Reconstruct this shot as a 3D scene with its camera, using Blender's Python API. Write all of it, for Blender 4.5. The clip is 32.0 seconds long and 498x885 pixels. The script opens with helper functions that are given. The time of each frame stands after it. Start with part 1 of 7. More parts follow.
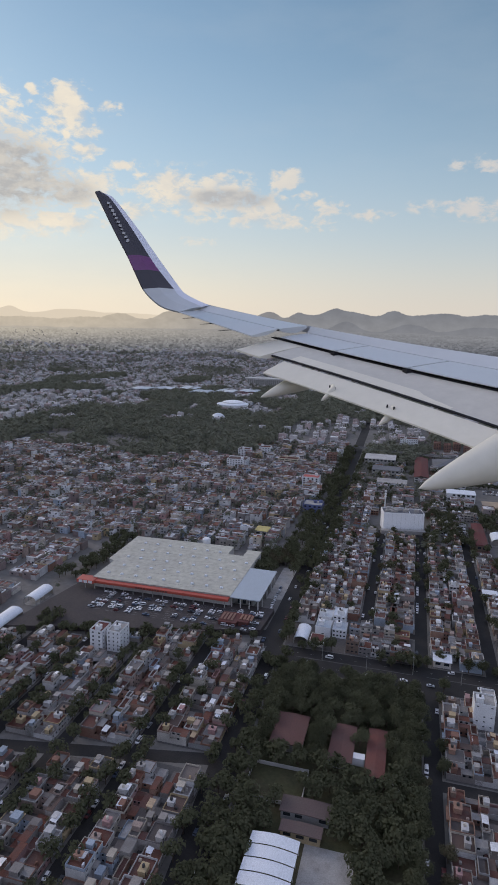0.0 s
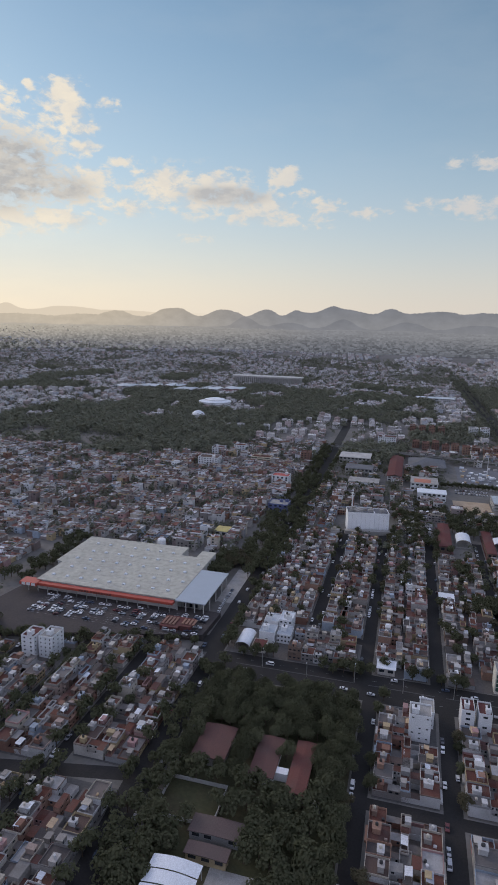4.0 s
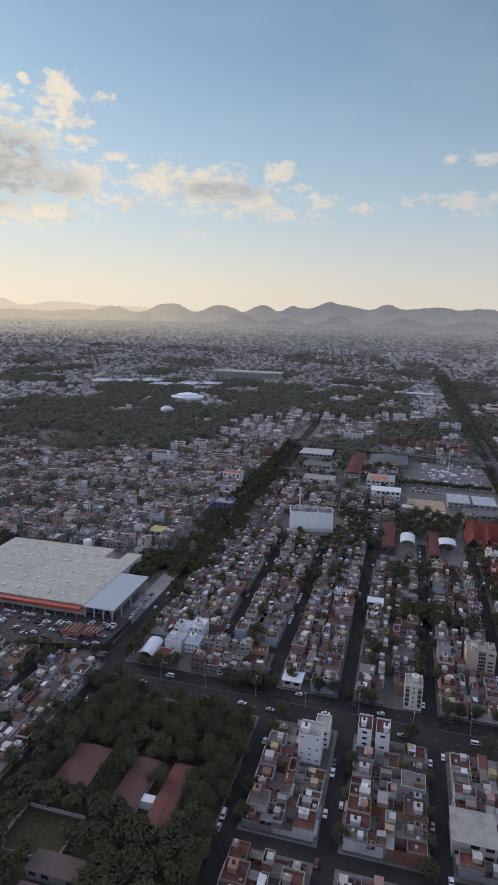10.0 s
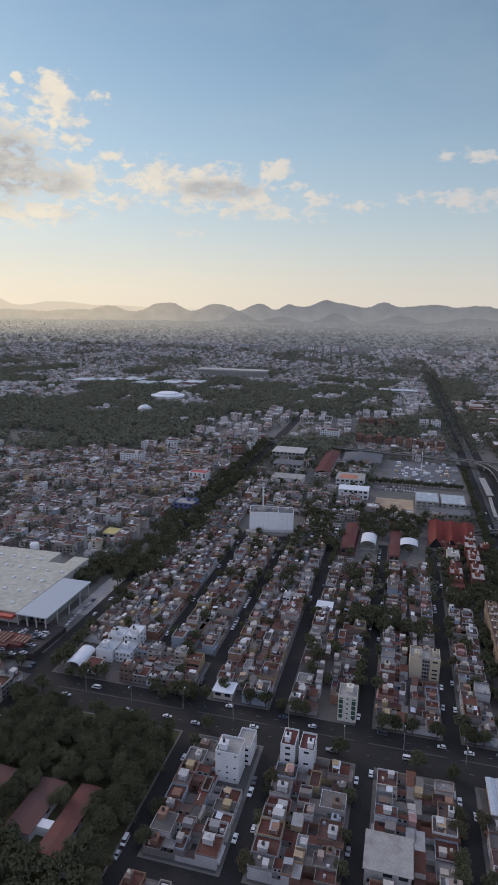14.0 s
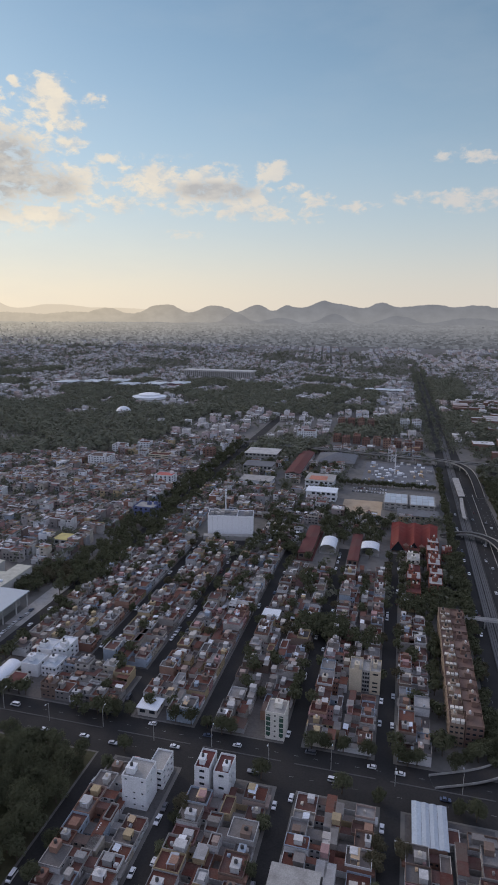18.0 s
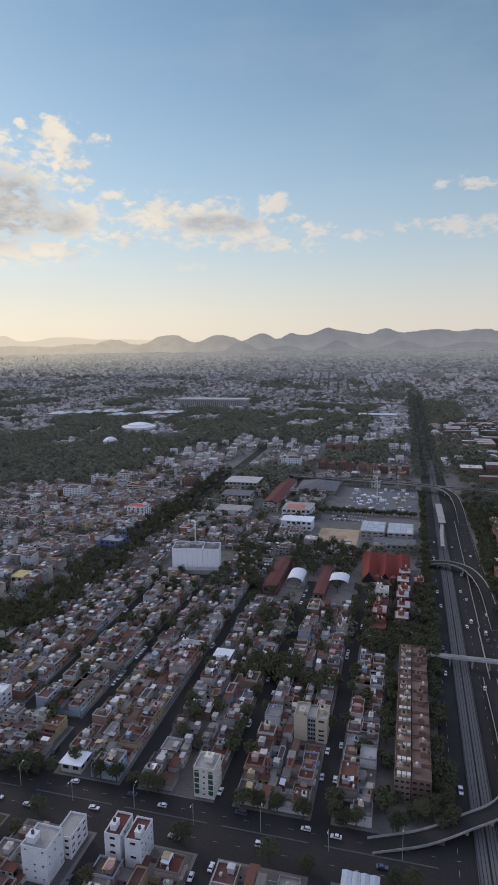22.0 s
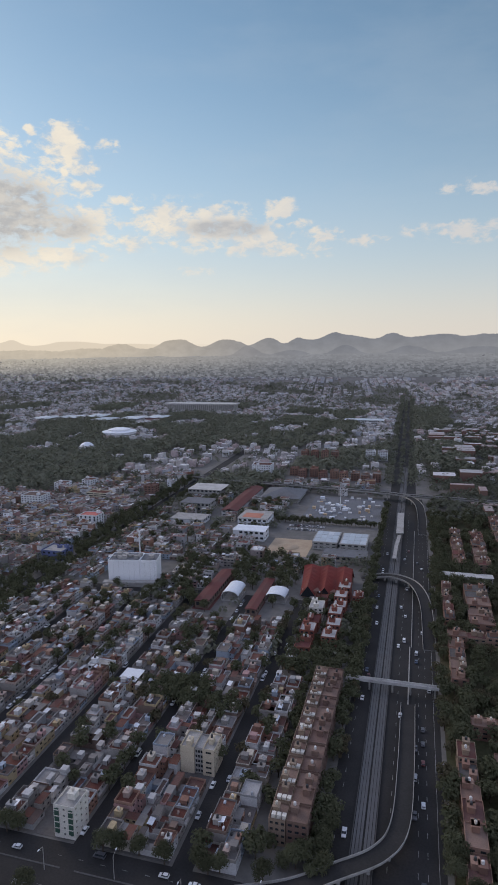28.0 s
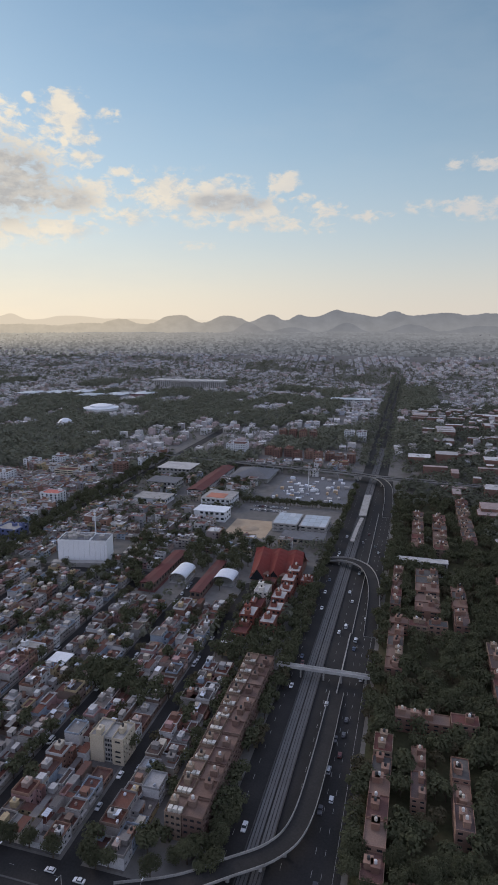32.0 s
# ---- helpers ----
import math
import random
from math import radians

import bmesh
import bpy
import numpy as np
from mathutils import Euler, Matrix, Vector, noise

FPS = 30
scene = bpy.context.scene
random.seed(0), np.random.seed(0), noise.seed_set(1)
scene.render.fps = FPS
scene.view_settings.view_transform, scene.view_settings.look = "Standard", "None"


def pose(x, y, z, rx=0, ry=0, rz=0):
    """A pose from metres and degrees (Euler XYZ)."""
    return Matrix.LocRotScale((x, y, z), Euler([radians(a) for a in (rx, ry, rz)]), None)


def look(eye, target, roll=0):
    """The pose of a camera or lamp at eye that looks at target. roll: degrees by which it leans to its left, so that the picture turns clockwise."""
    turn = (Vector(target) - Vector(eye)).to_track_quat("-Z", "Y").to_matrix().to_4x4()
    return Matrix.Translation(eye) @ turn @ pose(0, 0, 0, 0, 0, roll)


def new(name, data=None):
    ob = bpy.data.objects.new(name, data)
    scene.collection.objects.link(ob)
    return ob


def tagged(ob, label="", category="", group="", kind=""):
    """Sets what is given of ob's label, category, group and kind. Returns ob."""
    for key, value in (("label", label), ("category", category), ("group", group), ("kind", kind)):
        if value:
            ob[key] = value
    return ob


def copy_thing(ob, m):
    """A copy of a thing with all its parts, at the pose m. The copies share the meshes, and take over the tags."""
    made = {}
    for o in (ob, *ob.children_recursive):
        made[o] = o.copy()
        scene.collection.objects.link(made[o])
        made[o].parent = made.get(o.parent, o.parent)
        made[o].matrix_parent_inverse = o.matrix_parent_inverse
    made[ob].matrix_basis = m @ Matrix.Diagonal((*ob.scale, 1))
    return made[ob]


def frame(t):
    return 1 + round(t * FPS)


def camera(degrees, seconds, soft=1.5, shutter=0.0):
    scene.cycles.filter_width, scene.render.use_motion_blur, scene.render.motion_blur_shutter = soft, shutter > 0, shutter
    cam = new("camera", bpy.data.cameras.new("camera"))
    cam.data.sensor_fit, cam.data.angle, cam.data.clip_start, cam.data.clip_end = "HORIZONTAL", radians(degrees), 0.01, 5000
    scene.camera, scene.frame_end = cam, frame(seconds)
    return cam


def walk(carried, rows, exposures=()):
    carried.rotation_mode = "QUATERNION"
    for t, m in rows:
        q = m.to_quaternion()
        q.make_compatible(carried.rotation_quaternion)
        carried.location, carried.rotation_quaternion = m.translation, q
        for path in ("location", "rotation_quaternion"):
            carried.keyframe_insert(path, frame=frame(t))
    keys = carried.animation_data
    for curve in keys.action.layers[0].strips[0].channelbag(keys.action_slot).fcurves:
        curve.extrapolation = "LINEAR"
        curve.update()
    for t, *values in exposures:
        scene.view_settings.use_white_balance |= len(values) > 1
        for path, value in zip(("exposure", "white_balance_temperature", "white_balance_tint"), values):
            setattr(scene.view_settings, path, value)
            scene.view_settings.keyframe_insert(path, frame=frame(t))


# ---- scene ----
cam = camera(44.48, 32.0, 1.7)
PATH = [
    (0.0, 0.00, 0.00, 202.50, 78.906, -1.139, 15.470),
    (0.5, 3.73, 2.96, 202.25, 78.870, -1.199, 15.455),
    (1.0, 7.47, 5.91, 202.00, 78.854, -1.316, 15.429),
    (1.5, 11.22, 8.85, 201.74, 78.843, -1.325, 15.407),
    (2.0, 14.98, 11.77, 201.47, 78.819, -1.032, 15.292),
    (2.5, 18.76, 14.68, 201.21, 78.807, -1.057, 15.284),
    (3.0, 22.53, 17.58, 200.97, 78.780, -1.183, 15.278),
    (3.5, 26.32, 20.49, 200.76, 78.733, -1.254, 15.256),
    (5.5, 41.69, 32.27, 200.22, 78.573, -1.414, 15.147),
    (6.0, 45.63, 35.38, 199.97, 78.514, -1.425, 15.098),
    (6.5, 49.58, 38.51, 199.68, 78.458, -1.383, 15.037),
    (7.0, 53.52, 41.65, 199.36, 78.427, -1.315, 15.003),
    (7.5, 57.42, 44.81, 199.02, 78.430, -1.292, 14.979),
    (8.0, 61.29, 47.98, 198.66, 78.412, -1.185, 14.939),
    (8.5, 65.12, 51.15, 198.30, 78.395, -1.113, 14.906),
    (9.0, 68.94, 54.34, 197.96, 78.362, -1.279, 14.911),
    (9.5, 72.74, 57.53, 197.63, 78.334, -1.375, 14.923),
    (10.0, 76.54, 60.73, 197.31, 78.311, -1.351, 14.895),
    (10.5, 80.34, 63.92, 197.00, 78.303, -1.134, 14.805),
    (11.0, 84.15, 67.10, 196.70, 78.295, -1.096, 14.763),
    (11.5, 87.97, 70.27, 196.41, 78.251, -1.319, 14.797),
    (12.0, 91.84, 73.43, 196.10, 78.240, -1.262, 14.727),
    (12.5, 95.76, 76.57, 195.77, 78.209, -1.264, 14.731),
    (13.0, 99.74, 79.70, 195.39, 78.182, -1.268, 14.690),
    (13.5, 103.74, 82.81, 194.99, 78.184, -1.221, 14.664),
    (14.0, 107.74, 85.90, 194.57, 78.192, -0.952, 14.574),
    (14.5, 111.72, 89.00, 194.14, 78.203, -0.748, 14.524),
    (16.5, 127.40, 101.64, 192.73, 78.279, -0.533, 14.420),
    (17.0, 131.26, 104.88, 192.35, 78.301, -0.606, 14.412),
    (17.5, 135.12, 108.13, 191.95, 78.305, -0.587, 14.409),
    (18.0, 139.01, 111.42, 191.53, 78.308, -0.497, 14.375),
    (18.5, 142.93, 114.75, 191.11, 78.327, -0.433, 14.328),
    (19.0, 146.88, 118.12, 190.71, 78.400, -0.100, 14.237),
    (19.5, 150.84, 121.50, 190.36, 78.548, 0.054, 14.221),
    (20.0, 154.80, 124.84, 190.06, 78.778, 0.223, 14.174),
    (20.5, 158.74, 128.10, 189.81, 79.114, 0.501, 14.180),
    (21.0, 162.66, 131.25, 189.58, 79.526, 0.752, 14.314),
    (21.5, 166.56, 134.27, 189.36, 80.134, 0.709, 14.554),
    (22.0, 170.46, 137.19, 189.15, 80.906, 0.818, 14.834),
    (22.5, 174.36, 140.01, 188.96, 81.156, 0.968, 14.853),
    (23.0, 178.29, 142.81, 188.82, 81.224, 0.956, 14.836),
    (23.5, 182.27, 145.61, 188.71, 81.250, 0.729, 14.876),
    (24.0, 186.30, 148.42, 188.62, 81.272, 0.612, 14.877),
    (24.5, 190.36, 151.23, 188.53, 81.332, 0.610, 15.028),
    (25.0, 194.45, 154.04, 188.42, 81.408, 0.928, 15.272),
    (25.5, 198.54, 156.83, 188.32, 81.438, 0.713, 15.421),
    (27.5, 214.71, 167.47, 188.14, 81.342, 0.652, 15.434),
    (28.0, 218.71, 170.06, 188.12, 81.322, 0.764, 15.466),
    (28.5, 222.72, 172.65, 188.10, 81.276, 0.576, 15.486),
    (29.0, 226.72, 175.26, 188.07, 81.178, 0.240, 15.605),
    (29.5, 230.74, 177.91, 188.05, 80.926, 0.209, 15.594),
    (30.0, 234.75, 180.61, 188.03, 80.646, 0.211, 15.530),
    (30.5, 238.77, 183.35, 188.01, 80.387, 0.291, 15.466),
    (31.0, 242.78, 186.12, 187.99, 80.160, 0.194, 15.525),
    (31.5, 246.81, 188.91, 187.98, 79.784, 0.170, 15.479),
    (32.0, 250.83, 191.70, 187.96, 79.186, -0.009, 15.534),
]
walk(cam, [(t, pose(*r)) for t, *r in PATH], [(0.0, 0.04, 6450, 10), (19.5, 0.03, 6450, 10), (21.5, 0.08, 6360, 10), (29.0, 0.08, 6380, 10), (31.0, 0.05, 6450, 10), (32.0, 0.05, 6450, 10)])

# ---- light: low sun behind the western clouds, the rest is sky ----
SUN_AZ, SUN_EL = -60.0, 24.0
world = bpy.data.worlds.new("dusk_sky")
scene.world = world
world.use_nodes = True


class Nodes:
    """Small helper to wire shader nodes."""

    def __init__(self, tree):
        self.tree = tree
        tree.nodes.clear()

    def node(self, kind, **given):
        n = self.tree.nodes.new(kind)
        for key, value in given.items():
            if key == "inputs":
                for slot, v in value.items():
                    if isinstance(v, bpy.types.NodeSocket):
                        self.tree.links.new(v, n.inputs[slot])
                    else:
                        n.inputs[slot].default_value = v
            else:
                setattr(n, key, value)
        return n

    def math(self, op, a, b=0.0, c=0.0, clamp=False):
        n = self.node("ShaderNodeMath", operation=op, use_clamp=clamp, inputs={0: a, 1: b, 2: c})
        return n.outputs[0]

    def mix(self, fac, a, b, blend="MIX"):
        n = self.node("ShaderNodeMix", data_type="RGBA", blend_type=blend, inputs={0: fac, 6: a, 7: b})
        return n.outputs[2]

    def ramp(self, fac, stops, mode="LINEAR"):
        n = self.node("ShaderNodeValToRGB", inputs={0: fac})
        n.color_ramp.interpolation = mode
        while len(n.color_ramp.elements) < len(stops):
            n.color_ramp.elements.new(1.0)
        for e, (p, col) in zip(n.color_ramp.elements, stops):
            e.position, e.color = p, (*col, 1.0)
        return n.outputs[0]

    def noise(self, vec, scale, detail=4.0, rough=0.55):
        return self.node("ShaderNodeTexNoise", inputs={"Vector": vec, "Scale": scale, "Detail": detail, "Roughness": rough}).outputs[0]


w = Nodes(world.node_tree)
sky = w.node("ShaderNodeTexSky", sky_type="NISHITA", sun_disc=False, sun_elevation=radians(SUN_EL), sun_rotation=radians(SUN_AZ),
             altitude=2300.0, air_density=1.0, dust_density=1.0, ozone_density=1.0)
direction = w.node("ShaderNodeTexCoord").outputs["Generated"]
sep = w.node("ShaderNodeSeparateXYZ", inputs={0: direction})
azim = w.math("MULTIPLY", w.math("ARCTAN2", sep.outputs[0], sep.outputs[1]), 57.2958)
elev = w.math("MULTIPLY", w.math("ARCSINE", sep.outputs[2]), 57.2958)
# banks of cloud, then loose puffs: azimuth, elevation, half widths (degrees), weight
BANKS = [
    (-37.4, 12.0, 6.6, 4.3, 1.18), (-33.9, 13.8, 2.4, 1.3, 1.00), (-31.1, 16.9, 1.5, 1.8, 1.25), (-30.4, 15.2, 1.6, 0.8, 0.90), (-29.8, 13.8, 1.3, 0.7, 0.88),
    (-37.0, 8.0, 4.0, 1.3, 1.10), (-32.8, 8.1, 4.0, 1.0, 0.95), (-30.4, 10.8, 3.2, 1.7, 1.08), (-25.8, 9.6, 1.8, 1.0, 0.80),
    (-22.6, 11.2, 3.0, 1.5, 1.10), (-18.7, 10.9, 3.8, 1.7, 1.16), (-14.9, 10.0, 3.0, 1.4, 1.06), (-54.0, 13.0, 10.0, 5.0, 1.00), (24.0, 12.0, 8.0, 2.0, 0.80),
]
PUFFS = [
    (-12.5, 12.3, 1.25, 0.85, 1.3), (-10.9, 11.0, 1.3, 0.40, 0.75), (-8.7, 10.1, 1.5, 0.6, 1.1), (-12.6, 8.7, 2.4, 0.65, 0.90), (-9.6, 8.7, 1.8, 0.60, 0.80),
    (-4.9, 9.4, 2.0, 0.50, 0.65), (-0.7, 10.1, 1.1, 0.55, 0.68), (3.9, 9.7, 2.8, 0.75, 1.15), (4.6, 13.1, 1.6, 0.6, 0.9), (1.8, 13.2, 1.0, 0.40, 0.75),
    (-33.9, 17.8, 0.5, 0.40, 1.00), (-27.5, 17.0, 1.0, 0.50, 0.80), (-26.5, 13.0, 1.5, 0.45, 0.75), (-20.7, 7.0, 2.8, 0.40, 0.55), (-36.2, 17.3, 1.0, 0.50, 0.95), (9.0, 12.6, 2.6, 0.90, 0.90),
]


def gather(spots):
    """The densest of some soft patches of cloud at each point of the sky."""
    most = 0.0
    for a, e, sa, se, weight in spots:
        du = w.math("DIVIDE", w.math("SUBTRACT", azim, a), sa)
        dv = w.math("DIVIDE", w.math("SUBTRACT", elev, e), se)
        q = w.math("ADD", w.math("MULTIPLY", du, du), w.math("MULTIPLY", dv, dv))
        most = w.math("MAXIMUM", most, w.math("MULTIPLY", w.math("EXPONENT", w.math("MULTIPLY", q, -1.0)), weight))
    return most


mask = gather(BANKS + PUFFS)
deep = gather([(-37.4, 11.6, 5.4, 3.0, 1.2), (-31.8, 10.6, 3.2, 1.3, 0.8), (-17.4, 10.7, 3.8, 0.8, 1.0), (-54.0, 12.0, 9.0, 4.0, 1.0)])
flat = w.node("ShaderNodeCombineXYZ", inputs={0: azim, 1: w.math("MULTIPLY", elev, 1.7), 2: 3.0}).outputs[0]
puffs = w.node("ShaderNodeTexNoise", inputs={"Vector": flat, "Scale": 0.72, "Detail": 12.0, "Roughness": 0.60, "Distortion": 0.25}).outputs[0]
there = w.node("ShaderNodeMapRange", inputs={0: mask, 1: 0.03, 2: 0.25}).outputs[0]
edge = w.math("ADD", mask, w.math("MULTIPLY", w.math("MULTIPLY", w.math("SUBTRACT", puffs, 0.50), 4.4), there))
cover = w.node("ShaderNodeMapRange", interpolation_type="SMOOTHSTEP", inputs={0: edge, 1: 0.14, 2: 1.12}).outputs[0]
lumps = w.node("ShaderNodeMapRange", inputs={0: w.noise(flat, 0.5, 8.0, 0.6), 1: 0.36, 2: 0.64}).outputs[0]
shade = w.math("MULTIPLY", w.node("ShaderNodeMapRange", interpolation_type="SMOOTHSTEP", inputs={0: deep, 1: 0.1, 2: 0.75}).outputs[0], w.math("SUBTRACT", 1.25, w.math("MULTIPLY", lumps, 0.75)), clamp=True)
toward_sun = w.node("ShaderNodeMapRange", inputs={0: azim, 1: 6.0, 2: -34.0}).outputs[0]
cloud_light = w.mix(toward_sun, (0.64, 0.61, 0.58, 1), (0.90, 0.80, 0.64, 1))
cloud_belly = w.mix(toward_sun, (0.50, 0.50, 0.51, 1), (0.46, 0.45, 0.44, 1))
cloud = w.mix(shade, w.mix(w.math("MULTIPLY", lumps, 0.55), cloud_light, w.mix(toward_sun, (0.56, 0.57, 0.59, 1), (0.70, 0.66, 0.60, 1))), cloud_belly)
SKY_GAIN = 0.118
sky_lit = w.node("ShaderNodeVectorMath", operation="MULTIPLY", inputs={0: sky.outputs[0], 1: (SKY_GAIN * 1.02, SKY_GAIN * 1.10, SKY_GAIN * 0.97)}).outputs[0]
# pale evening haze low over the horizon, warmer towards the sun and the ground
warm = w.node("ShaderNodeMapRange", interpolation_type="SMOOTHSTEP", inputs={0: azim, 1: 8.0, 2: -42.0}).outputs[0]
low = w.math("EXPONENT", w.math("MULTIPLY", w.math("POWER", w.math("MAXIMUM", w.math("DIVIDE", elev, 7.0), 0.0), 2.0), -1.0))
haze_low = w.mix(warm, (0.68, 0.61, 0.54, 1), (0.90, 0.765, 0.60, 1))
haze_high = w.mix(warm, (0.47, 0.52, 0.56, 1), (0.60, 0.60, 0.58, 1))
haze_colour = w.mix(low, haze_high, haze_low)
haze = w.math("MULTIPLY", w.math("EXPONENT", w.math("MULTIPLY", w.math("POWER", w.math("MAXIMUM", w.math("DIVIDE", elev, 13.6), 0.0), 1.7), -1.0)), 0.97)
sky_lit = w.mix(haze, sky_lit, haze_colour)
wisps = w.noise(w.node("ShaderNodeCombineXYZ", inputs={0: w.math("MULTIPLY", azim, 0.35), 1: elev, 2: 8.0}).outputs[0], 0.16, 6.0, 0.6)
streak = w.node("ShaderNodeMapRange", interpolation_type="SMOOTHSTEP", inputs={0: wisps, 1: 0.42, 2: 0.72, 3: 0.0, 4: 0.12}).outputs[0]
sky_lit = w.mix(streak, sky_lit, (0.50, 0.56, 0.62, 1))
above = w.node("ShaderNodeMapRange", inputs={0: elev, 1: 4.5, 2: 8.0}).outputs[0]
soft = w.node("ShaderNodeMapRange", interpolation_type="SMOOTHSTEP", inputs={0: w.math("ADD", gather(BANKS), w.math("MULTIPLY", w.math("SUBTRACT", lumps, 0.5), 0.3)), 1: 0.25, 2: 1.1, 3: 0.0, 4: 0.55}).outputs[0]
sky_lit = w.mix(w.math("MULTIPLY", soft, above), sky_lit, w.mix(toward_sun, (0.52, 0.54, 0.57, 1), (0.62, 0.60, 0.57, 1)))
veil = w.math("MULTIPLY", cover, w.math("MULTIPLY", above, 0.93))
seen = w.mix(veil, sky_lit, cloud)
# the mountains stand so far off that they never shift: two ridges of summits (azimuth, height, half width in degrees) in the haze
PALE_SUMMITS = [(-52.0, 0.5, 6.0), (-36.4, 0.42, 0.8), (-37.6, 0.2, 1.5), (-32.6, 0.24, 1.2), (-30.8, 0.3, 1.6), (-27.0, 0.12, 3.0)]
SUMMITS = [(-36.0, 0.16, 2.5), (-30.5, 0.28, 1.5), (-27.2, 0.66, 1.4), (-22.4, 0.98, 1.7), (-21.2, 0.22, 0.8), (-17.5, 0.95, 1.9), (-13.6, 1.05, 1.3), (-10.9, 0.86, 1.1), (-8.7, 0.80, 1.5),
           (-7.1, 0.95, 1.4), (-5.0, 0.85, 1.6), (-2.5, 1.10, 1.2), (-0.3, 0.80, 1.7), (2.1, 0.90, 1.7), (5.3, 0.86, 2.2), (9.5, 0.70, 3.5), (18.0, 1.00, 6.0), (32.0, 0.80, 8.0), (-55.0, 0.7, 9.0)]
SPURS = [(-15.6, 0.95, 1.2), (-6.6, 0.92, 1.4), (-0.9, 0.78, 1.8), (-11.5, 0.55, 1.6), (5.0, 0.60, 2.5), (12.0, 0.8, 4.0)]


def skyline(base, summits, rough, seed):
    """How far a ridge covers the sky: soft at its very edge."""
    top = base
    for a, h, half in summits:
        du = w.math("DIVIDE", w.math("SUBTRACT", azim, a), half)
        top = w.math("ADD", top, w.math("MULTIPLY", w.math("EXPONENT", w.math("MULTIPLY", w.math("MULTIPLY", du, du), -1.0)), h))
    crag = w.noise(w.node("ShaderNodeCombineXYZ", inputs={0: azim, 1: seed}).outputs[0], 1.1, 6.0, 0.6)
    top = w.math("ADD", top, w.math("MULTIPLY", w.math("SUBTRACT", crag, 0.5), rough))
    return w.node("ShaderNodeMapRange", inputs={0: w.math("SUBTRACT", top, elev), 1: -0.03, 2: 0.03}).outputs[0]


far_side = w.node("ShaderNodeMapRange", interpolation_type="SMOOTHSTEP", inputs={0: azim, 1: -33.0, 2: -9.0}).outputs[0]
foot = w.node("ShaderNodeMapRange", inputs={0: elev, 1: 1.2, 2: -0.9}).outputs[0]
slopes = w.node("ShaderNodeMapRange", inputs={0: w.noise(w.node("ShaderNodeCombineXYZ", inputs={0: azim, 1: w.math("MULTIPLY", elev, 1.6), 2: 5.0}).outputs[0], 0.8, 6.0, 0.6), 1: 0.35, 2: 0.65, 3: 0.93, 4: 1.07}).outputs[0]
# distance haze put into the ridge colours: pale and warm sunward, blue-grey away
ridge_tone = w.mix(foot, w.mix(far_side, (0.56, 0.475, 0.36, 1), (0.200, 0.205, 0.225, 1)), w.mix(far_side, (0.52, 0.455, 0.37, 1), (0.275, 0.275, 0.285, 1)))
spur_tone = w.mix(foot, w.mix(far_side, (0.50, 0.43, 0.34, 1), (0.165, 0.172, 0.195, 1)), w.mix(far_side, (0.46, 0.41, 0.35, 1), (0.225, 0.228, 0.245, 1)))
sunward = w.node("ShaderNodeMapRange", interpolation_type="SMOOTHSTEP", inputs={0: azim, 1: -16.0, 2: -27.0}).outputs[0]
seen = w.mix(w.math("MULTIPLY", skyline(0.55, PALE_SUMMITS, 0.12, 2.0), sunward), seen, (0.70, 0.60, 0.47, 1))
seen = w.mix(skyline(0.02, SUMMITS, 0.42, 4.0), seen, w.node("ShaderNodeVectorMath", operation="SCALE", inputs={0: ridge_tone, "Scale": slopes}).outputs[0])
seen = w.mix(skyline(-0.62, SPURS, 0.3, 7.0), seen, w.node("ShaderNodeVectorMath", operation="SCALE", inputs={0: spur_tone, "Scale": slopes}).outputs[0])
# unseen broken cloud, added as fill light: overhead, low south-east, away from the sun
behind = w.node("ShaderNodeMapRange", interpolation_type="SMOOTHSTEP", inputs={0: w.math("SUBTRACT", w.math("MULTIPLY", sep.outputs[0], 0.4), sep.outputs[1]), 1: 0.0, 2: 0.8, 3: 0.0, 4: 32.0}).outputs[0]
up = w.math("MAXIMUM", sep.outputs[2], 0.12)
over = w.node("ShaderNodeCombineXYZ", inputs={0: w.math("DIVIDE", sep.outputs[0], up), 1: w.math("DIVIDE", sep.outputs[1], up), 2: 1.0}).outputs[0]
banks = w.noise(over, 1.1, 7.0, 0.6)
overhead = w.math("MULTIPLY", w.node("ShaderNodeMapRange", interpolation_type="SMOOTHSTEP", inputs={0: banks, 1: 0.35, 2: 0.53}).outputs[0],
                  w.node("ShaderNodeMapRange", interpolation_type="SMOOTHSTEP", inputs={0: w.math("ADD", elev, behind), 1: 30.0, 2: 44.0}).outputs[0])
seen = w.mix(w.math("MULTIPLY", overhead, 0.9), seen, (0.67, 0.71, 1.00, 1))
back = w.node("ShaderNodeBackground", inputs={0: seen, 1: 1.0})
out = w.node("ShaderNodeOutputWorld", inputs={0: back.outputs[0]})

sun = new("sun", bpy.data.lights.new("sun", "SUN"))
sun.data.energy, sun.data.angle, sun.data.color = 1.3, radians(25), (1.0, 0.84, 0.76)
sun.matrix_world = look((0, 0, 0), (-math.sin(radians(SUN_AZ)) * math.cos(radians(SUN_EL)), -math.cos(radians(SUN_AZ)) * math.cos(radians(SUN_EL)), -math.sin(radians(SUN_EL))))


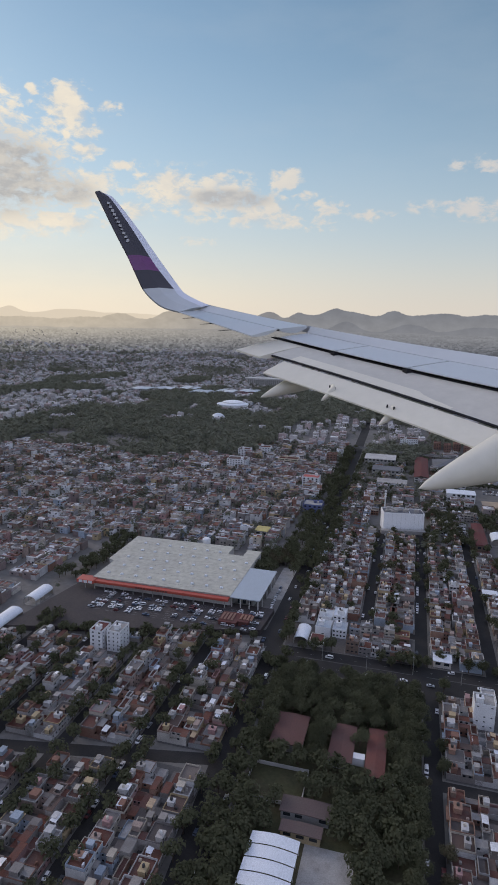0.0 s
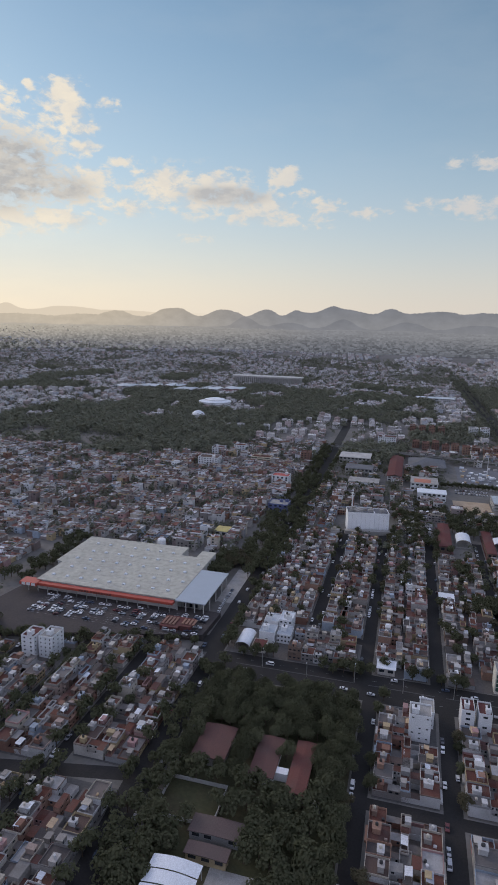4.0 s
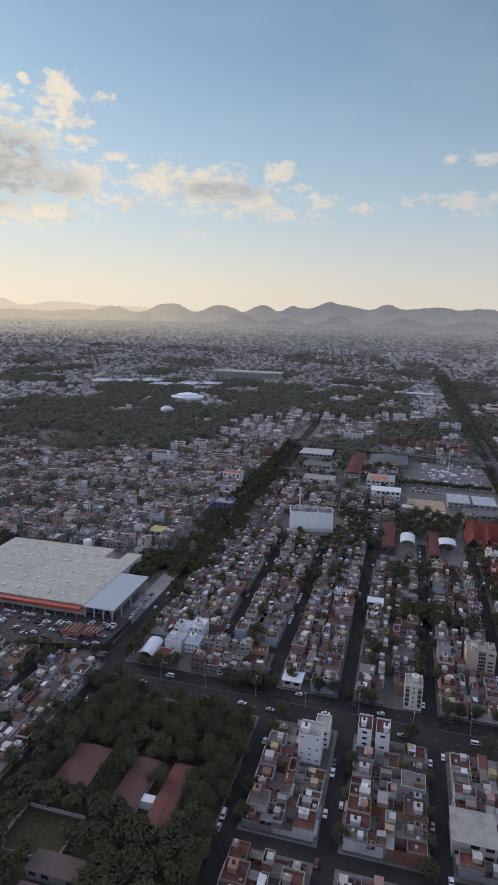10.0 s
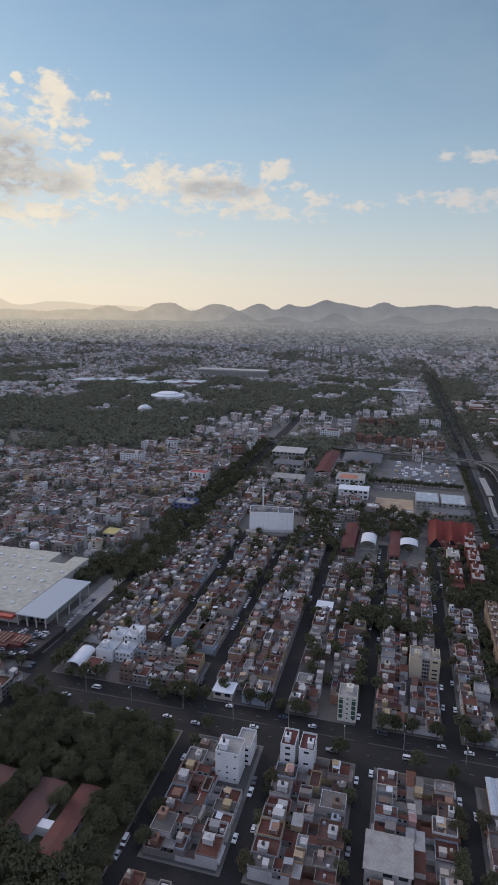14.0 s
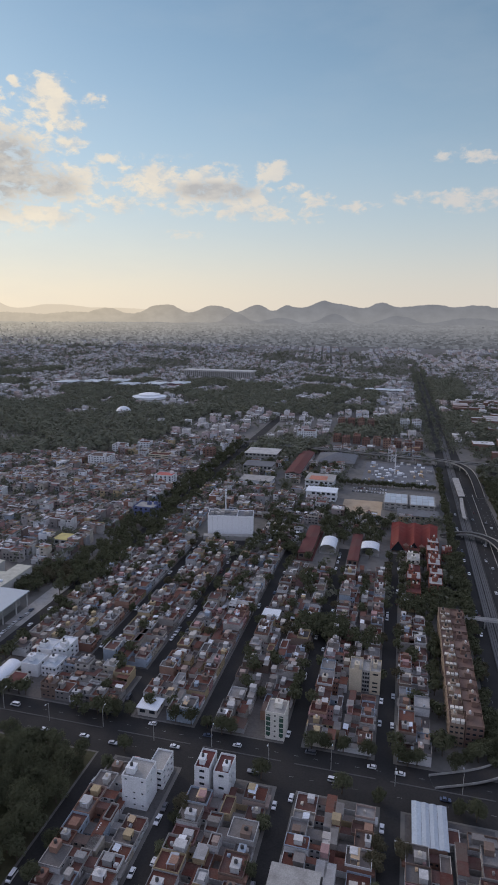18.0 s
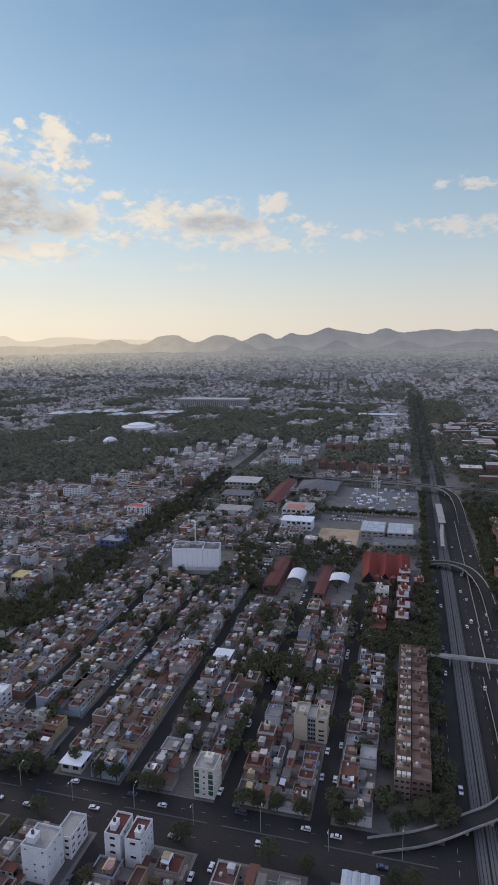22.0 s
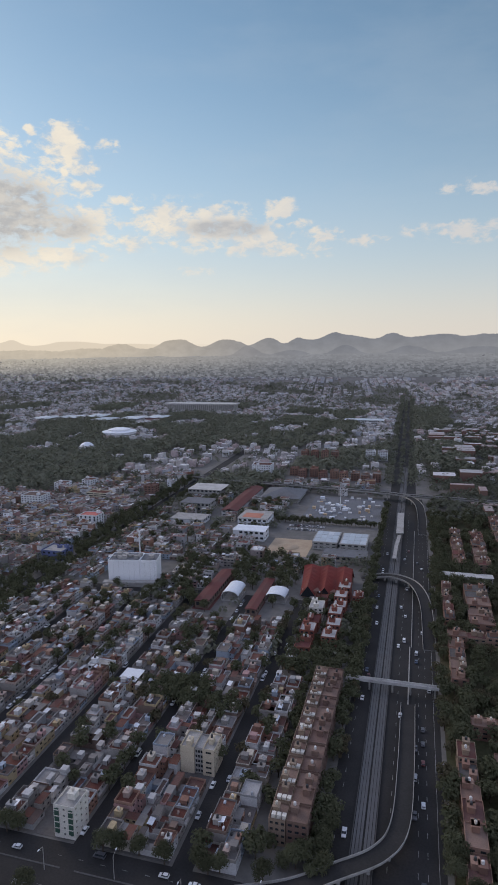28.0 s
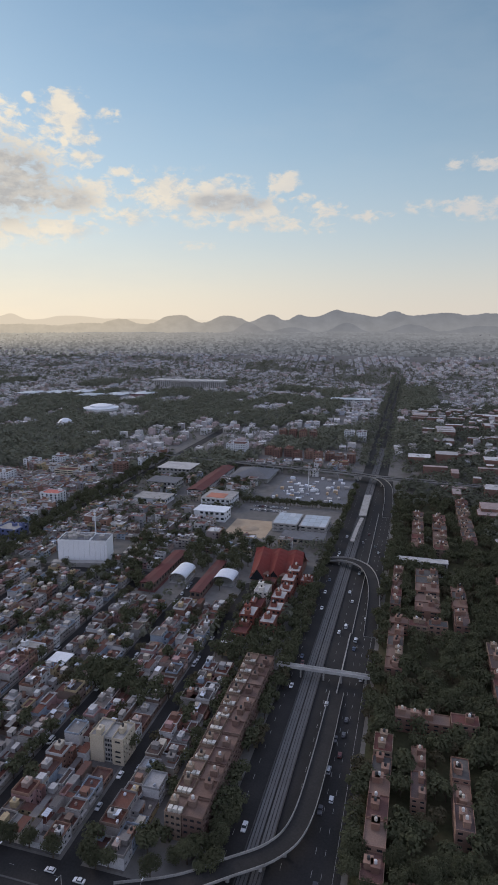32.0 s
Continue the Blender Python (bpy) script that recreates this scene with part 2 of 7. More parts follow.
# ---- materials ----
def material(name, colours, rough=0.85, metal=0.0, pick="object", spot=0.12, grain=2.0, dirt=0.35, bump=0.15, dirt_colour=(0.10, 0.09, 0.08), vary=0.25):
    """Painted or mineral surface: a colour picked per object or island, mottled at two scales."""
    m = bpy.data.materials.new(name)
    m.use_nodes = True
    n = Nodes(m.node_tree)
    where = n.node("ShaderNodeTexCoord").outputs["Object"]
    if len(colours) == 1:
        base = n.node("ShaderNodeRGB").outputs[0]
        base.default_value = (*colours[0], 1)
    else:
        if pick == "tone":
            seed = n.node("ShaderNodeAttribute", attribute_name="tone").outputs["Fac"]
        else:
            seed = n.node("ShaderNodeObjectInfo").outputs["Random"] if pick == "object" else n.node("ShaderNodeNewGeometry").outputs["Random Per Island"]
        base = n.ramp(seed, [(i / len(colours), c) for i, c in enumerate(colours)], "CONSTANT")
    coarse = n.noise(where, spot, 5.0)
    small = n.noise(where, grain, 6.0, 0.65)
    amount = n.node("ShaderNodeMapRange", inputs={0: coarse, 1: 0.45, 2: 0.75, 3: 0.0, 4: dirt}).outputs[0]
    dirty = n.mix(amount, base, (*dirt_colour, 1))
    value = n.node("ShaderNodeMapRange", inputs={0: small, 1: 0.25, 2: 0.75, 3: 1.0 - vary * 1.1, 4: 1.0 + vary * 0.9}).outputs[0]
    toned = n.node("ShaderNodeVectorMath", operation="SCALE", inputs={0: dirty, "Scale": value}).outputs[0]
    relief = n.node("ShaderNodeBump", inputs={"Strength": bump, "Distance": 0.05, "Height": small}).outputs[0]
    shader = n.node("ShaderNodeBsdfPrincipled", inputs={"Base Color": toned, "Roughness": rough, "Metallic": metal, "Specular IOR Level": 0.5 if rough < 0.6 else 0.15, "Normal": relief})
    n.node("ShaderNodeOutputMaterial", inputs={0: shader.outputs[0]})
    return m


def leaf_material(name, colours):
    m = bpy.data.materials.new(name)
    m.use_nodes = True
    n = Nodes(m.node_tree)
    tone = n.ramp(n.node("ShaderNodeNewGeometry").outputs["Random Per Island"], [(i / len(colours), c) for i, c in enumerate(colours)])
    per_tree = n.node("ShaderNodeMapRange", inputs={0: n.node("ShaderNodeObjectInfo").outputs["Random"], 3: 0.7, 4: 1.3}).outputs[0]
    toned = n.node("ShaderNodeVectorMath", operation="SCALE", inputs={0: tone, "Scale": per_tree}).outputs[0]
    front = n.node("ShaderNodeBsdfDiffuse", inputs={0: toned, 1: 0.9})
    through_leaf = n.node("ShaderNodeBsdfTranslucent", inputs={0: toned})
    shader = n.node("ShaderNodeMixShader", inputs={0: 0.25, 1: front.outputs[0], 2: through_leaf.outputs[0]})
    n.node("ShaderNodeOutputMaterial", inputs={0: shader.outputs[0]})
    return m


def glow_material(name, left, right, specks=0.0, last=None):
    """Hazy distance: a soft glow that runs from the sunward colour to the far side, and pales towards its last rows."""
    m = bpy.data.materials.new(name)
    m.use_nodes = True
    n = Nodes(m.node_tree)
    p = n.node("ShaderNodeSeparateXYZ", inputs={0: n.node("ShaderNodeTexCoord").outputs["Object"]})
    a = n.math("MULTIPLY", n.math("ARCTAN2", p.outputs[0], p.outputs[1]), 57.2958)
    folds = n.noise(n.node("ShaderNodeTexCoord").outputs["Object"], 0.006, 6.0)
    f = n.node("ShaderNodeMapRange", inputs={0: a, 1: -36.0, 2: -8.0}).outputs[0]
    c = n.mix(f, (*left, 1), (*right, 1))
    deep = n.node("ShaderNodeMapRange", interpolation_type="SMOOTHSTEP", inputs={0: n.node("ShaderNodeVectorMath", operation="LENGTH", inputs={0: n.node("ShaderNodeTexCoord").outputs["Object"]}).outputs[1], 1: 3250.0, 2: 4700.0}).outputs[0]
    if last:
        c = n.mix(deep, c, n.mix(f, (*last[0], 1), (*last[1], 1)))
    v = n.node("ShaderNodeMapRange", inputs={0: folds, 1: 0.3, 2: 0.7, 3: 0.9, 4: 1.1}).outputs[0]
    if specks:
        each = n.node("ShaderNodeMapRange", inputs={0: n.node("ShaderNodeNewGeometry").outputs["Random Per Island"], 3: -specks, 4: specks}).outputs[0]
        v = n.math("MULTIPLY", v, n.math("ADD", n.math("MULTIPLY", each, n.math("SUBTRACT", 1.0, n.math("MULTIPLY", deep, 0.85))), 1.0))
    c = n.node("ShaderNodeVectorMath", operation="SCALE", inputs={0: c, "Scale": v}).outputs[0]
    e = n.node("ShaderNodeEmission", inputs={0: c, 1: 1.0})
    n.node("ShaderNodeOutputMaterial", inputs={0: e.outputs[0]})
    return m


WALL_TONES = [(0.74, 0.73, 0.71), (0.42, 0.38, 0.34), (0.66, 0.58, 0.46), (0.32, 0.29, 0.27), (0.78, 0.77, 0.76), (0.48, 0.26, 0.17), (0.58, 0.54, 0.50), (0.36, 0.17, 0.11),
              (0.64, 0.48, 0.24), (0.44, 0.54, 0.66), (0.60, 0.33, 0.31), (0.42, 0.42, 0.42), (0.72, 0.66, 0.58), (0.30, 0.20, 0.15), (0.68, 0.67, 0.66), (0.50, 0.47, 0.43), (0.76, 0.75, 0.74), (0.55, 0.40, 0.33)]
ROOF_TONES = [(0.24, 0.22, 0.21), (0.24, 0.085, 0.055), (0.34, 0.31, 0.29), (0.19, 0.07, 0.05), (0.46, 0.44, 0.42), (0.15, 0.13, 0.125), (0.30, 0.12, 0.08), (0.30, 0.25, 0.22),
              (0.62, 0.61, 0.60), (0.21, 0.14, 0.115), (0.20, 0.065, 0.045), (0.27, 0.235, 0.22), (0.38, 0.36, 0.34), (0.26, 0.10, 0.07), (0.22, 0.095, 0.075), (0.19, 0.085, 0.07), (0.25, 0.12, 0.095)]


def muted(tones, f):
    """The paints drawn towards their own grey by the share f."""
    return [tuple(v + (sum(c) / 3 - v) * f for v in c) for c in tones]


WALL_TONES, ROOF_TONES = [tuple(v * 0.66 for v in c) for c in muted(WALL_TONES, 0.22)], [tuple(v * 0.54 for v in c) for c in muted(ROOF_TONES, 0.16)]
M_WALL = material("painted_masonry", WALL_TONES)
M_ROOF = material("waterproofed_roof", ROOF_TONES, spot=0.25, dirt=0.5)
# far walls and roofs: distance haze put into the paints, paler and flatter
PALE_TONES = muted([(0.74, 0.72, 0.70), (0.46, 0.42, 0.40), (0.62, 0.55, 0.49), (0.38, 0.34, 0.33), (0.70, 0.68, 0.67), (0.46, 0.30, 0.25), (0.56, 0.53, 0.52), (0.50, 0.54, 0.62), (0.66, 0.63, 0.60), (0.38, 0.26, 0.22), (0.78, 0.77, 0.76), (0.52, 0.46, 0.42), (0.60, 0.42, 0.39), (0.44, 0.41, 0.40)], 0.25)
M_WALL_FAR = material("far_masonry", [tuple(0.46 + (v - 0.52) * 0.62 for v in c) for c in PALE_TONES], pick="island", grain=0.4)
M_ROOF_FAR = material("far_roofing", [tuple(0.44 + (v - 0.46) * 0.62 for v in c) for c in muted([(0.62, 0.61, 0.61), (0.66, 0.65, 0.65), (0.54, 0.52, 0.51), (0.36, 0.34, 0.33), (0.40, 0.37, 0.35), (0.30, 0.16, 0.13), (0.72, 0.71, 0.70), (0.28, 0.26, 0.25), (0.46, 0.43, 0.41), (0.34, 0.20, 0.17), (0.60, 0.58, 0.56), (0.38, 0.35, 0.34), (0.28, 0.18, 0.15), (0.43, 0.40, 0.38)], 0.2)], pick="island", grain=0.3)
# haze put into emission: the farthest houses glow, paler towards the last rows
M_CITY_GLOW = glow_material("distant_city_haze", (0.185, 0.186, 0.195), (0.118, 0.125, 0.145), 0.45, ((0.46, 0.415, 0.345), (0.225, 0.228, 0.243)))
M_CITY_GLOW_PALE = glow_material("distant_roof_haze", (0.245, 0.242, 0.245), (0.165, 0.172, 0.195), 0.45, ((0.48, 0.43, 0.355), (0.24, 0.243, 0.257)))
M_WALL_MID = material("district_masonry", [tuple(v * 1.14 for v in c) for c in WALL_TONES] + [(0.78, 0.77, 0.77), (0.76, 0.77, 0.79), (0.24, 0.19, 0.18), (0.30, 0.25, 0.24), (0.24, 0.19, 0.17)], pick="island", grain=0.6)
M_ROOF_MID = material("district_roofing", [tuple(v * 1.66 for v in c) for c in muted(ROOF_TONES, 0.1)] + [(0.62, 0.62, 0.63), (0.10, 0.09, 0.09), (0.70, 0.69, 0.68), (0.09, 0.08, 0.075)], pick="island", grain=0.5)
M_WALL_ROW = material("row_masonry", WALL_TONES, pick="tone")
M_ROOF_ROW = material("row_roofing", ROOF_TONES, pick="tone", spot=0.25, dirt=0.5)
M_BRICK = material("red_brick", [(0.25, 0.145, 0.108), (0.21, 0.125, 0.098), (0.29, 0.185, 0.14)], grain=4.0)
M_BROWN = material("brown_render", [(0.19, 0.125, 0.098), (0.22, 0.15, 0.12), (0.17, 0.11, 0.09)], dirt=0.4)
M_ORANGE_BRICK = material("orange_brick", [(0.225, 0.082, 0.06), (0.20, 0.08, 0.062), (0.25, 0.105, 0.075)], grain=4.0)
M_SCHOOL_ROOF = material("worn_brown_roof", [(0.135, 0.075, 0.066), (0.115, 0.085, 0.08), (0.15, 0.065, 0.055)], spot=0.1, dirt=0.5)
M_YARD = material("oily_yard", [(0.15, 0.155, 0.165)], spot=0.05, grain=0.5, dirt=0.6)
M_PANEL = material("blue_roof_panels", [(0.40, 0.45, 0.49), (0.36, 0.40, 0.44), (0.48, 0.51, 0.54)], rough=0.45, spot=0.2, dirt=0.3, dirt_colour=(0.3, 0.32, 0.35))
M_BALLAST = material("track_ballast", [(0.135, 0.134, 0.133)], grain=3.0, dirt=0.4)
M_WHITE = material("white_render", [(0.68, 0.69, 0.70)], dirt=0.15)
M_OCHRE = material("ochre_render", [(0.27, 0.20, 0.145), (0.25, 0.185, 0.14), (0.29, 0.22, 0.16)], dirt=0.35)
M_CREAM = material("cream_render", [(0.62, 0.55, 0.42)], dirt=0.2)
M_BEIGE = material("beige_render", [(0.52, 0.45, 0.34)], dirt=0.25)
M_CONCRETE = material("concrete", [(0.34, 0.33, 0.31)], spot=0.2, dirt=0.45)
M_PALE_CONCRETE = material("pale_concrete", [(0.46, 0.45, 0.43)], spot=0.15, dirt=0.4)
M_ASPHALT = material("asphalt", [(0.030, 0.029, 0.028)], spot=0.06, grain=1.2, dirt=0.6, dirt_colour=(0.050, 0.046, 0.043))
M_PAVEMENT = material("pavement_slabs", [(0.105, 0.10, 0.097), (0.09, 0.088, 0.086), (0.12, 0.11, 0.102)], spot=0.1, grain=0.8, dirt=0.5)
M_GROUND = material("city_ground", [(0.155, 0.148, 0.138)], spot=0.012, grain=0.15, dirt=0.6, dirt_colour=(0.105, 0.100, 0.082))
M_GRASS = material("dry_grass", [(0.060, 0.062, 0.032)], spot=0.05, grain=0.6, dirt=0.6, dirt_colour=(0.10, 0.075, 0.05))
M_DIRT = material("bare_earth", [(0.42, 0.33, 0.23)], spot=0.08, dirt=0.5, dirt_colour=(0.22, 0.15, 0.10))
M_RED_COURT = material("red_court", [(0.125, 0.048, 0.044)], spot=0.08, dirt=0.4)
M_GLASS = material("window_glass", [(0.03, 0.035, 0.04)], rough=0.12, dirt=0.1, bump=0.0)
M_METAL_WHITE = material("white_sheet_metal", [(0.66, 0.69, 0.73)], rough=0.5, spot=0.08, dirt=0.25, dirt_colour=(0.45, 0.45, 0.45))
M_SHEET = material("roof_sheet", [(0.72, 0.73, 0.75), (0.60, 0.64, 0.70), (0.42, 0.40, 0.38), (0.76, 0.76, 0.76), (0.34, 0.36, 0.40), (0.50, 0.36, 0.22)], rough=0.55)
M_STORE_ROOF = material("store_roof_membrane", [(0.44, 0.43, 0.365)], spot=0.03, grain=0.25, dirt=0.35, dirt_colour=(0.31, 0.30, 0.28), bump=0.05)
M_ORANGE = material("orange_fascia", [(0.40, 0.070, 0.045)], rough=0.5, dirt=0.1)
M_PAINT_WHITE = material("road_paint", [(0.40, 0.40, 0.39)], dirt=0.8, spot=0.5)
M_TANK = material("water_tank_plastic", [(0.03, 0.03, 0.032), (0.55, 0.50, 0.42), (0.035, 0.035, 0.035), (0.62, 0.60, 0.58)], rough=0.5)
M_TILE_RED = material("red_roof_tiles", [(0.195, 0.05, 0.041)], grain=1.5, dirt=0.3)
M_BARK = material("bark", [(0.10, 0.075, 0.055)], grain=6.0)
M_LEAF = leaf_material("tree_leaves", [(0.088, 0.094, 0.056), (0.095, 0.101, 0.060), (0.105, 0.110, 0.065), (0.092, 0.098, 0.058), (0.112, 0.113, 0.068)])
# far foliage: lighter copy of tree_leaves, distance haze put into its colour
M_LEAF_FAR = leaf_material("hazed_leaves", [(0.168, 0.176, 0.130), (0.176, 0.183, 0.136), (0.186, 0.192, 0.143), (0.172, 0.178, 0.132), (0.194, 0.196, 0.148)])
M_LEAF_DRY = leaf_material("dry_leaves", [(0.092, 0.086, 0.054), (0.108, 0.096, 0.060), (0.084, 0.083, 0.051), (0.115, 0.097, 0.062)])
M_CAR = material("car_paint", [(0.72, 0.72, 0.72), (0.75, 0.75, 0.74), (0.10, 0.10, 0.11), (0.45, 0.46, 0.48), (0.70, 0.70, 0.71), (0.04, 0.04, 0.05), (0.66, 0.66, 0.67), (0.60, 0.61, 0.63), (0.12, 0.03, 0.03), (0.30, 0.31, 0.33), (0.73, 0.73, 0.74), (0.07, 0.09, 0.14)],
                 rough=0.3, metal=0.1, dirt=0.1, bump=0.0)
M_SHEET_ROW = material("row_sheet", [(0.72, 0.73, 0.75), (0.60, 0.64, 0.70), (0.42, 0.40, 0.38), (0.76, 0.76, 0.76), (0.34, 0.36, 0.40)], rough=0.55, pick="tone")
M_TANK_ROW = material("row_tank_plastic", [(0.03, 0.03, 0.032), (0.55, 0.50, 0.42), (0.62, 0.60, 0.58)], rough=0.5, pick="tone")
M_RUBBER = material("tyre_rubber", [(0.02, 0.02, 0.02)], dirt=0.1)


# ---- mesh building ----
class Geo:
    """Collects vertices and faces of one part."""

    def __init__(self):
        self.v, self.f, self.m = [], [], []

    def face(self, pts, mi=0):
        i = len(self.v)
        self.v += [tuple(p) for p in pts]
        self.f.append(tuple(range(i, i + len(pts))))
        self.m.append(mi)

    def box(self, x0, x1, y0, y1, z0, z1, mi=0, top=None, bottom=True):
        i = len(self.v)
        self.v += [(x0, y0, z0), (x1, y0, z0), (x1, y1, z0), (x0, y1, z0), (x0, y0, z1), (x1, y0, z1), (x1, y1, z1), (x0, y1, z1)]
        faces = [(0, 1, 5, 4), (1, 2, 6, 5), (2, 3, 7, 6), (3, 0, 4, 7), (4, 5, 6, 7)] + ([(3, 2, 1, 0)] if bottom else [])
        self.f += [tuple(i + k for k in q) for q in faces]
        self.m += [mi] * 4 + [mi if top is None else top] + ([mi] if bottom else [])

    def prism(self, poly, z0, z1, mi=0, top=None):
        n, i = len(poly), len(self.v)
        self.v += [(x, y, z0) for x, y in poly] + [(x, y, z1) for x, y in poly]
        for k in range(n):
            self.f.append((i + k, i + (k + 1) % n, i + n + (k + 1) % n, i + n + k))
        self.f += [tuple(range(i + n, i + 2 * n)), tuple(range(i + n - 1, i - 1, -1))]
        self.m += [mi] * n + [mi if top is None else top, mi]

    def ring(self, cx, cy, levels, sides=10, mi=0, cap=True):
        """A turned body: levels of (z, radius)."""
        i = len(self.v)
        for z, r in levels:
            self.v += [(cx + r * math.cos(2 * math.pi * k / sides), cy + r * math.sin(2 * math.pi * k / sides), z) for k in range(sides)]
        for a in range(len(levels) - 1):
            for k in range(sides):
                b = (k + 1) % sides
                self.f.append((i + a * sides + k, i + a * sides + b, i + (a + 1) * sides + b, i + (a + 1) * sides + k))
                self.m.append(mi)
        if cap:
            self.f.append(tuple(i + (len(levels) - 1) * sides + k for k in range(sides)))
            self.m.append(mi)

    def tube(self, a, b, ra, rb, sides=6, mi=0):
        a, b = Vector(a), Vector(b)
        q = (b - a).to_track_quat("Z", "Y")
        i = len(self.v)
        for p, r in ((a, ra), (b, rb)):
            for k in range(sides):
                c = 2 * math.pi * k / sides
                self.v.append(tuple(p + q @ Vector((r * math.cos(c), r * math.sin(c), 0))))
        for k in range(sides):
            n = (k + 1) % sides
            self.f.append((i + k, i + n, i + sides + n, i + sides + k))
            self.m.append(mi)

    def frame_ring(self, x0, x1, y0, y1, z0, z1, t, mi=0):
        self.box(x0, x1, y0, y0 + t, z0, z1, mi)
        self.box(x0, x1, y1 - t, y1, z0, z1, mi)
        self.box(x0, x0 + t, y0 + t, y1 - t, z0, z1, mi)
        self.box(x1 - t, x1, y0 + t, y1 - t, z0, z1, mi)

    def facade(self, a, b, z0, rows, cols, rh, depth=0.25, wall=0, glass=1, share=0.55, skip=0.0, rng=random, tall=0.5):
        """A wall from a to b (plan points, outside on the right hand of a to b) with inset windows."""
        a, b = Vector((*a, 0)), Vector((*b, 0))
        along = b - a
        out = Vector((along.y, -along.x, 0)).normalized()
        for r in range(rows):
            lo, hi = z0 + r * rh, z0 + (r + 1) * rh
            for c in range(cols):
                p0, p1 = a + along * (c / cols), a + along * ((c + 1) / cols)
                if rng.random() < skip:
                    self.face([p0 + Vector((0, 0, lo)), p1 + Vector((0, 0, lo)), p1 + Vector((0, 0, hi)), p0 + Vector((0, 0, hi))], wall)
                    continue
                m = (1 - share) / 2
                q0, q1 = p0 + (p1 - p0) * m, p0 + (p1 - p0) * (1 - m)
                s0, s1 = lo + rh * (0.9 - tall), lo + rh * 0.85
                O = [p0 + Vector((0, 0, lo)), p1 + Vector((0, 0, lo)), p1 + Vector((0, 0, hi)), p0 + Vector((0, 0, hi))]
                I = [q0 + Vector((0, 0, s0)), q1 + Vector((0, 0, s0)), q1 + Vector((0, 0, s1)), q0 + Vector((0, 0, s1))]
                D = [p - out * depth for p in I]
                for k in range(4):
                    n = (k + 1) % 4
                    self.face([O[k], O[n], I[n], I[k]], wall)
                    self.face([I[k], I[n], D[n], D[k]], wall)
                self.face(D, glass)

    def mesh(self, name, mats):
        me = bpy.data.meshes.new(name)
        me.from_pydata(self.v, [], self.f)
        for m in mats:
            me.materials.append(m)
        me.polygons.foreach_set("material_index", self.m)
        me.update()
        return me


def part(name, g, mats, parent=None, label="", at=None):
    mats = mats if isinstance(mats, (list, tuple)) else [mats]
    ob = new(name, g.mesh(name, mats))
    if parent is not None:
        ob.parent = parent
    if at is not None:
        ob.matrix_basis = at
    return tagged(ob, label)


def thing(name, label, category, at=None, group="", kind=""):
    ob = new(name)
    if at is not None:
        ob.matrix_basis = at
    return tagged(ob, label, category, group, kind)


placed = set()


def put(proto, m):
    """The first use moves the built thing, later ones copy it."""
    if proto.name not in placed:
        placed.add(proto.name)
        proto.matrix_basis = m
        return proto
    return copy_thing(proto, m)


# ---- ground ----
def lift(d):
    """Height of the valley floor at that distance: it climbs towards the hills."""
    s = max(0.0, (d - 2300.0) / 2200.0)
    return 118.0 * s ** 1.25 if s > 0 else 0.0


CX, CY = 125.0, 96.0
g = Geo()
rings = [0, 400, 800, 1200, 1700, 2300, 2500, 2700, 2900, 3100, 3400, 3700, 4000, 4300, 4600, 4720]
SIDES = 72
g.v.append((CX, CY, 0))
for r in rings[1:]:
    g.v += [(CX + r * math.sin(2 * math.pi * k / SIDES), CY + r * math.cos(2 * math.pi * k / SIDES), lift(r)) for k in range(SIDES)]
for k in range(SIDES):
    g.f.append((0, 1 + (k + 1) % SIDES, 1 + k))
    g.m.append(0)
for a in range(len(rings) - 2):
    for k in range(SIDES):
        n = (k + 1) % SIDES
        g.f.append((1 + a * SIDES + k, 1 + a * SIDES + n, 1 + (a + 1) * SIDES + n, 1 + (a + 1) * SIDES + k))
        g.m.append(0)
tagged(part("ground", g, M_GROUND), "dusty dark city ground spreading over the valley", "ground", kind="structure")


# ---- hills on the horizon ----
def ridge(name, label, dist, peaks, base, floor_el, mat, wobble, az0=-75.0, az1=45.0):
    g = Geo()
    n = 480
    for i in range(n + 1):
        az = az0 + (az1 - az0) * i / n
        el = base + sum(h * math.exp(-((az - a) / s) ** 2) for a, h, s in peaks)
        el += wobble * (noise.fractal(Vector((az * 0.55, 3.1, dist * 0.01)), 0.9, 2.1, 5))
        for e, d in ((floor_el, dist - 160.0), (floor_el + (max(el, floor_el + 0.05) - floor_el) * 0.55, dist - 60.0), (max(el, floor_el + 0.05), dist)):
            g.v.append((d * math.sin(radians(az)), d * math.cos(radians(az)), d * math.tan(radians(e))))
    for i in range(n):
        for k in (0, 1):
            a = 3 * i + k
            g.f.append((a, a + 3, a + 4, a + 1))
            g.m.append(0)
    return tagged(part(name, g, mat, at=pose(CX, CY, 194.0)), label, "hills", kind="structure")


# glowing haze-coloured band, added to close the gap below the mountains
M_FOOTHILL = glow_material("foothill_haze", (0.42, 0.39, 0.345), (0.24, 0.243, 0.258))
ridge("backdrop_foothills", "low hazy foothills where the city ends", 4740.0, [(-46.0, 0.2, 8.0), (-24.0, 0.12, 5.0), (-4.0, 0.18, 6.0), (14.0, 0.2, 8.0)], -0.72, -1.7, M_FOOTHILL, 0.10)


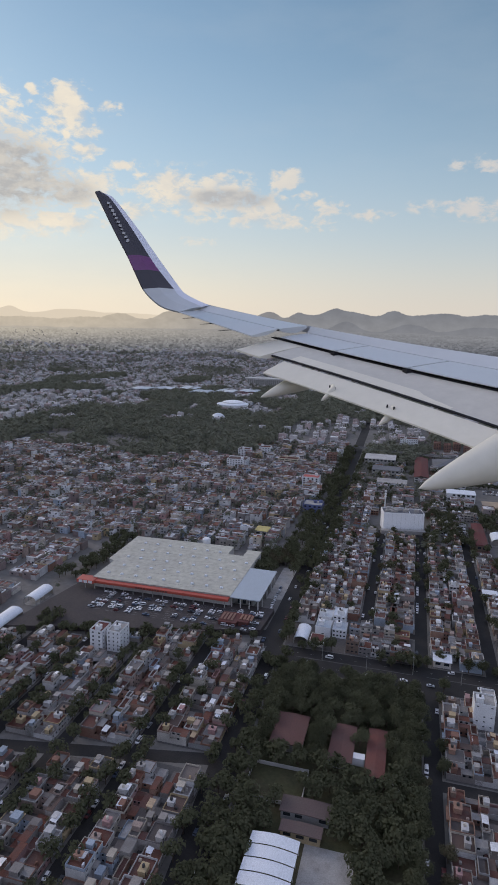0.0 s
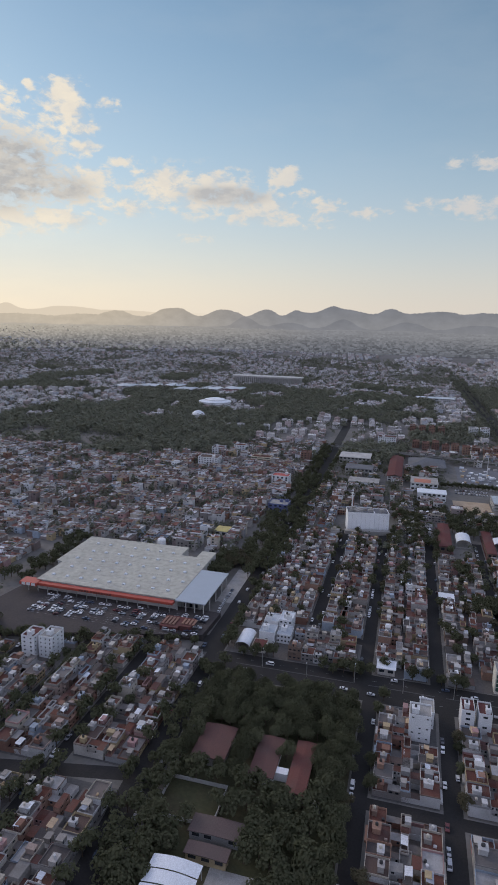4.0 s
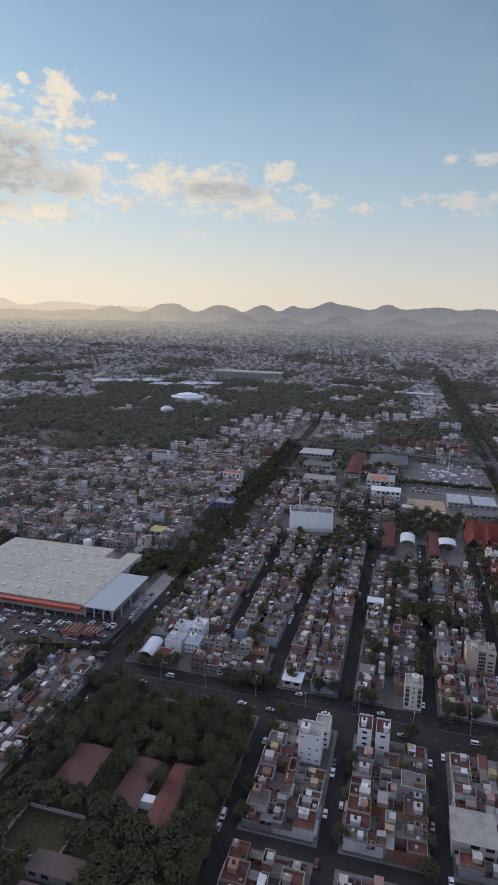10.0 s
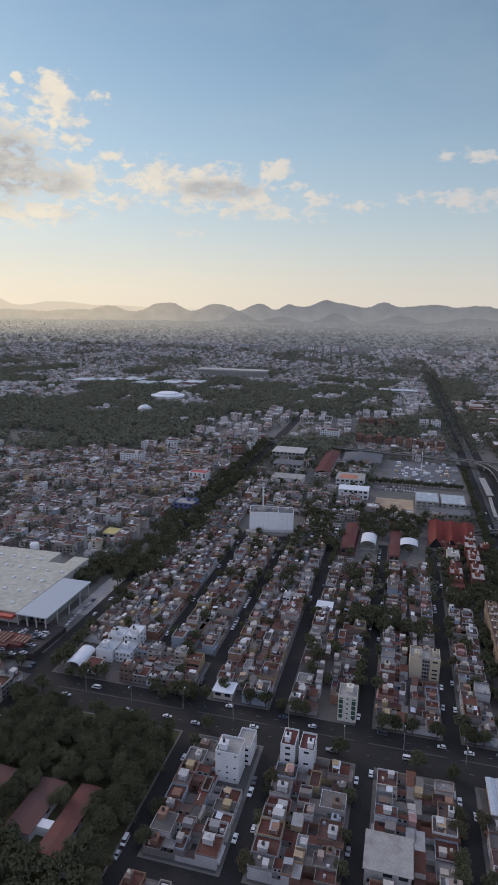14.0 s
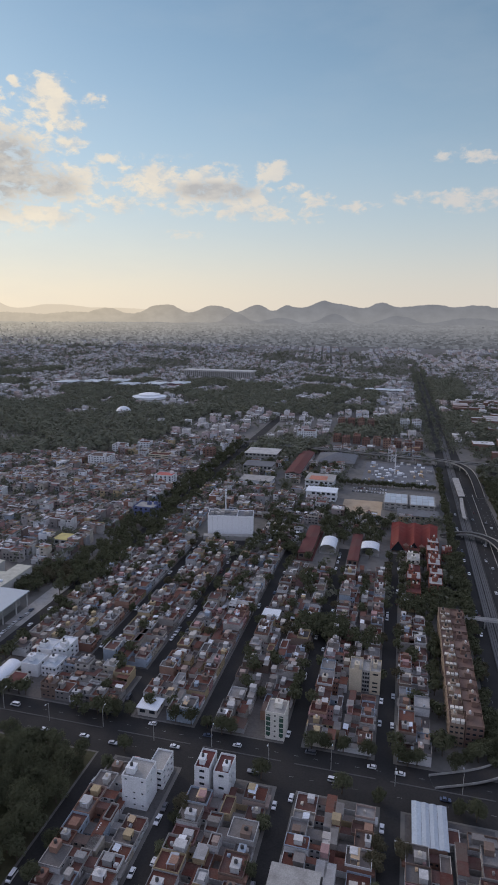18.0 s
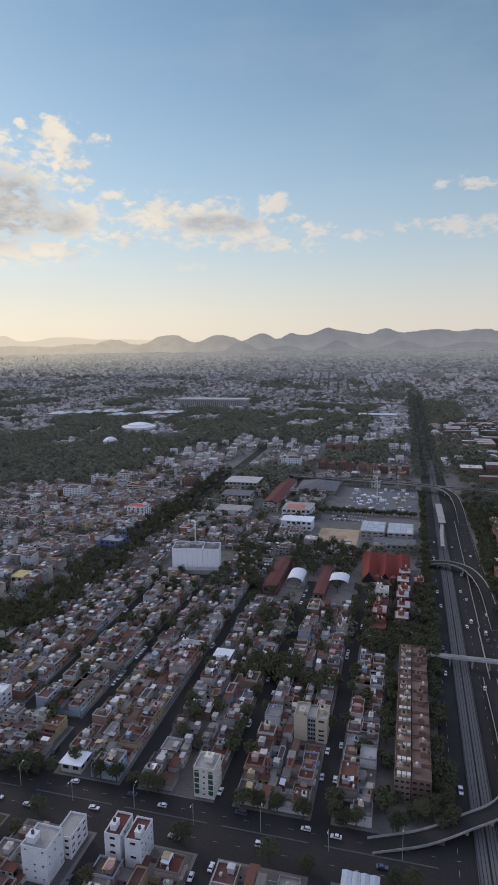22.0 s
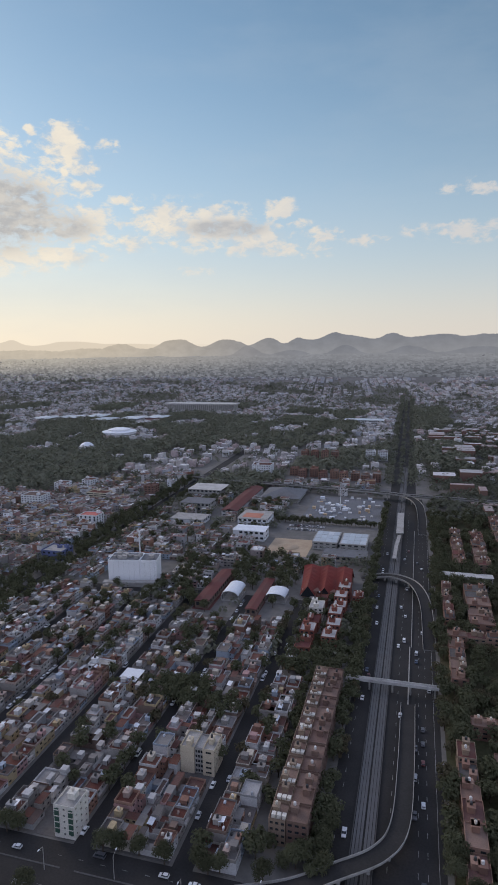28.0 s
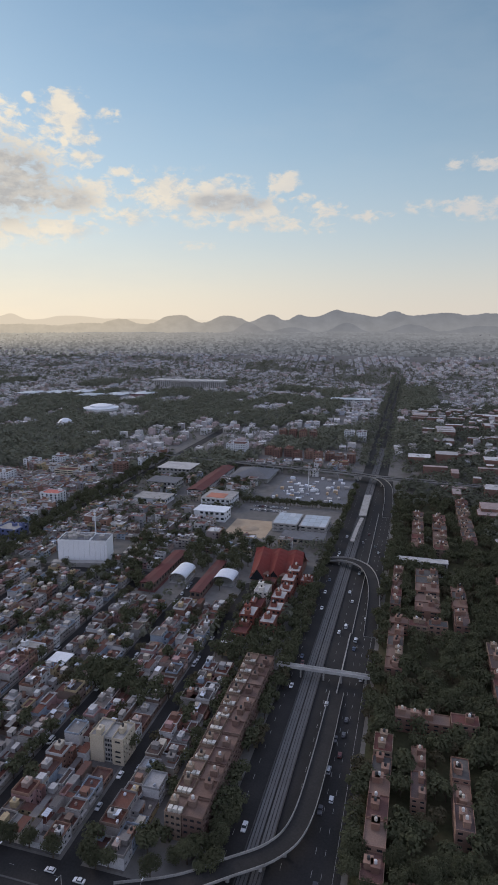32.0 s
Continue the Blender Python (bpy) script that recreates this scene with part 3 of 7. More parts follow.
# ---- roads ----
def strip(name, label, pts, width, z, mat, category="road"):
    """A road along a line of plan points."""
    g = Geo()
    for i, p in enumerate(pts):
        a, b = Vector(pts[max(i - 1, 0)]), Vector(pts[min(i + 1, len(pts) - 1)])
        d = (b - a).normalized()
        s = Vector((-d.y, d.x)) * width / 2
        g.v += [(p[0] + s.x, p[1] + s.y, z), (p[0] - s.x, p[1] - s.y, z)]
    for i in range(len(pts) - 1):
        g.f.append((2 * i + 1, 2 * i + 3, 2 * i + 2, 2 * i))
        g.m.append(0)
    return tagged(part(name, g, mat), label, category, kind="structure")


def marks(name, label, lines, z=0.05):
    """Painted lines: (x0, y0, x1, y1, width, dash, gap); dash 0 is unbroken."""
    g = Geo()
    for x0, y0, x1, y1, wd, dash, gap in lines:
        a, b = Vector((x0, y0)), Vector((x1, y1))
        d, n = (b - a).normalized(), (b - a).length
        s = Vector((-d.y, d.x)) * wd / 2
        u = 0.0
        while u < n:
            e = min(n, u + dash) if dash else n
            p, q = a + d * u, a + d * e
            g.face([(p.x - s.x, p.y - s.y, z), (q.x - s.x, q.y - s.y, z), (q.x + s.x, q.y + s.y, z), (p.x + s.x, p.y + s.y, z)])
            u = e + gap if dash else n
    return tagged(part(name, g, M_PAINT_WHITE), label, "road marking", kind="structure")


STREETS_N = [-22.0, 15.0, 56.0, 99.0, 140.0]
AVE_S, AVE_N = 327.0, 353.0
strip("road_cross_avenue", "wide dark asphalt avenue with faded lane lines", [(-92, 340), (210, 340)], AVE_N - AVE_S, 0.030, M_ASPHALT)
strip("road_west_avenue", "tree-lined dark asphalt avenue", [(-66, 120), (-73, 230), (-79, 330), (-78, 400), (-78, 560), (-81, 700), (-86, 1000), (-92, 1300)], 15.0, 0.034, M_ASPHALT)
for x in STREETS_N:
    strip("road_street", "narrow asphalt street between rows of houses", [(x, 388 if x == -22.0 else 352), (x - 1, 602)], 8.0, 0.026, M_ASPHALT)
for x in (20.0, 59.5, 101.5, 143.5):
    strip("road_street", "narrow asphalt street between rows of houses", [(x, 140), (x, 328)], 8.0, 0.026, M_ASPHALT)
for x in (-116.0, -154.0, -191.0, -229.0):
    strip("road_street", "narrow asphalt street with parked cars", [(x, 130), (x, 362 + (x + 111) * 0.3)], 8.0, 0.026, M_ASPHALT)
strip("road_street", "cross street between house blocks", [(-330, 191), (-76, 241.6)], 8.0, 0.022, M_ASPHALT)
strip("road_street", "cross street between house blocks", [(-330, 296), (-245, 322), (-111, 361), (-84, 364)], 9.0, 0.022, M_ASPHALT)
strip("road_street", "cross street between house blocks", [(18, 254), (230, 254)], 7.0, 0.022, M_ASPHALT)
strip("road_street", "cross street south of a white hall", [(-76, 592), (62, 592)], 8.0, 0.022, M_ASPHALT)
strip("road_street", "short cross street behind an avenue row", [(-27, 389), (15, 389)], 7.0, 0.024, M_ASPHALT)
LOT = 3.5
g = Geo()
g.prism([(-252, 316), (-113, 354), (-88, 361), (-86, 393), (-240, 393)], -0.2, LOT)
tagged(part("road_parking", g, material("worn_lot_asphalt", [(0.062, 0.055, 0.054)], spot=0.05, grain=0.8, dirt=0.6, dirt_colour=(0.088, 0.074, 0.066))), "worn brownish asphalt parking lot of a store", "parking lot", kind="structure")
strip("road_loading_yard", "concrete loading yard beside the store", [(-97, 446), (-85, 446)], 60.0, 0.02, M_CONCRETE)
strip("road_freeway", "broad dark freeway with several lanes", [(210, 150), (211, 480), (208, 860), (204, 940)], 46.0, 0.020, M_ASPHALT)
strip("road_freeway", "broad dark freeway running on to the hills", [(204, 938), (199, 1250), (193, 1700), (180, 2600)], 32.0, 0.024, M_ASPHALT)
marks("road_marking", "faded white lane lines on an avenue", [(-70, 334, 205, 334, 0.1, 2.0, 7), (-70, 347, 205, 347, 0.1, 2.0, 7)])
marks("road_marking", "faded white lane lines on a freeway", [(x, 150, x, 900, 0.12, 3, 7) for x in (212.5, 223.5, 227, 192)] + [(231, 150, 231, 900, 0.12, 0, 0)])

# the median kerb of the cross avenue
g = Geo()
for x0, x1 in ((-60, 10), (18, 54), (60, 96), (102, 137), (143, 185)):
    g.box(x0, x1, 341.7, 342.3, 0, 0.16)
tagged(part("kerb_median", g, M_PAVEMENT), "low concrete median along an avenue", "kerb", kind="structure")

# rail corridor in the middle of the freeway
g = Geo()
for x in (198.6, 207.4):
    g.box(x - 0.16, x + 0.16, 140, 1150, 0, 0.9)
rail = thing("rail_corridor", "pale concrete rail corridor fenced by low walls along the freeway", "railway", kind="structure")
part("barrier", g, M_PAVEMENT, rail)
g = Geo()
g.box(199.0, 202.6, 140, 1150, 0, 0.3)
g.box(203.4, 207.0, 140, 1150, 0, 0.3)
part("track_bed", g, M_BALLAST, rail)
g = Geo()
for x in (200.1, 201.5, 204.5, 205.9):
    g.box(x - 0.08, x + 0.08, 140, 1150, 0.3, 0.5)
part("rail", g, M_ASPHALT, rail)


def deck(name, label, pts, width, thick, parapet, columns=0):
    """An elevated road: points of plan and height."""
    root = thing(name, label, "overpass", kind="structure")
    rows = []
    for i, p in enumerate(pts):
        a, b = Vector(pts[max(i - 1, 0)][:2]), Vector(pts[min(i + 1, len(pts) - 1)][:2])
        d = (b - a).normalized()
        rows.append((Vector(p), Vector((-d.y, d.x, 0))))

    def sweep(profile, mat, nm):
        g = Geo()
        k = len(profile)
        for p, s in rows:
            g.v += [tuple(p + s * u + Vector((0, 0, h))) for u, h in profile]
        for i in range(len(rows) - 1):
            for j in range(k):
                n = (j + 1) % k
                g.f.append((i * k + j, i * k + n, (i + 1) * k + n, (i + 1) * k + j))
                g.m.append(0)
        g.f += [tuple(range(k - 1, -1, -1)), tuple(range((len(rows) - 1) * k, len(rows) * k))]
        g.m += [0, 0]
        return part(nm, g, mat, root)

    h = width / 2
    sweep([(-h, 0), (h, 0), (h - 0.8, -thick), (-h + 0.8, -thick)], M_CONCRETE, "deck")
    sweep([(-h + 0.3, 0.02), (-h + 0.3, 0.03), (h - 0.3, 0.03), (h - 0.3, 0.02)], M_ASPHALT, "roadway")
    for side in (-1, 1):
        u = side * (h - 0.1)
        sweep([(u - 0.1, 0), (u - 0.1, parapet), (u + 0.1, parapet), (u + 0.1, 0)], M_CONCRETE, "parapet")
    for i in range(1, len(rows) - 1):
        if columns and i % columns == 0 and rows[i][0].z > 2.5:
            p = rows[i][0]
            g = Geo()
            g.ring(p.x, p.y, [(0, 0.8), (p.z - thick - 0.9, 0.8), (p.z - thick, 1.7)], 10)
            part("column", g, M_CONCRETE, root)
    return root


def curve(pts, n):
    """A smooth line through the points."""
    P = [Vector(p) for p in pts]
    P = [P[0] * 2 - P[1]] + P + [P[-1] * 2 - P[-2]]
    res = []
    for i in range(1, len(P) - 2):
        for k in range(n):
            t = k / n
            a, b, c, d = P[i - 1], P[i], P[i + 1], P[i + 2]
            res.append(tuple(0.5 * ((2 * b) + (c - a) * t + (2 * a - 5 * b + 4 * c - d) * t * t + (3 * b - a - 3 * c + d) * t ** 3)))
    return res + [tuple(P[-2])]


deck("overpass_north", "long grey concrete overpass on round columns", curve([(-150, 1000, 4), (-89, 986, 7), (4, 962, 8), (85, 950, 8), (160, 938, 8), (203, 926, 8), (221, 895, 7), (226, 850, 4.5), (227, 790, 0.5)], 4), 9.0, 1.2, 1.0, 2)
deck("overpass_east", "concrete overpass crossing the freeway beneath the far blocks", curve([(203, 926, 8.05), (280, 918, 8), (380, 905, 8), (520, 890, 8)], 4), 9.0, 1.2, 1.0, 2)
deck("overpass_ramp", "curved concrete ramp bridging the rail corridor", curve([(178, 655, 0.4), (192, 657, 3.5), (206, 653, 5.5), (220, 639, 5.5), (228, 605, 4.0), (230, 544, 0.4)], 6), 8.0, 1.0, 1.0, 4)
deck("overpass_ramp", "curved concrete ramp rising off the avenue over the rails", curve([(160, 346, 0.08), (180, 353, 1.8), (196, 361, 5.0), (210, 372, 5.5), (216.5, 388, 5.0), (218, 425, 3.0), (218, 480, 0.4)], 6), 7.5, 1.0, 1.0, 4)

# barrier line that runs on from the ramps
g = Geo()
g.box(217.7, 218.3, 480, 545, 0, 0.8)
g.box(218.7, 219.1, 545, 800, 0, 0.8)
tagged(part("barrier", g, M_CONCRETE), "low pale concrete barrier between carriageways", "barrier", kind="structure")

# footbridge over the freeway
fb = thing("footbridge", "pale concrete footbridge across the freeway", "footbridge", kind="structure")
g = Geo()
g.box(184, 234, 489.0, 492.0, 5.2, 5.7)
part("deck", g, M_PALE_CONCRETE, fb)
for y in (489.0, 491.8):
    g = Geo()
    g.box(184, 234, y, y + 0.2, 5.7, 6.8)
    part("railing", g, M_PALE_CONCRETE, fb)
for x in (186, 197, 209.5, 219, 232):
    g = Geo()
    g.ring(x, 490.5, [(0, 0.5), (5.2, 0.5)], 8)
    part("column", g, M_CONCRETE, fb)

# station roof over the rails
st = thing("station", "long pale station canopy above the rails", "station")
g = Geo()
g.prism([(201.5, 770), (208.5, 771), (207.5, 848), (200.5, 847)], 6.0, 6.6)
part("roof", g, M_CONCRETE, st)
g = Geo()
g.prism([(200.6, 700), (204, 700), (204.6, 735), (206.4, 770), (203, 770), (201.2, 735)], 4.2, 4.7)
part("walkway_roof", g, M_CONCRETE, st)
for y in (705, 735, 765, 790, 815, 840):
    g = Geo()
    g.ring(204.2, y, [(0, 0.5), (6.0 if y > 769 else 4.2, 0.5)], 8)
    part("column", g, M_CONCRETE, st)

# ---- trees ----
def tree_proto(seed, h, r, leaf, label, blades=1500, grow=0.76):
    rng = random.Random(seed)
    root = thing("tree", label, "tree", group="street trees")
    g = Geo()
    fork = h * 0.26
    g.tube((0, 0, -0.2), (0.1, 0.1, fork), 0.28, 0.18, 7)
    lobes = []
    for k in range(9):
        a = k * 2.4 + rng.uniform(-0.3, 0.3)
        rad = r * rng.uniform(0.3, 0.68) if k else 0.0
        top = (rad * math.cos(a), rad * math.sin(a), h * (rng.uniform(0.42, 0.74) if k else 0.78))
        g.tube((0.1, 0.1, fork * rng.uniform(0.75, 1.0)), top, 0.13, 0.05, 5)
        lobes.append((Vector(top), r * rng.uniform(0.34, 0.52)))
    part("trunk", g, M_BARK, root)
    g = Geo()
    for i in range(blades):
        c, s = rng.choice(lobes)
        d = Vector((rng.gauss(0, 1), rng.gauss(0, 1), rng.gauss(0, 0.8))).normalized()
        p = c + d * s * rng.uniform(0.5, 1.08)
        n = (d + Vector((rng.uniform(-0.35, 0.35), rng.uniform(-0.35, 0.35), rng.uniform(0.2, 0.8)))).normalized()
        u = n.orthogonal().normalized()
        v = n.cross(u)
        e = rng.uniform(0.26, 0.55) * (0.6 + r * 0.09) * grow
        g.face([p + u * e, p + v * e * 0.8 + n * e * 0.25, p - u * e * 0.9, p - v * e * 0.75 + n * e * 0.2])
    part("crown", g, leaf, root)
    return root


TREES = [tree_proto(1, 9.0, 4.2, M_LEAF, "dark green leafy street tree with an uneven crown"), tree_proto(2, 11.5, 5.2, M_LEAF, "tall broad dark green tree with an uneven crown"),
         tree_proto(3, 7.0, 3.2, M_LEAF, "small dense dark green street tree"), tree_proto(4, 14.0, 5.6, M_LEAF, "high dark green tree with loose foliage"),
         tree_proto(5, 8.0, 3.8, M_LEAF_DRY, "olive-brown dry street tree"), tree_proto(6, 10.5, 4.6, M_LEAF, "round dark green tree with dense foliage")]
TREES_LIGHT = [tree_proto(k, h, r, leaf, "leafy tree among the houses", 230, 1.62) for k, h, r, leaf in
               ((1, 9.0, 4.2, M_LEAF), (2, 11.5, 5.2, M_LEAF), (3, 7.0, 3.2, M_LEAF), (4, 14.0, 5.6, M_LEAF), (5, 8.0, 3.8, M_LEAF_DRY), (6, 10.5, 4.6, M_LEAF))]
RNG = random.Random(11)
tree_spots = []
far_trees = []


def near_tree(x, y):
    """The stretch of the plan whose trees stand as things of their own."""
    return (-66 < x < 12 and 252 < y < 330) or (12 <= x < 170 and y < 358) or (x >= 170 and y < 384)


def tree(x, y, kinds=(0, 1, 2, 3, 4, 5), near=3.0):
    if any((x - a) ** 2 + (y - b) ** 2 < near * near for a, b in tree_spots[-220:]):
        return
    tree_spots.append((x, y))
    k, m = RNG.choice(kinds), pose(x, y, 0.0, 0, 0, RNG.uniform(0, 360))
    if near_tree(x, y):
        put(TREES[k], m)
    else:
        far_trees.append((TREES_LIGHT[k], m))


# ---- cars ----
def car_proto(kind, label):
    root = thing("car", label, "car", group="cars of the district")
    L, W, H = {"sedan": (4.4, 1.75, 1.42), "hatch": (3.9, 1.7, 1.5), "van": (4.9, 1.9, 1.95), "pickup": (5.1, 1.85, 1.75)}[kind]
    prof = {"sedan": [(-0.5, 0.3), (-0.5, 0.62), (-0.47, 0.68), (-0.28, 0.70), (0.20, 0.68), (0.47, 0.58), (0.5, 0.42), (0.5, 0.3)],
            "hatch": [(-0.5, 0.3), (-0.5, 0.68), (-0.46, 0.72), (0.16, 0.68), (0.46, 0.56), (0.5, 0.42), (0.5, 0.3)],
            "van": [(-0.5, 0.22), (-0.5, 0.6), (0.3, 0.6), (0.47, 0.5), (0.5, 0.36), (0.5, 0.22)],
            "pickup": [(-0.5, 0.28), (-0.5, 0.58), (0.18, 0.58), (0.47, 0.54), (0.5, 0.42), (0.5, 0.28)]}[kind]
    cab = {"sedan": (-0.36, -0.24, 0.08, 0.24), "hatch": (-0.48, -0.40, 0.06, 0.24), "van": (-0.49, -0.47, 0.22, 0.36), "pickup": (-0.12, -0.08, 0.10, 0.24)}[kind]
    g = Geo()
    n = len(prof)
    for s, k in ((-1, 1.0), (1, 1.0)):
        g.v += [(x * L, s * W / 2, z * H) for x, z in prof]
    for i in range(n):
        j = (i + 1) % n
        g.f.append((i, j, n + j, n + i)), g.m.append(0)
    g.f += [tuple(range(n)), tuple(range(2 * n - 1, n - 1, -1))]
    g.m += [0, 0]
    zb = 0.62 * H if kind != "van" else 0.58 * H
    g.box(cab[1] * L, cab[2] * L, -W * 0.40, W * 0.40, H * 0.97, H)
    part("body", g, M_CAR, root)
    g = Geo()
    i = 0
    g.v += [(cab[0] * L, s * W * 0.46, zb) for s in (-1, 1)] + [(cab[3] * L, s * W * 0.46, zb) for s in (1, -1)]
    g.v += [(cab[1] * L, s * W * 0.39, H * 0.97) for s in (-1, 1)] + [(cab[2] * L, s * W * 0.39, H * 0.97) for s in (1, -1)]
    g.f += [(0, 1, 5, 4), (1, 2, 6, 5), (2, 3, 7, 6), (3, 0, 4, 7), (4, 5, 6, 7)]
    g.m += [0] * 5
    part("cabin_glass", g, M_GLASS, root)
    for x in (-0.31, 0.31):
        for s in (-1, 1):
            g = Geo()
            g.tube((x * L, s * (W / 2 - 0.2), 0.31), (x * L, s * (W / 2 + 0.01), 0.31), 0.31, 0.31, 8)
            part("wheel", g, M_RUBBER, root)
    return root


CARS = [car_proto("sedan", "parked sedan on dark asphalt"), car_proto("hatch", "small hatchback on the street"), car_proto("van", "delivery van on asphalt"), car_proto("pickup", "pickup truck on asphalt"),
        car_proto("sedan", "sedan standing at the kerb"), car_proto("hatch", "compact car standing at the kerb")]


def car(x, y, turn, z=0.035):
    put(CARS[RNG.choice((0, 1, 4, 5, 0, 1, 2, 3))], pose(x, y, z, 0, 0, turn + RNG.uniform(-2, 2)))


# ---- houses ----
def house_proto(seed):
    """A terraced town house round a small patio, facing -y, its front in the middle of the x axis at y = 0."""
    rng = random.Random(seed)
    wd, dp, fl = rng.uniform(5.6, 9.6), rng.uniform(12.5, 15.5), rng.choice((1, 1, 1, 2, 2, 2, 2, 2, 3))
    rh = 2.4
    front = dp * rng.uniform(0.42, 0.62)
    rear = dp * rng.uniform(0.72, 0.82)
    h1 = fl * rh + 0.2
    h2 = max(1, fl - rng.choice((0, 1, 1))) * rh + 0.2
    h3 = rng.choice((1, 1, 2, 2)) * rh + 0.1
    x0, x1 = -wd / 2, wd / 2
    wing = x1 - rng.choice((0.35, 0.5, 0.6)) * wd
    g = Geo()
    cols = 2 if wd < 7 else 3
    g.facade((x0, 0), (x1, 0), 0.0, fl, cols, h1 / fl, 0.3, 0, 1, rng.uniform(0.45, 0.75), 0.12, rng, rng.uniform(0.42, 0.6))
    g.face([(x1, 0, 0), (x1, front, 0), (x1, front, h1), (x1, 0, h1)])
    g.face([(x0, front, 0), (x0, 0, 0), (x0, 0, h1), (x0, front, h1)])
    g.facade((x1, front), (x0, front), 0.0, fl, 2, h1 / fl, 0.2, 0, 1, 0.4, 0.3, rng)
    g.facade((wing, front), (wing, rear), 0.0, max(1, round(h2 / rh)), 2, h2 / max(1, round(h2 / rh)), 0.2, 0, 1, 0.5, 0.3, rng)
    g.face([(x0, rear, 0), (x0, front, 0), (x0, front, h2), (x0, rear, h2)])
    g.face([(x0, rear, 0), (x1, rear, 0), (x1, rear, h3), (x0, rear, h3)])
    g.face([(x1, rear, 0), (x1, dp, 0), (x1, dp, h3), (x1, rear, h3)])
    g.face([(x0, dp, 0), (x0, rear, 0), (x0, rear, h3), (x0, dp, h3)])
    g.facade((x1, dp), (x0, dp), 0.0, max(1, round(h3 / rh)), 2, h3 / max(1, round(h3 / rh)), 0.2, 0, 1, 0.4, 0.3, rng)
    g.box(x1 - 0.15, x1, front, rear, 0, 2.6)
    if rng.random() < 0.45 and fl > 1:
        g.box(x0 + 0.2, x0 + wd * rng.uniform(0.45, 0.95), -0.9, 0.02, rh * (fl - 1) + 0.1, rh * (fl - 1) + 1.1)
    tall = {1: "single-storey", 2: "two-storey", 3: "three-storey"}[fl]
    root = part("house", g, [M_WALL, M_GLASS])
    tagged(root, tall + rng.choice((" terraced house with a flat walled roof", " masonry town house with a flat roof terrace", " flat-roofed town house round a small patio")), "house", "terraced houses")
    g = Geo()
    g.box(x0, x1, 0, front, h1 - 0.05, h1 + 0.06)
    part("roof", g, M_ROOF, root)
    g = Geo()
    g.box(x0, wing, front + 0.002, rear - 0.002, h2 - 0.05, h2 + 0.06)
    part("wing_roof", g, M_ROOF, root)
    g = Geo()
    g.box(x0, x1, rear, dp, h3 - 0.05, h3 + 0.06)
    part("rear_roof", g, M_ROOF, root)
    ph = rng.choice((0.5, 0.9, 1.0, 1.3))
    g = Geo()
    g.frame_ring(x0, x1, 0, front, h1 + 0.06, h1 + ph, 0.18)
    part("parapet", g, M_WALL, root)
    if rng.random() < 0.5:
        g = Geo()
        g.frame_ring(x0, x1, rear + 0.01, dp, h3 + 0.06, h3 + 0.9, 0.18)
        part("rear_parapet", g, M_WALL, root)
    tz, tx, ty = h1 + 0.06, rng.uniform(x0 + 1.0, x1 - 1.0), front - 1.2
    for k in range(rng.choice((0, 1, 1, 1, 2))):
        g = Geo()
        rw, rd, rz = rng.uniform(2.2, 4.2), rng.uniform(1.8, 3.4), rng.uniform(1.9, 2.6)
        rx, ry = rng.uniform(x0 + 0.2, x1 - rw - 0.2), rng.uniform(0.3, max(0.4, front - rd - 0.2))
        base = h1 + 0.06
        if k == 1:
            ry, base = rear + 0.2, h3 + 0.06
            rd = min(rd, dp - rear - 0.4)
        g.box(rx, rx + rw, ry, ry + rd, base, base + rz)
        g.box(rx - 0.15, rx + rw + 0.15, ry - 0.15, ry + rd + 0.15, base + rz, base + rz + 0.14)
        g.box(rx + 0.4, rx + 1.1, ry - 0.03, ry, base + 0.05, base + 1.9, 1)
        part("roof_room", g, [M_WALL, M_GLASS], root)
        if k == 0:
            tz, tx, ty = base + rz + 0.14, rx + rw / 2, ry + rd / 2
    if rng.random() < 0.5:
        g = Geo()
        g.ring(tx, ty, [(tz, 0.55), (tz + 1.0, 0.58), (tz + 1.25, 0.42), (tz + 1.35, 0.2), (tz + 1.42, 0.2)], 10)
        part("water_tank", g, M_TANK, root)
    for k in range(rng.choice((0, 1, 1))):
        g = Geo()
        a, b = rng.uniform(x0 + 0.3, x1 - 1.6), rng.uniform(0.4, front - 1.4)
        lw, ld, lh = rng.uniform(0.7, 1.4), rng.uniform(0.6, 1.2), rng.uniform(0.5, 1.3)
        g.box(a, a + lw, b, b + ld, h1 + 0.06, h1 + 0.06 + lh)
        g.box(a + lw * 0.2, a + lw * 0.8, b + ld * 0.2, b + ld * 0.8, h1 + 0.06 + lh, h1 + 0.3 + lh)
        part("roof_box", g, rng.choice((M_TANK, M_WALL, M_SHEET)), root)
    if rng.random() < 0.4:
        g = Geo()
        on_rear = rng.random() < 0.5
        cx0, cy0 = rng.uniform(x0 + 0.3, x0 + wd * 0.3), (rear + 0.3 if on_rear else front * rng.uniform(0.35, 0.55))
        hb = h3 if on_rear else h1
        cw, cd, cz = wd * rng.uniform(0.4, 0.65), (dp - rear - 0.5 if on_rear else front * rng.uniform(0.28, 0.4)), hb + 2.1
        k = 8
        for i in range(k):
            a, b = cx0 + cw * i / k, cx0 + cw * (i + 1) / k
            za, zb = cz + 0.08 * (i % 2), cz + 0.08 * ((i + 1) % 2)
            g.face([(a, cy0, za), (b, cy0, zb), (b, cy0 + cd, zb + 0.35), (a, cy0 + cd, za + 0.35)])
            g.face([(a, cy0 + cd, za + 0.29), (b, cy0 + cd, zb + 0.29), (b, cy0, zb - 0.06), (a, cy0, za - 0.06)])
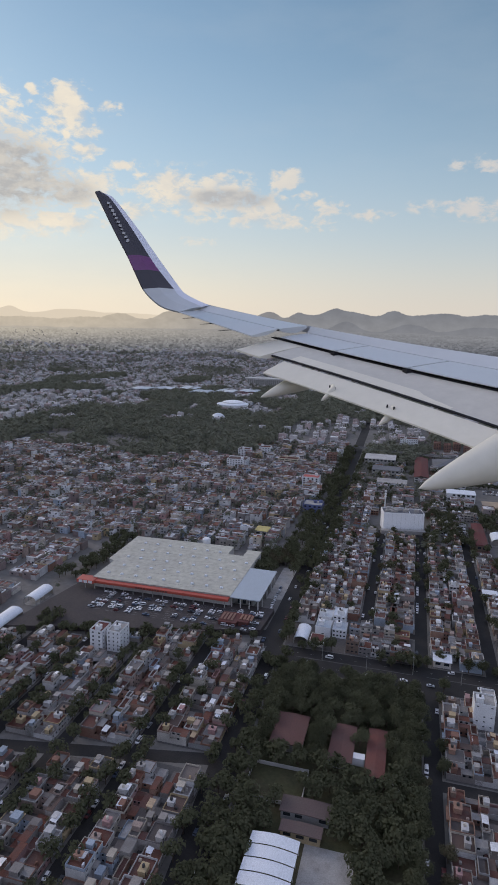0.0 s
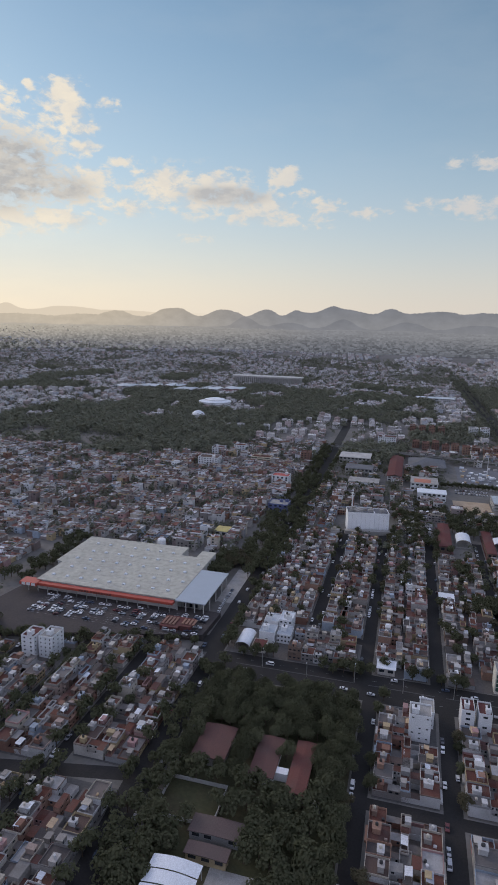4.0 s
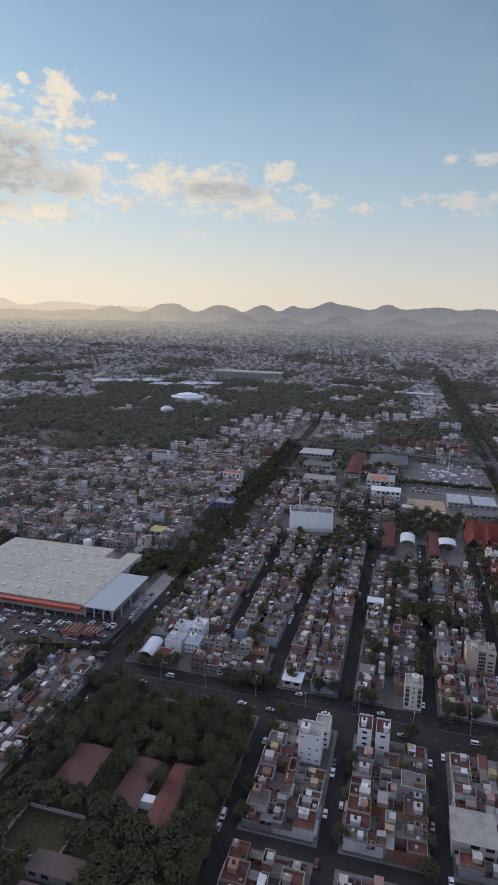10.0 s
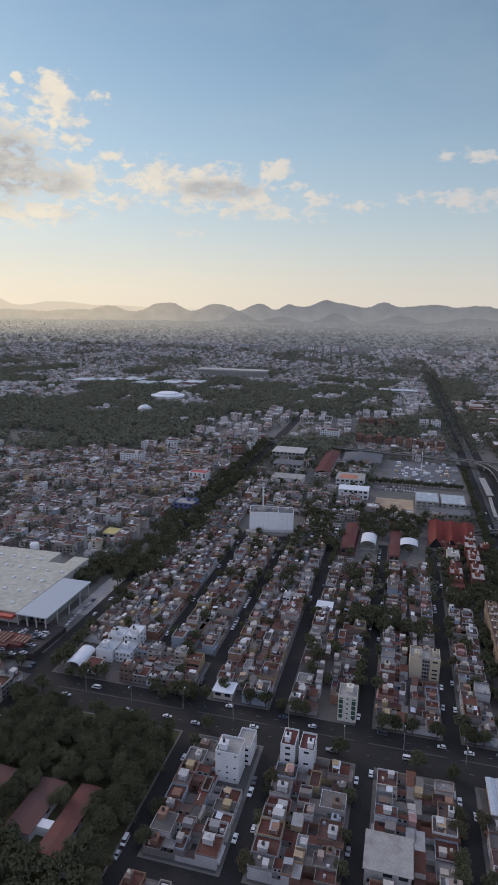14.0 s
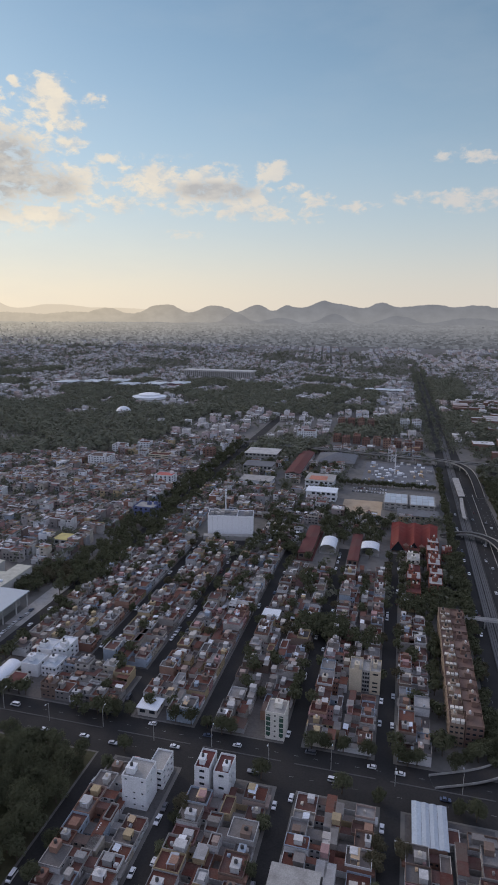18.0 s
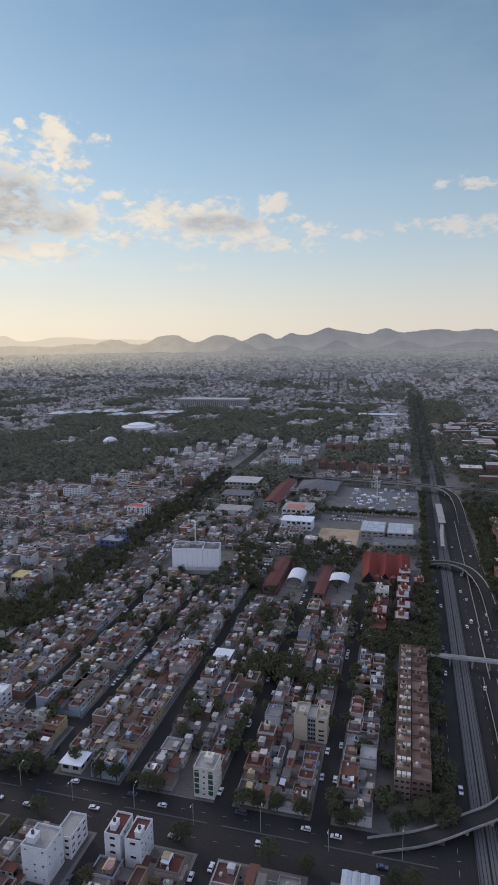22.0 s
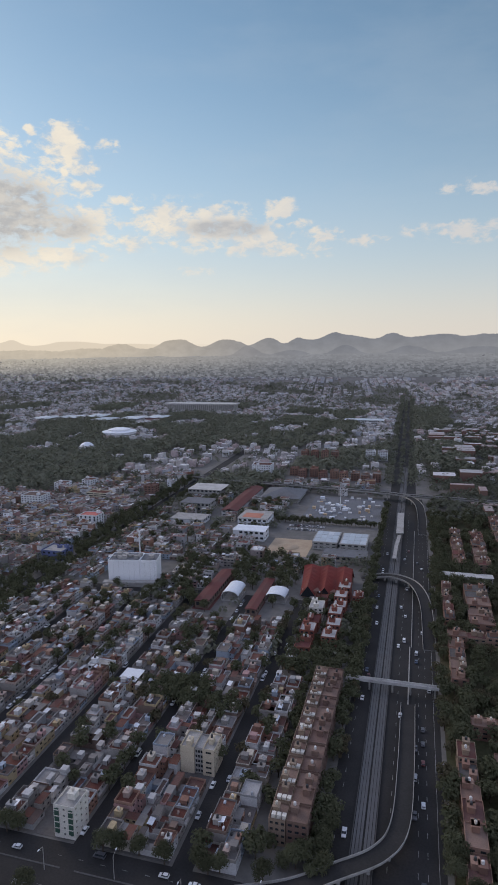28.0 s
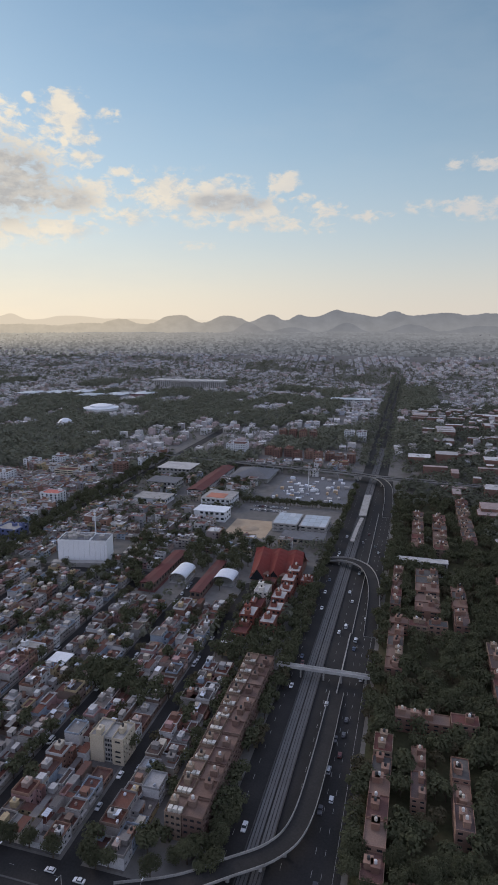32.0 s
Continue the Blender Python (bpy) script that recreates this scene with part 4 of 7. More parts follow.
        for px, py in ((cx0 + 0.1, cy0 + 0.1), (cx0 + cw - 0.1, cy0 + 0.1), (cx0 + 0.1, cy0 + cd - 0.1), (cx0 + cw - 0.1, cy0 + cd - 0.1)):
            g.tube((px, py, hb), (px, py, cz), 0.05, 0.05, 4)
        part("canopy", g, M_SHEET, root)
    return root, wd, dp, fl


class Joined:
    """Copies of built things laid into one mesh, each with paint of its own."""

    def __init__(self, swaps):
        self.swaps, self.mats, self.cache = swaps, [], {}
        self.v, self.f, self.m, self.tone, self.n = [], [], [], [], 0

    def pieces(self, proto):
        if proto.name not in self.cache:
            got = []
            for o in (proto, *proto.children):
                if o.type != "MESH":
                    continue
                vs = np.array([v.co for v in o.data.vertices])
                fs = [tuple(p.vertices) for p in o.data.polygons]
                slots = []
                for m in o.data.materials:
                    m = self.swaps.get(m.name, m)
                    if m not in self.mats:
                        self.mats.append(m)
                    slots.append(self.mats.index(m))
                got.append((vs, fs, [slots[p.material_index] for p in o.data.polygons]))
            self.cache[proto.name] = got
        return self.cache[proto.name]

    def add(self, proto, m, rng):
        M = np.array(m)
        for vs, fs, ms in self.pieces(proto):
            t = rng.random()
            self.v.append(vs @ M[:3, :3].T + M[:3, 3])
            self.f += [tuple(i + self.n for i in q) for q in fs]
            self.m += ms
            self.tone += [t] * len(fs)
            self.n += len(vs)

    def build(self, name, label, category):
        me = bpy.data.meshes.new(name)
        me.from_pydata(np.concatenate(self.v).tolist(), [], self.f)
        for m in self.mats:
            me.materials.append(m)
        me.polygons.foreach_set("material_index", self.m)
        me.attributes.new("tone", "FLOAT", "FACE").data.foreach_set("value", self.tone)
        me.update()
        return tagged(new(name, me), label, category, kind="stuff")


HOUSES = [house_proto(100 + i) for i in range(44)]
reserved = []
house_count = [0]
far_rows = Joined({"painted_masonry": M_WALL_ROW, "waterproofed_roof": M_ROOF_ROW, "roof_sheet": M_SHEET_ROW, "water_tank_plastic": M_TANK_ROW})


def near_house(x, y):
    """The stretch of the plan whose houses stand as things of their own."""
    return (y < 330 and x > 12) or (330 < y < 396 and x > -30) or (y < 262 and -190 < x < -70)


def lay_house(pro, x, y, m):
    house_count[0] += 1
    if near_house(x, y):
        put(pro, m)
    else:
        far_rows.add(pro, m, RNG)


def free(x0, x1, y0, y1):
    return not any(x0 < b and x1 > a and y0 < d and y1 > c for a, b, c, d in reserved)


def row(x, y0, y1, face, gaps=0.06):
    """Houses side by side along y with their fronts on the line x; face: 'e' or 'w'."""
    y = y0
    while y1 - y > 6.2:
        pro, wd, dp, fl = RNG.choice([p for p in HOUSES if p[1] <= y1 - y and (p[3] < 3 or y > 326 or x < 0 or RNG.random() < 0.15)])
        a, b = (x - dp, x) if face == "e" else (x, x + dp)
        if RNG.random() < gaps:
            tree((a + b) / 2 + RNG.uniform(-2, 2), y + 3.0, (0, 1, 5, 2), 2)
            y += 6.0
            continue
        if free(a + 0.3, b - 0.3, y, y + wd):
            deepen = 15.8 / dp if y < 326 and x > 12 else 1.0
            lay_house(pro, x, y, pose(x, y + wd / 2, 0.12, 0, 0, 90 if face == "e" else -90) @ Matrix.Diagonal((1, deepen, 1, 1)))
            y += wd + 0.05
        else:
            y += 2.0


def row_x(y, x0, x1, face):
    """Houses side by side along x with their fronts on the line y; face: 's' or 'n'."""
    x = x0
    while x1 - x > 6.2:
        pro, wd, dp, fl = RNG.choice([p for p in HOUSES if p[1] <= x1 - x and (p[3] < 3 or y > 326 or x < 0 or RNG.random() < 0.15)])
        a, b = (y, y + dp) if face == "s" else (y - dp, y)
        if free(x, x + wd, a + 0.3, b - 0.3):
            lay_house(pro, x, y, pose(x + wd / 2, y, 0.12, 0, 0, 0 if face == "s" else 180))
            x += wd + 0.05
        else:
            x += 2.0


def block(x0, x1, y0, y1):
    """A raised pavement slab with a kerb, under a block of houses."""
    g = Geo()
    g.box(x0, x1, y0, y1, -0.1, 0.12)
    tagged(part("pavement", g, M_PAVEMENT), "grey pavement and yards of a house block", "pavement", kind="structure")


# ---- landmark buildings ----
def tower(name, label, x0, x1, y0, y1, h, floors, cols, side_cols, mat, roof=None, z=0.12, share=0.5, tall=0.5, category="building", skip=0.0, rooms=1, seed=0, parapet=0.9, panes=False):
    """A block with window rows on all sides, a parapet, a roof and stair heads."""
    rng = random.Random(seed + int(x0 * 7 + y0))
    root = thing(name, label, category, pose(0, 0, z))
    rh = h / floors
    g = Geo()
    g.facade((x0, y0), (x1, y0), 0, floors, cols, rh, 0.3, 0, 1, share, skip, rng, tall)
    g.facade((x1, y0), (x1, y1), 0, floors, side_cols, rh, 0.3, 0, 1, share, skip, rng, tall)
    g.facade((x1, y1), (x0, y1), 0, floors, cols, rh, 0.3, 0, 1, share, skip, rng, tall)
    g.facade((x0, y1), (x0, y0), 0, floors, side_cols, rh, 0.3, 0, 1, share, skip, rng, tall)
    if panes:
        shell = Geo()
        keep = [i for i, k in enumerate(g.m) if k == 0]
        shell.v, shell.f, shell.m = g.v, [g.f[i] for i in keep], [0] * len(keep)
        walls = part("wall", shell, [mat, M_GLASS], root)
        for i in [i for i, k in enumerate(g.m) if k == 1]:
            q = Geo()
            q.face([g.v[k] for k in g.f[i]])
            part("window", q, M_GLASS, walls)
    else:
        part("wall", g, [mat, M_GLASS], root)
    g = Geo()
    g.box(x0 + 0.2, x1 - 0.2, y0 + 0.2, y1 - 0.2, h - 0.2, h + 0.05)
    part("roof", g, roof or M_ROOF, root)
    g = Geo()
    g.frame_ring(x0, x1, y0, y1, h + 0.002, h + parapet, 0.2)
    part("parapet", g, mat, root)
    for k in range(rooms):
        g = Geo()
        wx, wy = min(3.4, (x1 - x0) * 0.36), min(3.4, (y1 - y0) * 0.32)
        a, b = rng.uniform(x0 + 0.6, x1 - wx - 0.6), rng.uniform(y0 + 0.6, y1 - wy - 0.6)
        g.box(a, a + wx, b, b + wy, h + 0.05, h + 2.6)
        g.box(a - 0.2, a + wx + 0.2, b - 0.2, b + wy + 0.2, h + 2.6, h + 2.8)
        head = part("stair_head", g, mat, root)
        g = Geo()
        g.ring(a + wx / 2, b + wy / 2, [(h + 2.8, 0.6), (h + 3.9, 0.6), (h + 4.2, 0.35)], 10)
        part("water_tank", g, M_TANK, head)
    reserved.append((x0 - 0.5, x1 + 0.5, y0 - 0.5, y1 + 0.5))
    return root


# the big store
store = thing("store", "huge low store with a pale flat roof and orange fascia", "store", pose(0, 0, 0.05) @ Matrix.Diagonal((0.987, 0.987, 1, 1)))
reserved.append((-242, -84, 346, 497))
SX0, SX1, SY0, SY1, SH = -231.0, -119.0, 394.0, 487.0, 11.2
g = Geo()
g.prism([(-229, SY0), (-119, SY0), (-119, 450), (-119, 484), (-131, 484), (-131, 470), (-145, 470), (-145, 488), (-236, 486), (-235, 430), (-229, 428)], 0, SH - 0.5)
part("wall", g, M_PALE_CONCRETE, store)
g = Geo()
g.prism([(-229.5, SY0 - 0.5), (-118.8, SY0 - 0.5), (-118.8, 484.5), (-131.2, 484.5), (-131.2, 470.2), (-144.8, 470.2), (-144.8, 488.5), (-236.5, 486.5), (-235.5, 430), (-229.5, 428)], SH - 0.5, SH)
part("roof", g, M_STORE_ROOF, store)
g = Geo()
g.box(-118.7, -104, SY0 + 9, 447, 0, SH - 0.9)
part("annex_walls", g, M_CONCRETE, store)
for x in (-117.5, -111, -104.5, -98):
    for y in (SY0 - 1.2, SY0 + 12, SY0 + 26, SY0 + 40, 446):
        g = Geo()
        g.box(x - 0.35, x + 0.35, y - 0.35, y + 0.35, 0, SH - 0.9)
        part("column", g, M_PALE_CONCRETE, store)
g = Geo()
g.box(-118.7, -96.6, SY0 - 2.0, 447.5, SH - 0.9, SH - 0.2)
part("annex_roof", g, M_PANEL, store, "pale blue-white sheet-metal annex roof")
for x in range(-116, -106, 4):
    g = Geo()
    g.box(x, x + 2.2, SY0 + 8.8, SY0 + 9.1, 2.0, 7.5)
    part("dock_window", g, M_GLASS, store)
g = Geo()
g.box(-236, -119.5, SY0 - 5.0, SY0 - 0.6, 8.3, 10.0)
part("fascia", g, M_ORANGE, store, "long orange front fascia")
g = Geo()
g.box(-236, -119.5, SY0 - 4.9, SY0 - 0.6, 10.0, 10.1)
part("canopy_top", g, M_ORANGE, store)
g = Geo()
g.box(-240, -226, SY0 - 7, SY0 + 2, 8.2, 10.6)
part("entrance_canopy", g, M_ORANGE, store, "orange entrance canopy")
for k in range(3):
    g = Geo()
    g.box(-238 + k * 4, -235 + k * 4, SY0 - 7.2, SY0 - 7.0, 8.4, 10.4)
    part("sign_panel", g, M_WHITE, store)
for k in range(12):
    g = Geo()
    x = -192 + k * 2.1 + (0.9 if k > 3 else 0)
    g.box(x, x + 1.5, SY0 - 5.12, SY0 - 5.0, 8.6, 9.7)
    part("sign_bar", g, M_RED_COURT, store)
for x in range(-234, -119, 8):
    g = Geo()
    g.ring(x, SY0 - 4.6, [(0, 0.3), (8.3, 0.3)], 8)
    part("column", g, M_CONCRETE, store)
for i in range(9):
    for j in range(5):
        x, y = -222 + i * 11.6 + (5 if j % 2 else 0), 404 + j * 17.0
        if x > -124 or (x > -148 and y > 462):
            continue
        g = Geo()
        g.box(x - 1.1, x + 1.1, y - 1.1, y + 1.1, SH, SH + 0.7)
        g.box(x - 0.8, x + 0.8, y - 0.8, y + 0.8, SH + 0.7, SH + 0.95)
        part("roof_vent", g, M_METAL_WHITE, store)
for y in range(400, 484, 14):
    g = Geo()
    g.box(-229, -131.5, y - 0.08, y + 0.08, SH, SH + 0.06)
    part("roof_seam", g, M_PALE_CONCRETE, store)
tank = thing("water_tower", "white cylindrical water tank behind the store", "water tank", pose(-170, 487, 0.0))
g = Geo()
g.ring(0, 0, [(0, 3.6), (13.6, 3.6), (14.4, 2.8), (14.7, 0.6)], 20)
part("cylinder", g, M_WHITE, tank)
g = Geo()
g.ring(0, 0, [(13.2, 3.7), (13.5, 3.7)], 20)
part("rim", g, M_METAL_WHITE, tank)

# cars and islands of the store's parking lot
for k in range(9):
    x = -208 + k * 14.0
    for s in (-2.6, 2.6):
        for j in range(10):
            if RNG.random() < 0.5:
                car(x + s, 357 + j * 2.75, 0 if s < 0 else 180, LOT + 0.02)
for k in range(9):
    x = -208 + k * 14.0
    marks("road_marking", "white parking bay lines", [(x - 5.2, 355.6 + j * 2.75, x + 5.2, 355.6 + j * 2.75, 0.12, 0, 0) for j in range(11)], LOT + 0.012)
for x in range(-240, -92, 7):
    tree(x + RNG.uniform(-3, 3), 350.5 + (x + 111) * 0.27 + RNG.uniform(-2, 1.5), (2, 0, 5))
for j in range(7):
    car(-90 + RNG.uniform(-1, 1), 400 + j * 6.0, 90)
garden = thing("garden_centre", "low brick-red sheds of a garden yard beside the lot", "shed", pose(0, 0, LOT))
for k, (x0, x1, y0, y1, h) in enumerate(((-117, -105, 360, 374, 2.6), (-104, -97, 362, 373, 3.2))):
    g = Geo()
    g.box(x0, x1, y0, y1, 0, h)
    g.box(x0 - 0.4, x1 + 0.4, y0 - 0.4, y1 + 0.4, h, h + 0.25)
    part("shed", g, M_RED_COURT, garden)
    g = Geo()
    for i in range(4):
        g.box(x0 + 0.5 + i * 2.4, x0 + 2.0 + i * 2.4, y0 + 2, y1 - 2, h + 0.25, h + 0.9)
    part("stock", g, M_BRICK, garden)

M_OFFWHITE = material("offwhite_render", [(0.66, 0.63, 0.56)], dirt=0.25)
# white blocks along the avenue
tower("apartment_block", "white five-storey apartment block with a stair tower", 40.2, 50.5, 301.0, 311.5, 13.6, 5, 3, 3, M_WHITE, M_CONCRETE, skip=0.35, share=0.3, tall=0.35, panes=True)
tower("apartment_block", "low white annex with a glazed roof terrace", 45.5, 52.5, 313.0, 325.0, 8.4, 3, 2, 3, M_WHITE, M_CONCRETE, rooms=0, panes=True)
tower("apartment_block", "white twin apartment tower beside a dark avenue", 65.5, 71.8, 315.0, 326.0, 11.8, 4, 1, 4, M_WHITE, M_RED_COURT, skip=0.5, share=0.35, panes=True)
tower("apartment_block", "white twin apartment tower beside a dark avenue", 73.6, 80.0, 315.0, 326.0, 11.2, 4, 1, 4, M_WHITE, M_RED_COURT, skip=0.4, share=0.35, panes=True)
corner = tower("apartment_block", "cream five-storey corner block with green glazed bays", 86.0, 95.0, 354.6, 365.0, 13.2, 5, 3, 3, M_OFFWHITE, M_CONCRETE, share=0.30, tall=0.4, panes=True)
M_BAY = material("green_bay_glass", [(0.05, 0.10, 0.075)], rough=0.2, dirt=0.2, bump=0.0)
for x in (86.5, 92.6):
    g = Geo()
    g.box(x, x + 1.9, 354.2, 354.58, 2.2, 12.6)
    bay = part("bay", g, M_BAY, corner, "green glazed bay")
    for z in (4.2, 6.8, 9.4, 12.0):
        g = Geo()
        g.box(x - 0.1, x + 2.0, 354.1, 354.5, z, z + 0.35)
        part("sill_band", g, M_OFFWHITE, bay)
tower("office_block", "beige office block with a glazed middle bay", 120.0, 126.5, 402.0, 414.0, 12.0, 5, 1, 5, M_BEIGE, M_CONCRETE, share=0.3, skip=0.9, panes=True)
tower("office_block", "dark glazed bay between beige walls", 126.6, 130.5, 402.8, 413.0, 11.6, 5, 3, 4, M_CONCRETE, M_CONCRETE, share=0.8, tall=0.7, rooms=0, panes=True)
tower("office_block", "beige office block with a glazed middle bay", 130.6, 136.0, 402.0, 414.0, 12.0, 5, 1, 5, M_BEIGE, M_CONCRETE, share=0.5, skip=0.1, panes=True)
tower("apartment_block", "white apartment block with narrow windows", -185.0, -176.5, 311.0, 323.0, 13.0, 5, 2, 3, M_WHITE, M_RED_COURT, share=0.3, panes=True)
tower("apartment_block", "white apartment block with narrow windows", -174.5, -165.5, 313.0, 326.0, 13.0, 5, 3, 3, M_WHITE, M_CONCRETE, share=0.3, panes=True)

# the tall windowless hall
M_HALL = material("white_hall_panels", [(0.80, 0.81, 0.82)], rough=0.6, spot=0.06, dirt=0.08, dirt_colour=(0.55, 0.55, 0.55))
hall = thing("hall", "tall white windowless hall with vertical panel joints", "hall", pose(-22, 599, 0.05, 0, 0, 12))
reserved.append((-32, 24, 588, 645))
g = Geo()
g.box(0, 25.8, 0, 19, 0, 19.0)
part("block", g, M_HALL, hall)
g = Geo()
g.box(26.0, 40.0, 0.2, 18, 0, 18.6)
part("block", g, M_HALL, hall)
for x in (4.3, 8.6, 12.9, 17.2, 21.5, 30.3, 34.6, 38.0):
    g = Geo()
    g.box(x - 0.05, x + 0.05, -0.03, 0.1, 0.5, 18.4)
    part("panel_joint", g, M_PALE_CONCRETE, hall)
g = Geo()
g.frame_ring(0, 25.8, 0, 19, 19.0, 19.7, 0.3)
g.frame_ring(26.0, 40.0, 0.2, 18, 18.6, 19.3, 0.3)
part("parapet", g, M_HALL, hall)
g = Geo()
g.box(0.35, 25.45, 0.35, 18.65, 18.9, 19.05)
g.box(26.35, 39.65, 0.55, 17.65, 18.5, 18.66)
part("roof", g, M_YARD, hall)
for k in range(18):
    g = Geo()
    x, y = RNG.uniform(2, 34), RNG.uniform(3, 13)
    g.box(x, x + RNG.uniform(2, 4), y, y + RNG.uniform(2, 4), 18.4, 19.0 + RNG.uniform(1.2, 2.8))
    part("roof_plant", g, M_CONCRETE, hall)
g = Geo()
g.box(-3, 44, -8, -2, 0, 3.6)
part("low_front", g, M_CONCRETE, hall)
mast = thing("mast", "slim pale radio mast behind the hall", "mast", pose(-24, 662, 0))
g = Geo()
g.tube((0, 0, 0), (0, 0, 26), 0.9, 0.35, 6)
part("pole", g, M_WHITE, mast)
g = Geo()
for z in (18, 21, 24):
    g.ring(0, 0, [(z, 1.2), (z + 1.4, 1.2)], 8)
part("antenna_panels", g, M_WHITE, mast)

# church with a folded red roof
church = thing("church", "church hall with a steep folded red tiled roof", "church", pose(0, 0, 0))
reserved.append((132, 178, 602, 652))
g = Geo()
g.box(137, 172, 608, 648, 0, 6.0)
part("wall", g, M_BRICK, church)
n = 3
for k in range(n):
    g = Geo()
    a, b = 135.5 + 38 * k / n, 135.5 + 38 * (k + 1) / n
    c = (a + b) / 2
    A, B, C = (a, 606, 1.6), (b, 606, 1.6), (c, 605.2, 10.4)
    D, E, F = (a, 650, 2.0), (b, 650, 2.0), (c, 649.5, 9.5)
    R = (c, 628, 20.0)
    va, vb = (a, 628, 18.2), (b, 628, 18.2)
    fold = 8

    def swoop(lo, hi, t):
        """A roof line that steepens towards the ridge."""
        return (lo[0] + (hi[0] - lo[0]) * t, lo[1] + (hi[1] - lo[1]) * t, lo[2] + (hi[2] - lo[2]) * (0.45 * t + 0.55 * t * t))

    for i in range(fold):
        t, q = i / fold, (i + 1) / fold
        for lo, mid_, hi, top_ in ((A, C, va, R), (C, B, R, vb), (F, D, R, va), (E, F, vb, R)):
            g.face([swoop(lo, hi, t), swoop(mid_, top_, t), swoop(mid_, top_, q), swoop(lo, hi, q)])
    part("roof_fold", g, M_TILE_RED, church)
    g = Geo()
    g.face([(a + 0.5, 606.6, 1.2), (b - 0.5, 606.6, 1.2), (c, 606.6, 9.8)])
    part("gable_window", g, M_GLASS, church)
g = Geo()
g.box(144, 164, 600, 605.0, 0, 2.6)
part("porch", g, M_WALL, church)


def vault(name, label, x0, x1, y0, y1, wall_h, rise, mat=M_METAL_WHITE):
    """A hall with a rounded sheet roof, open ends to the south."""
    root = thing(name, label, "arched hall")
    reserved.append((x0 - 1, x1 + 1, y0 - 1, y1 + 1))
    g = Geo()
    k = 14
    ring_pts = [(x0 + (x1 - x0) * (0.5 - 0.5 * math.cos(math.pi * i / k)), wall_h + rise * math.sin(math.pi * i / k)) for i in range(k + 1)]
    for dz, flip in ((0.0, 1), (-0.25, 0)):
        for i in range(k):
            (xa, za), (xb, zb) = ring_pts[i], ring_pts[i + 1]
            q = [(xa, y0, za + dz), (xa, y1, za + dz), (xb, y1, zb + dz), (xb, y0, zb + dz)]
            g.face(q if not flip else q[::-1])
    part("roof", g, mat, root)
    for x in (x0, x1):
        for j in range(5):
            y = y0 + 0.3 + (y1 - y0 - 0.6) * j / 4
            g = Geo()
            g.box(x - 0.2, x + 0.2, y - 0.2, y + 0.2, 0, wall_h)
            part("post", g, M_CONCRETE, root)
    g = Geo()
    g.box(x0, x1, y0, y1, 0, 0.06)
    part("court", g, M_CONCRETE, root)
    g = Geo()
    g.box(x0 + 0.3, x1 - 0.3, y1 - 0.4, y1 - 0.1, 0, wall_h)
    part("end_wall", g, M_WALL, root)
    return root


vault("arched_hall", "white barrel-vaulted sports canopy", 79, 92, 587, 609, 4.5, 3.6)
vault("arched_hall", "white barrel-vaulted sports canopy", 112, 127, 592, 608, 4.5, 2.8)
vault("arched_hall", "white barrel-vaulted shed beside the avenue", -65, -56, 357, 375, 3.0, 2.6)
tower("shop", "low brick-red shop with a flat roof beside a vaulted shed", -54.5, -46, 357, 367, 3.6, 1, 3, 3, M_OFFWHITE, M_RED_COURT, category="shop", parapet=0.4, rooms=0)
tower("shop", "white windowless shop block behind a vaulted shed", -53, -43, 370, 381, 6.8, 2, 3, 3, M_WHITE, M_PANEL, category="shop", parapet=0.6, skip=0.8)
tower("shop", "pale two-storey shop block on a side street", -42, -33, 372, 384, 5.6, 2, 4, 3, M_WHITE, M_PANEL, category="shop", parapet=0.6)
tower("town_house", "pale blue-white terraced house on three levels", -53.5, -44.0, 385.5, 396.5, 6.6, 2, 3, 3, M_WHITE, M_PANEL, category="house", parapet=0.8, skip=0.3, rooms=2, seed=3)
tower("town_house", "long white two-storey building with window bands", 36.0, 50.0, 466.0, 474.0, 6.2, 2, 6, 3, M_WHITE, M_CONCRETE, category="house", parapet=0.6, share=0.75, rooms=1, seed=8)
tower("town_house", "white terraced house with roof rooms", -43.5, -35.0, 386.0, 399.0, 8.2, 3, 3, 3, M_WHITE, M_METAL_WHITE, category="house", parapet=0.8, skip=0.3, rooms=2, seed=4)
vault("arched_hall", "white barrel-vaulted shed behind dark trees", -262, -252, 352, 374, 4.0, 3.0)
vault("arched_hall", "long white vaulted shed among houses", -262, -251, 306, 336, 4.0, 3.0)


def slab(name, label, x0, x1, y0, y1, mat, h=0.12, category="court"):
    g = Geo()
    g.box(x0, x1, y0, y1, -0.05, h)
    return tagged(part(name, g, mat), label, category, kind="structure")


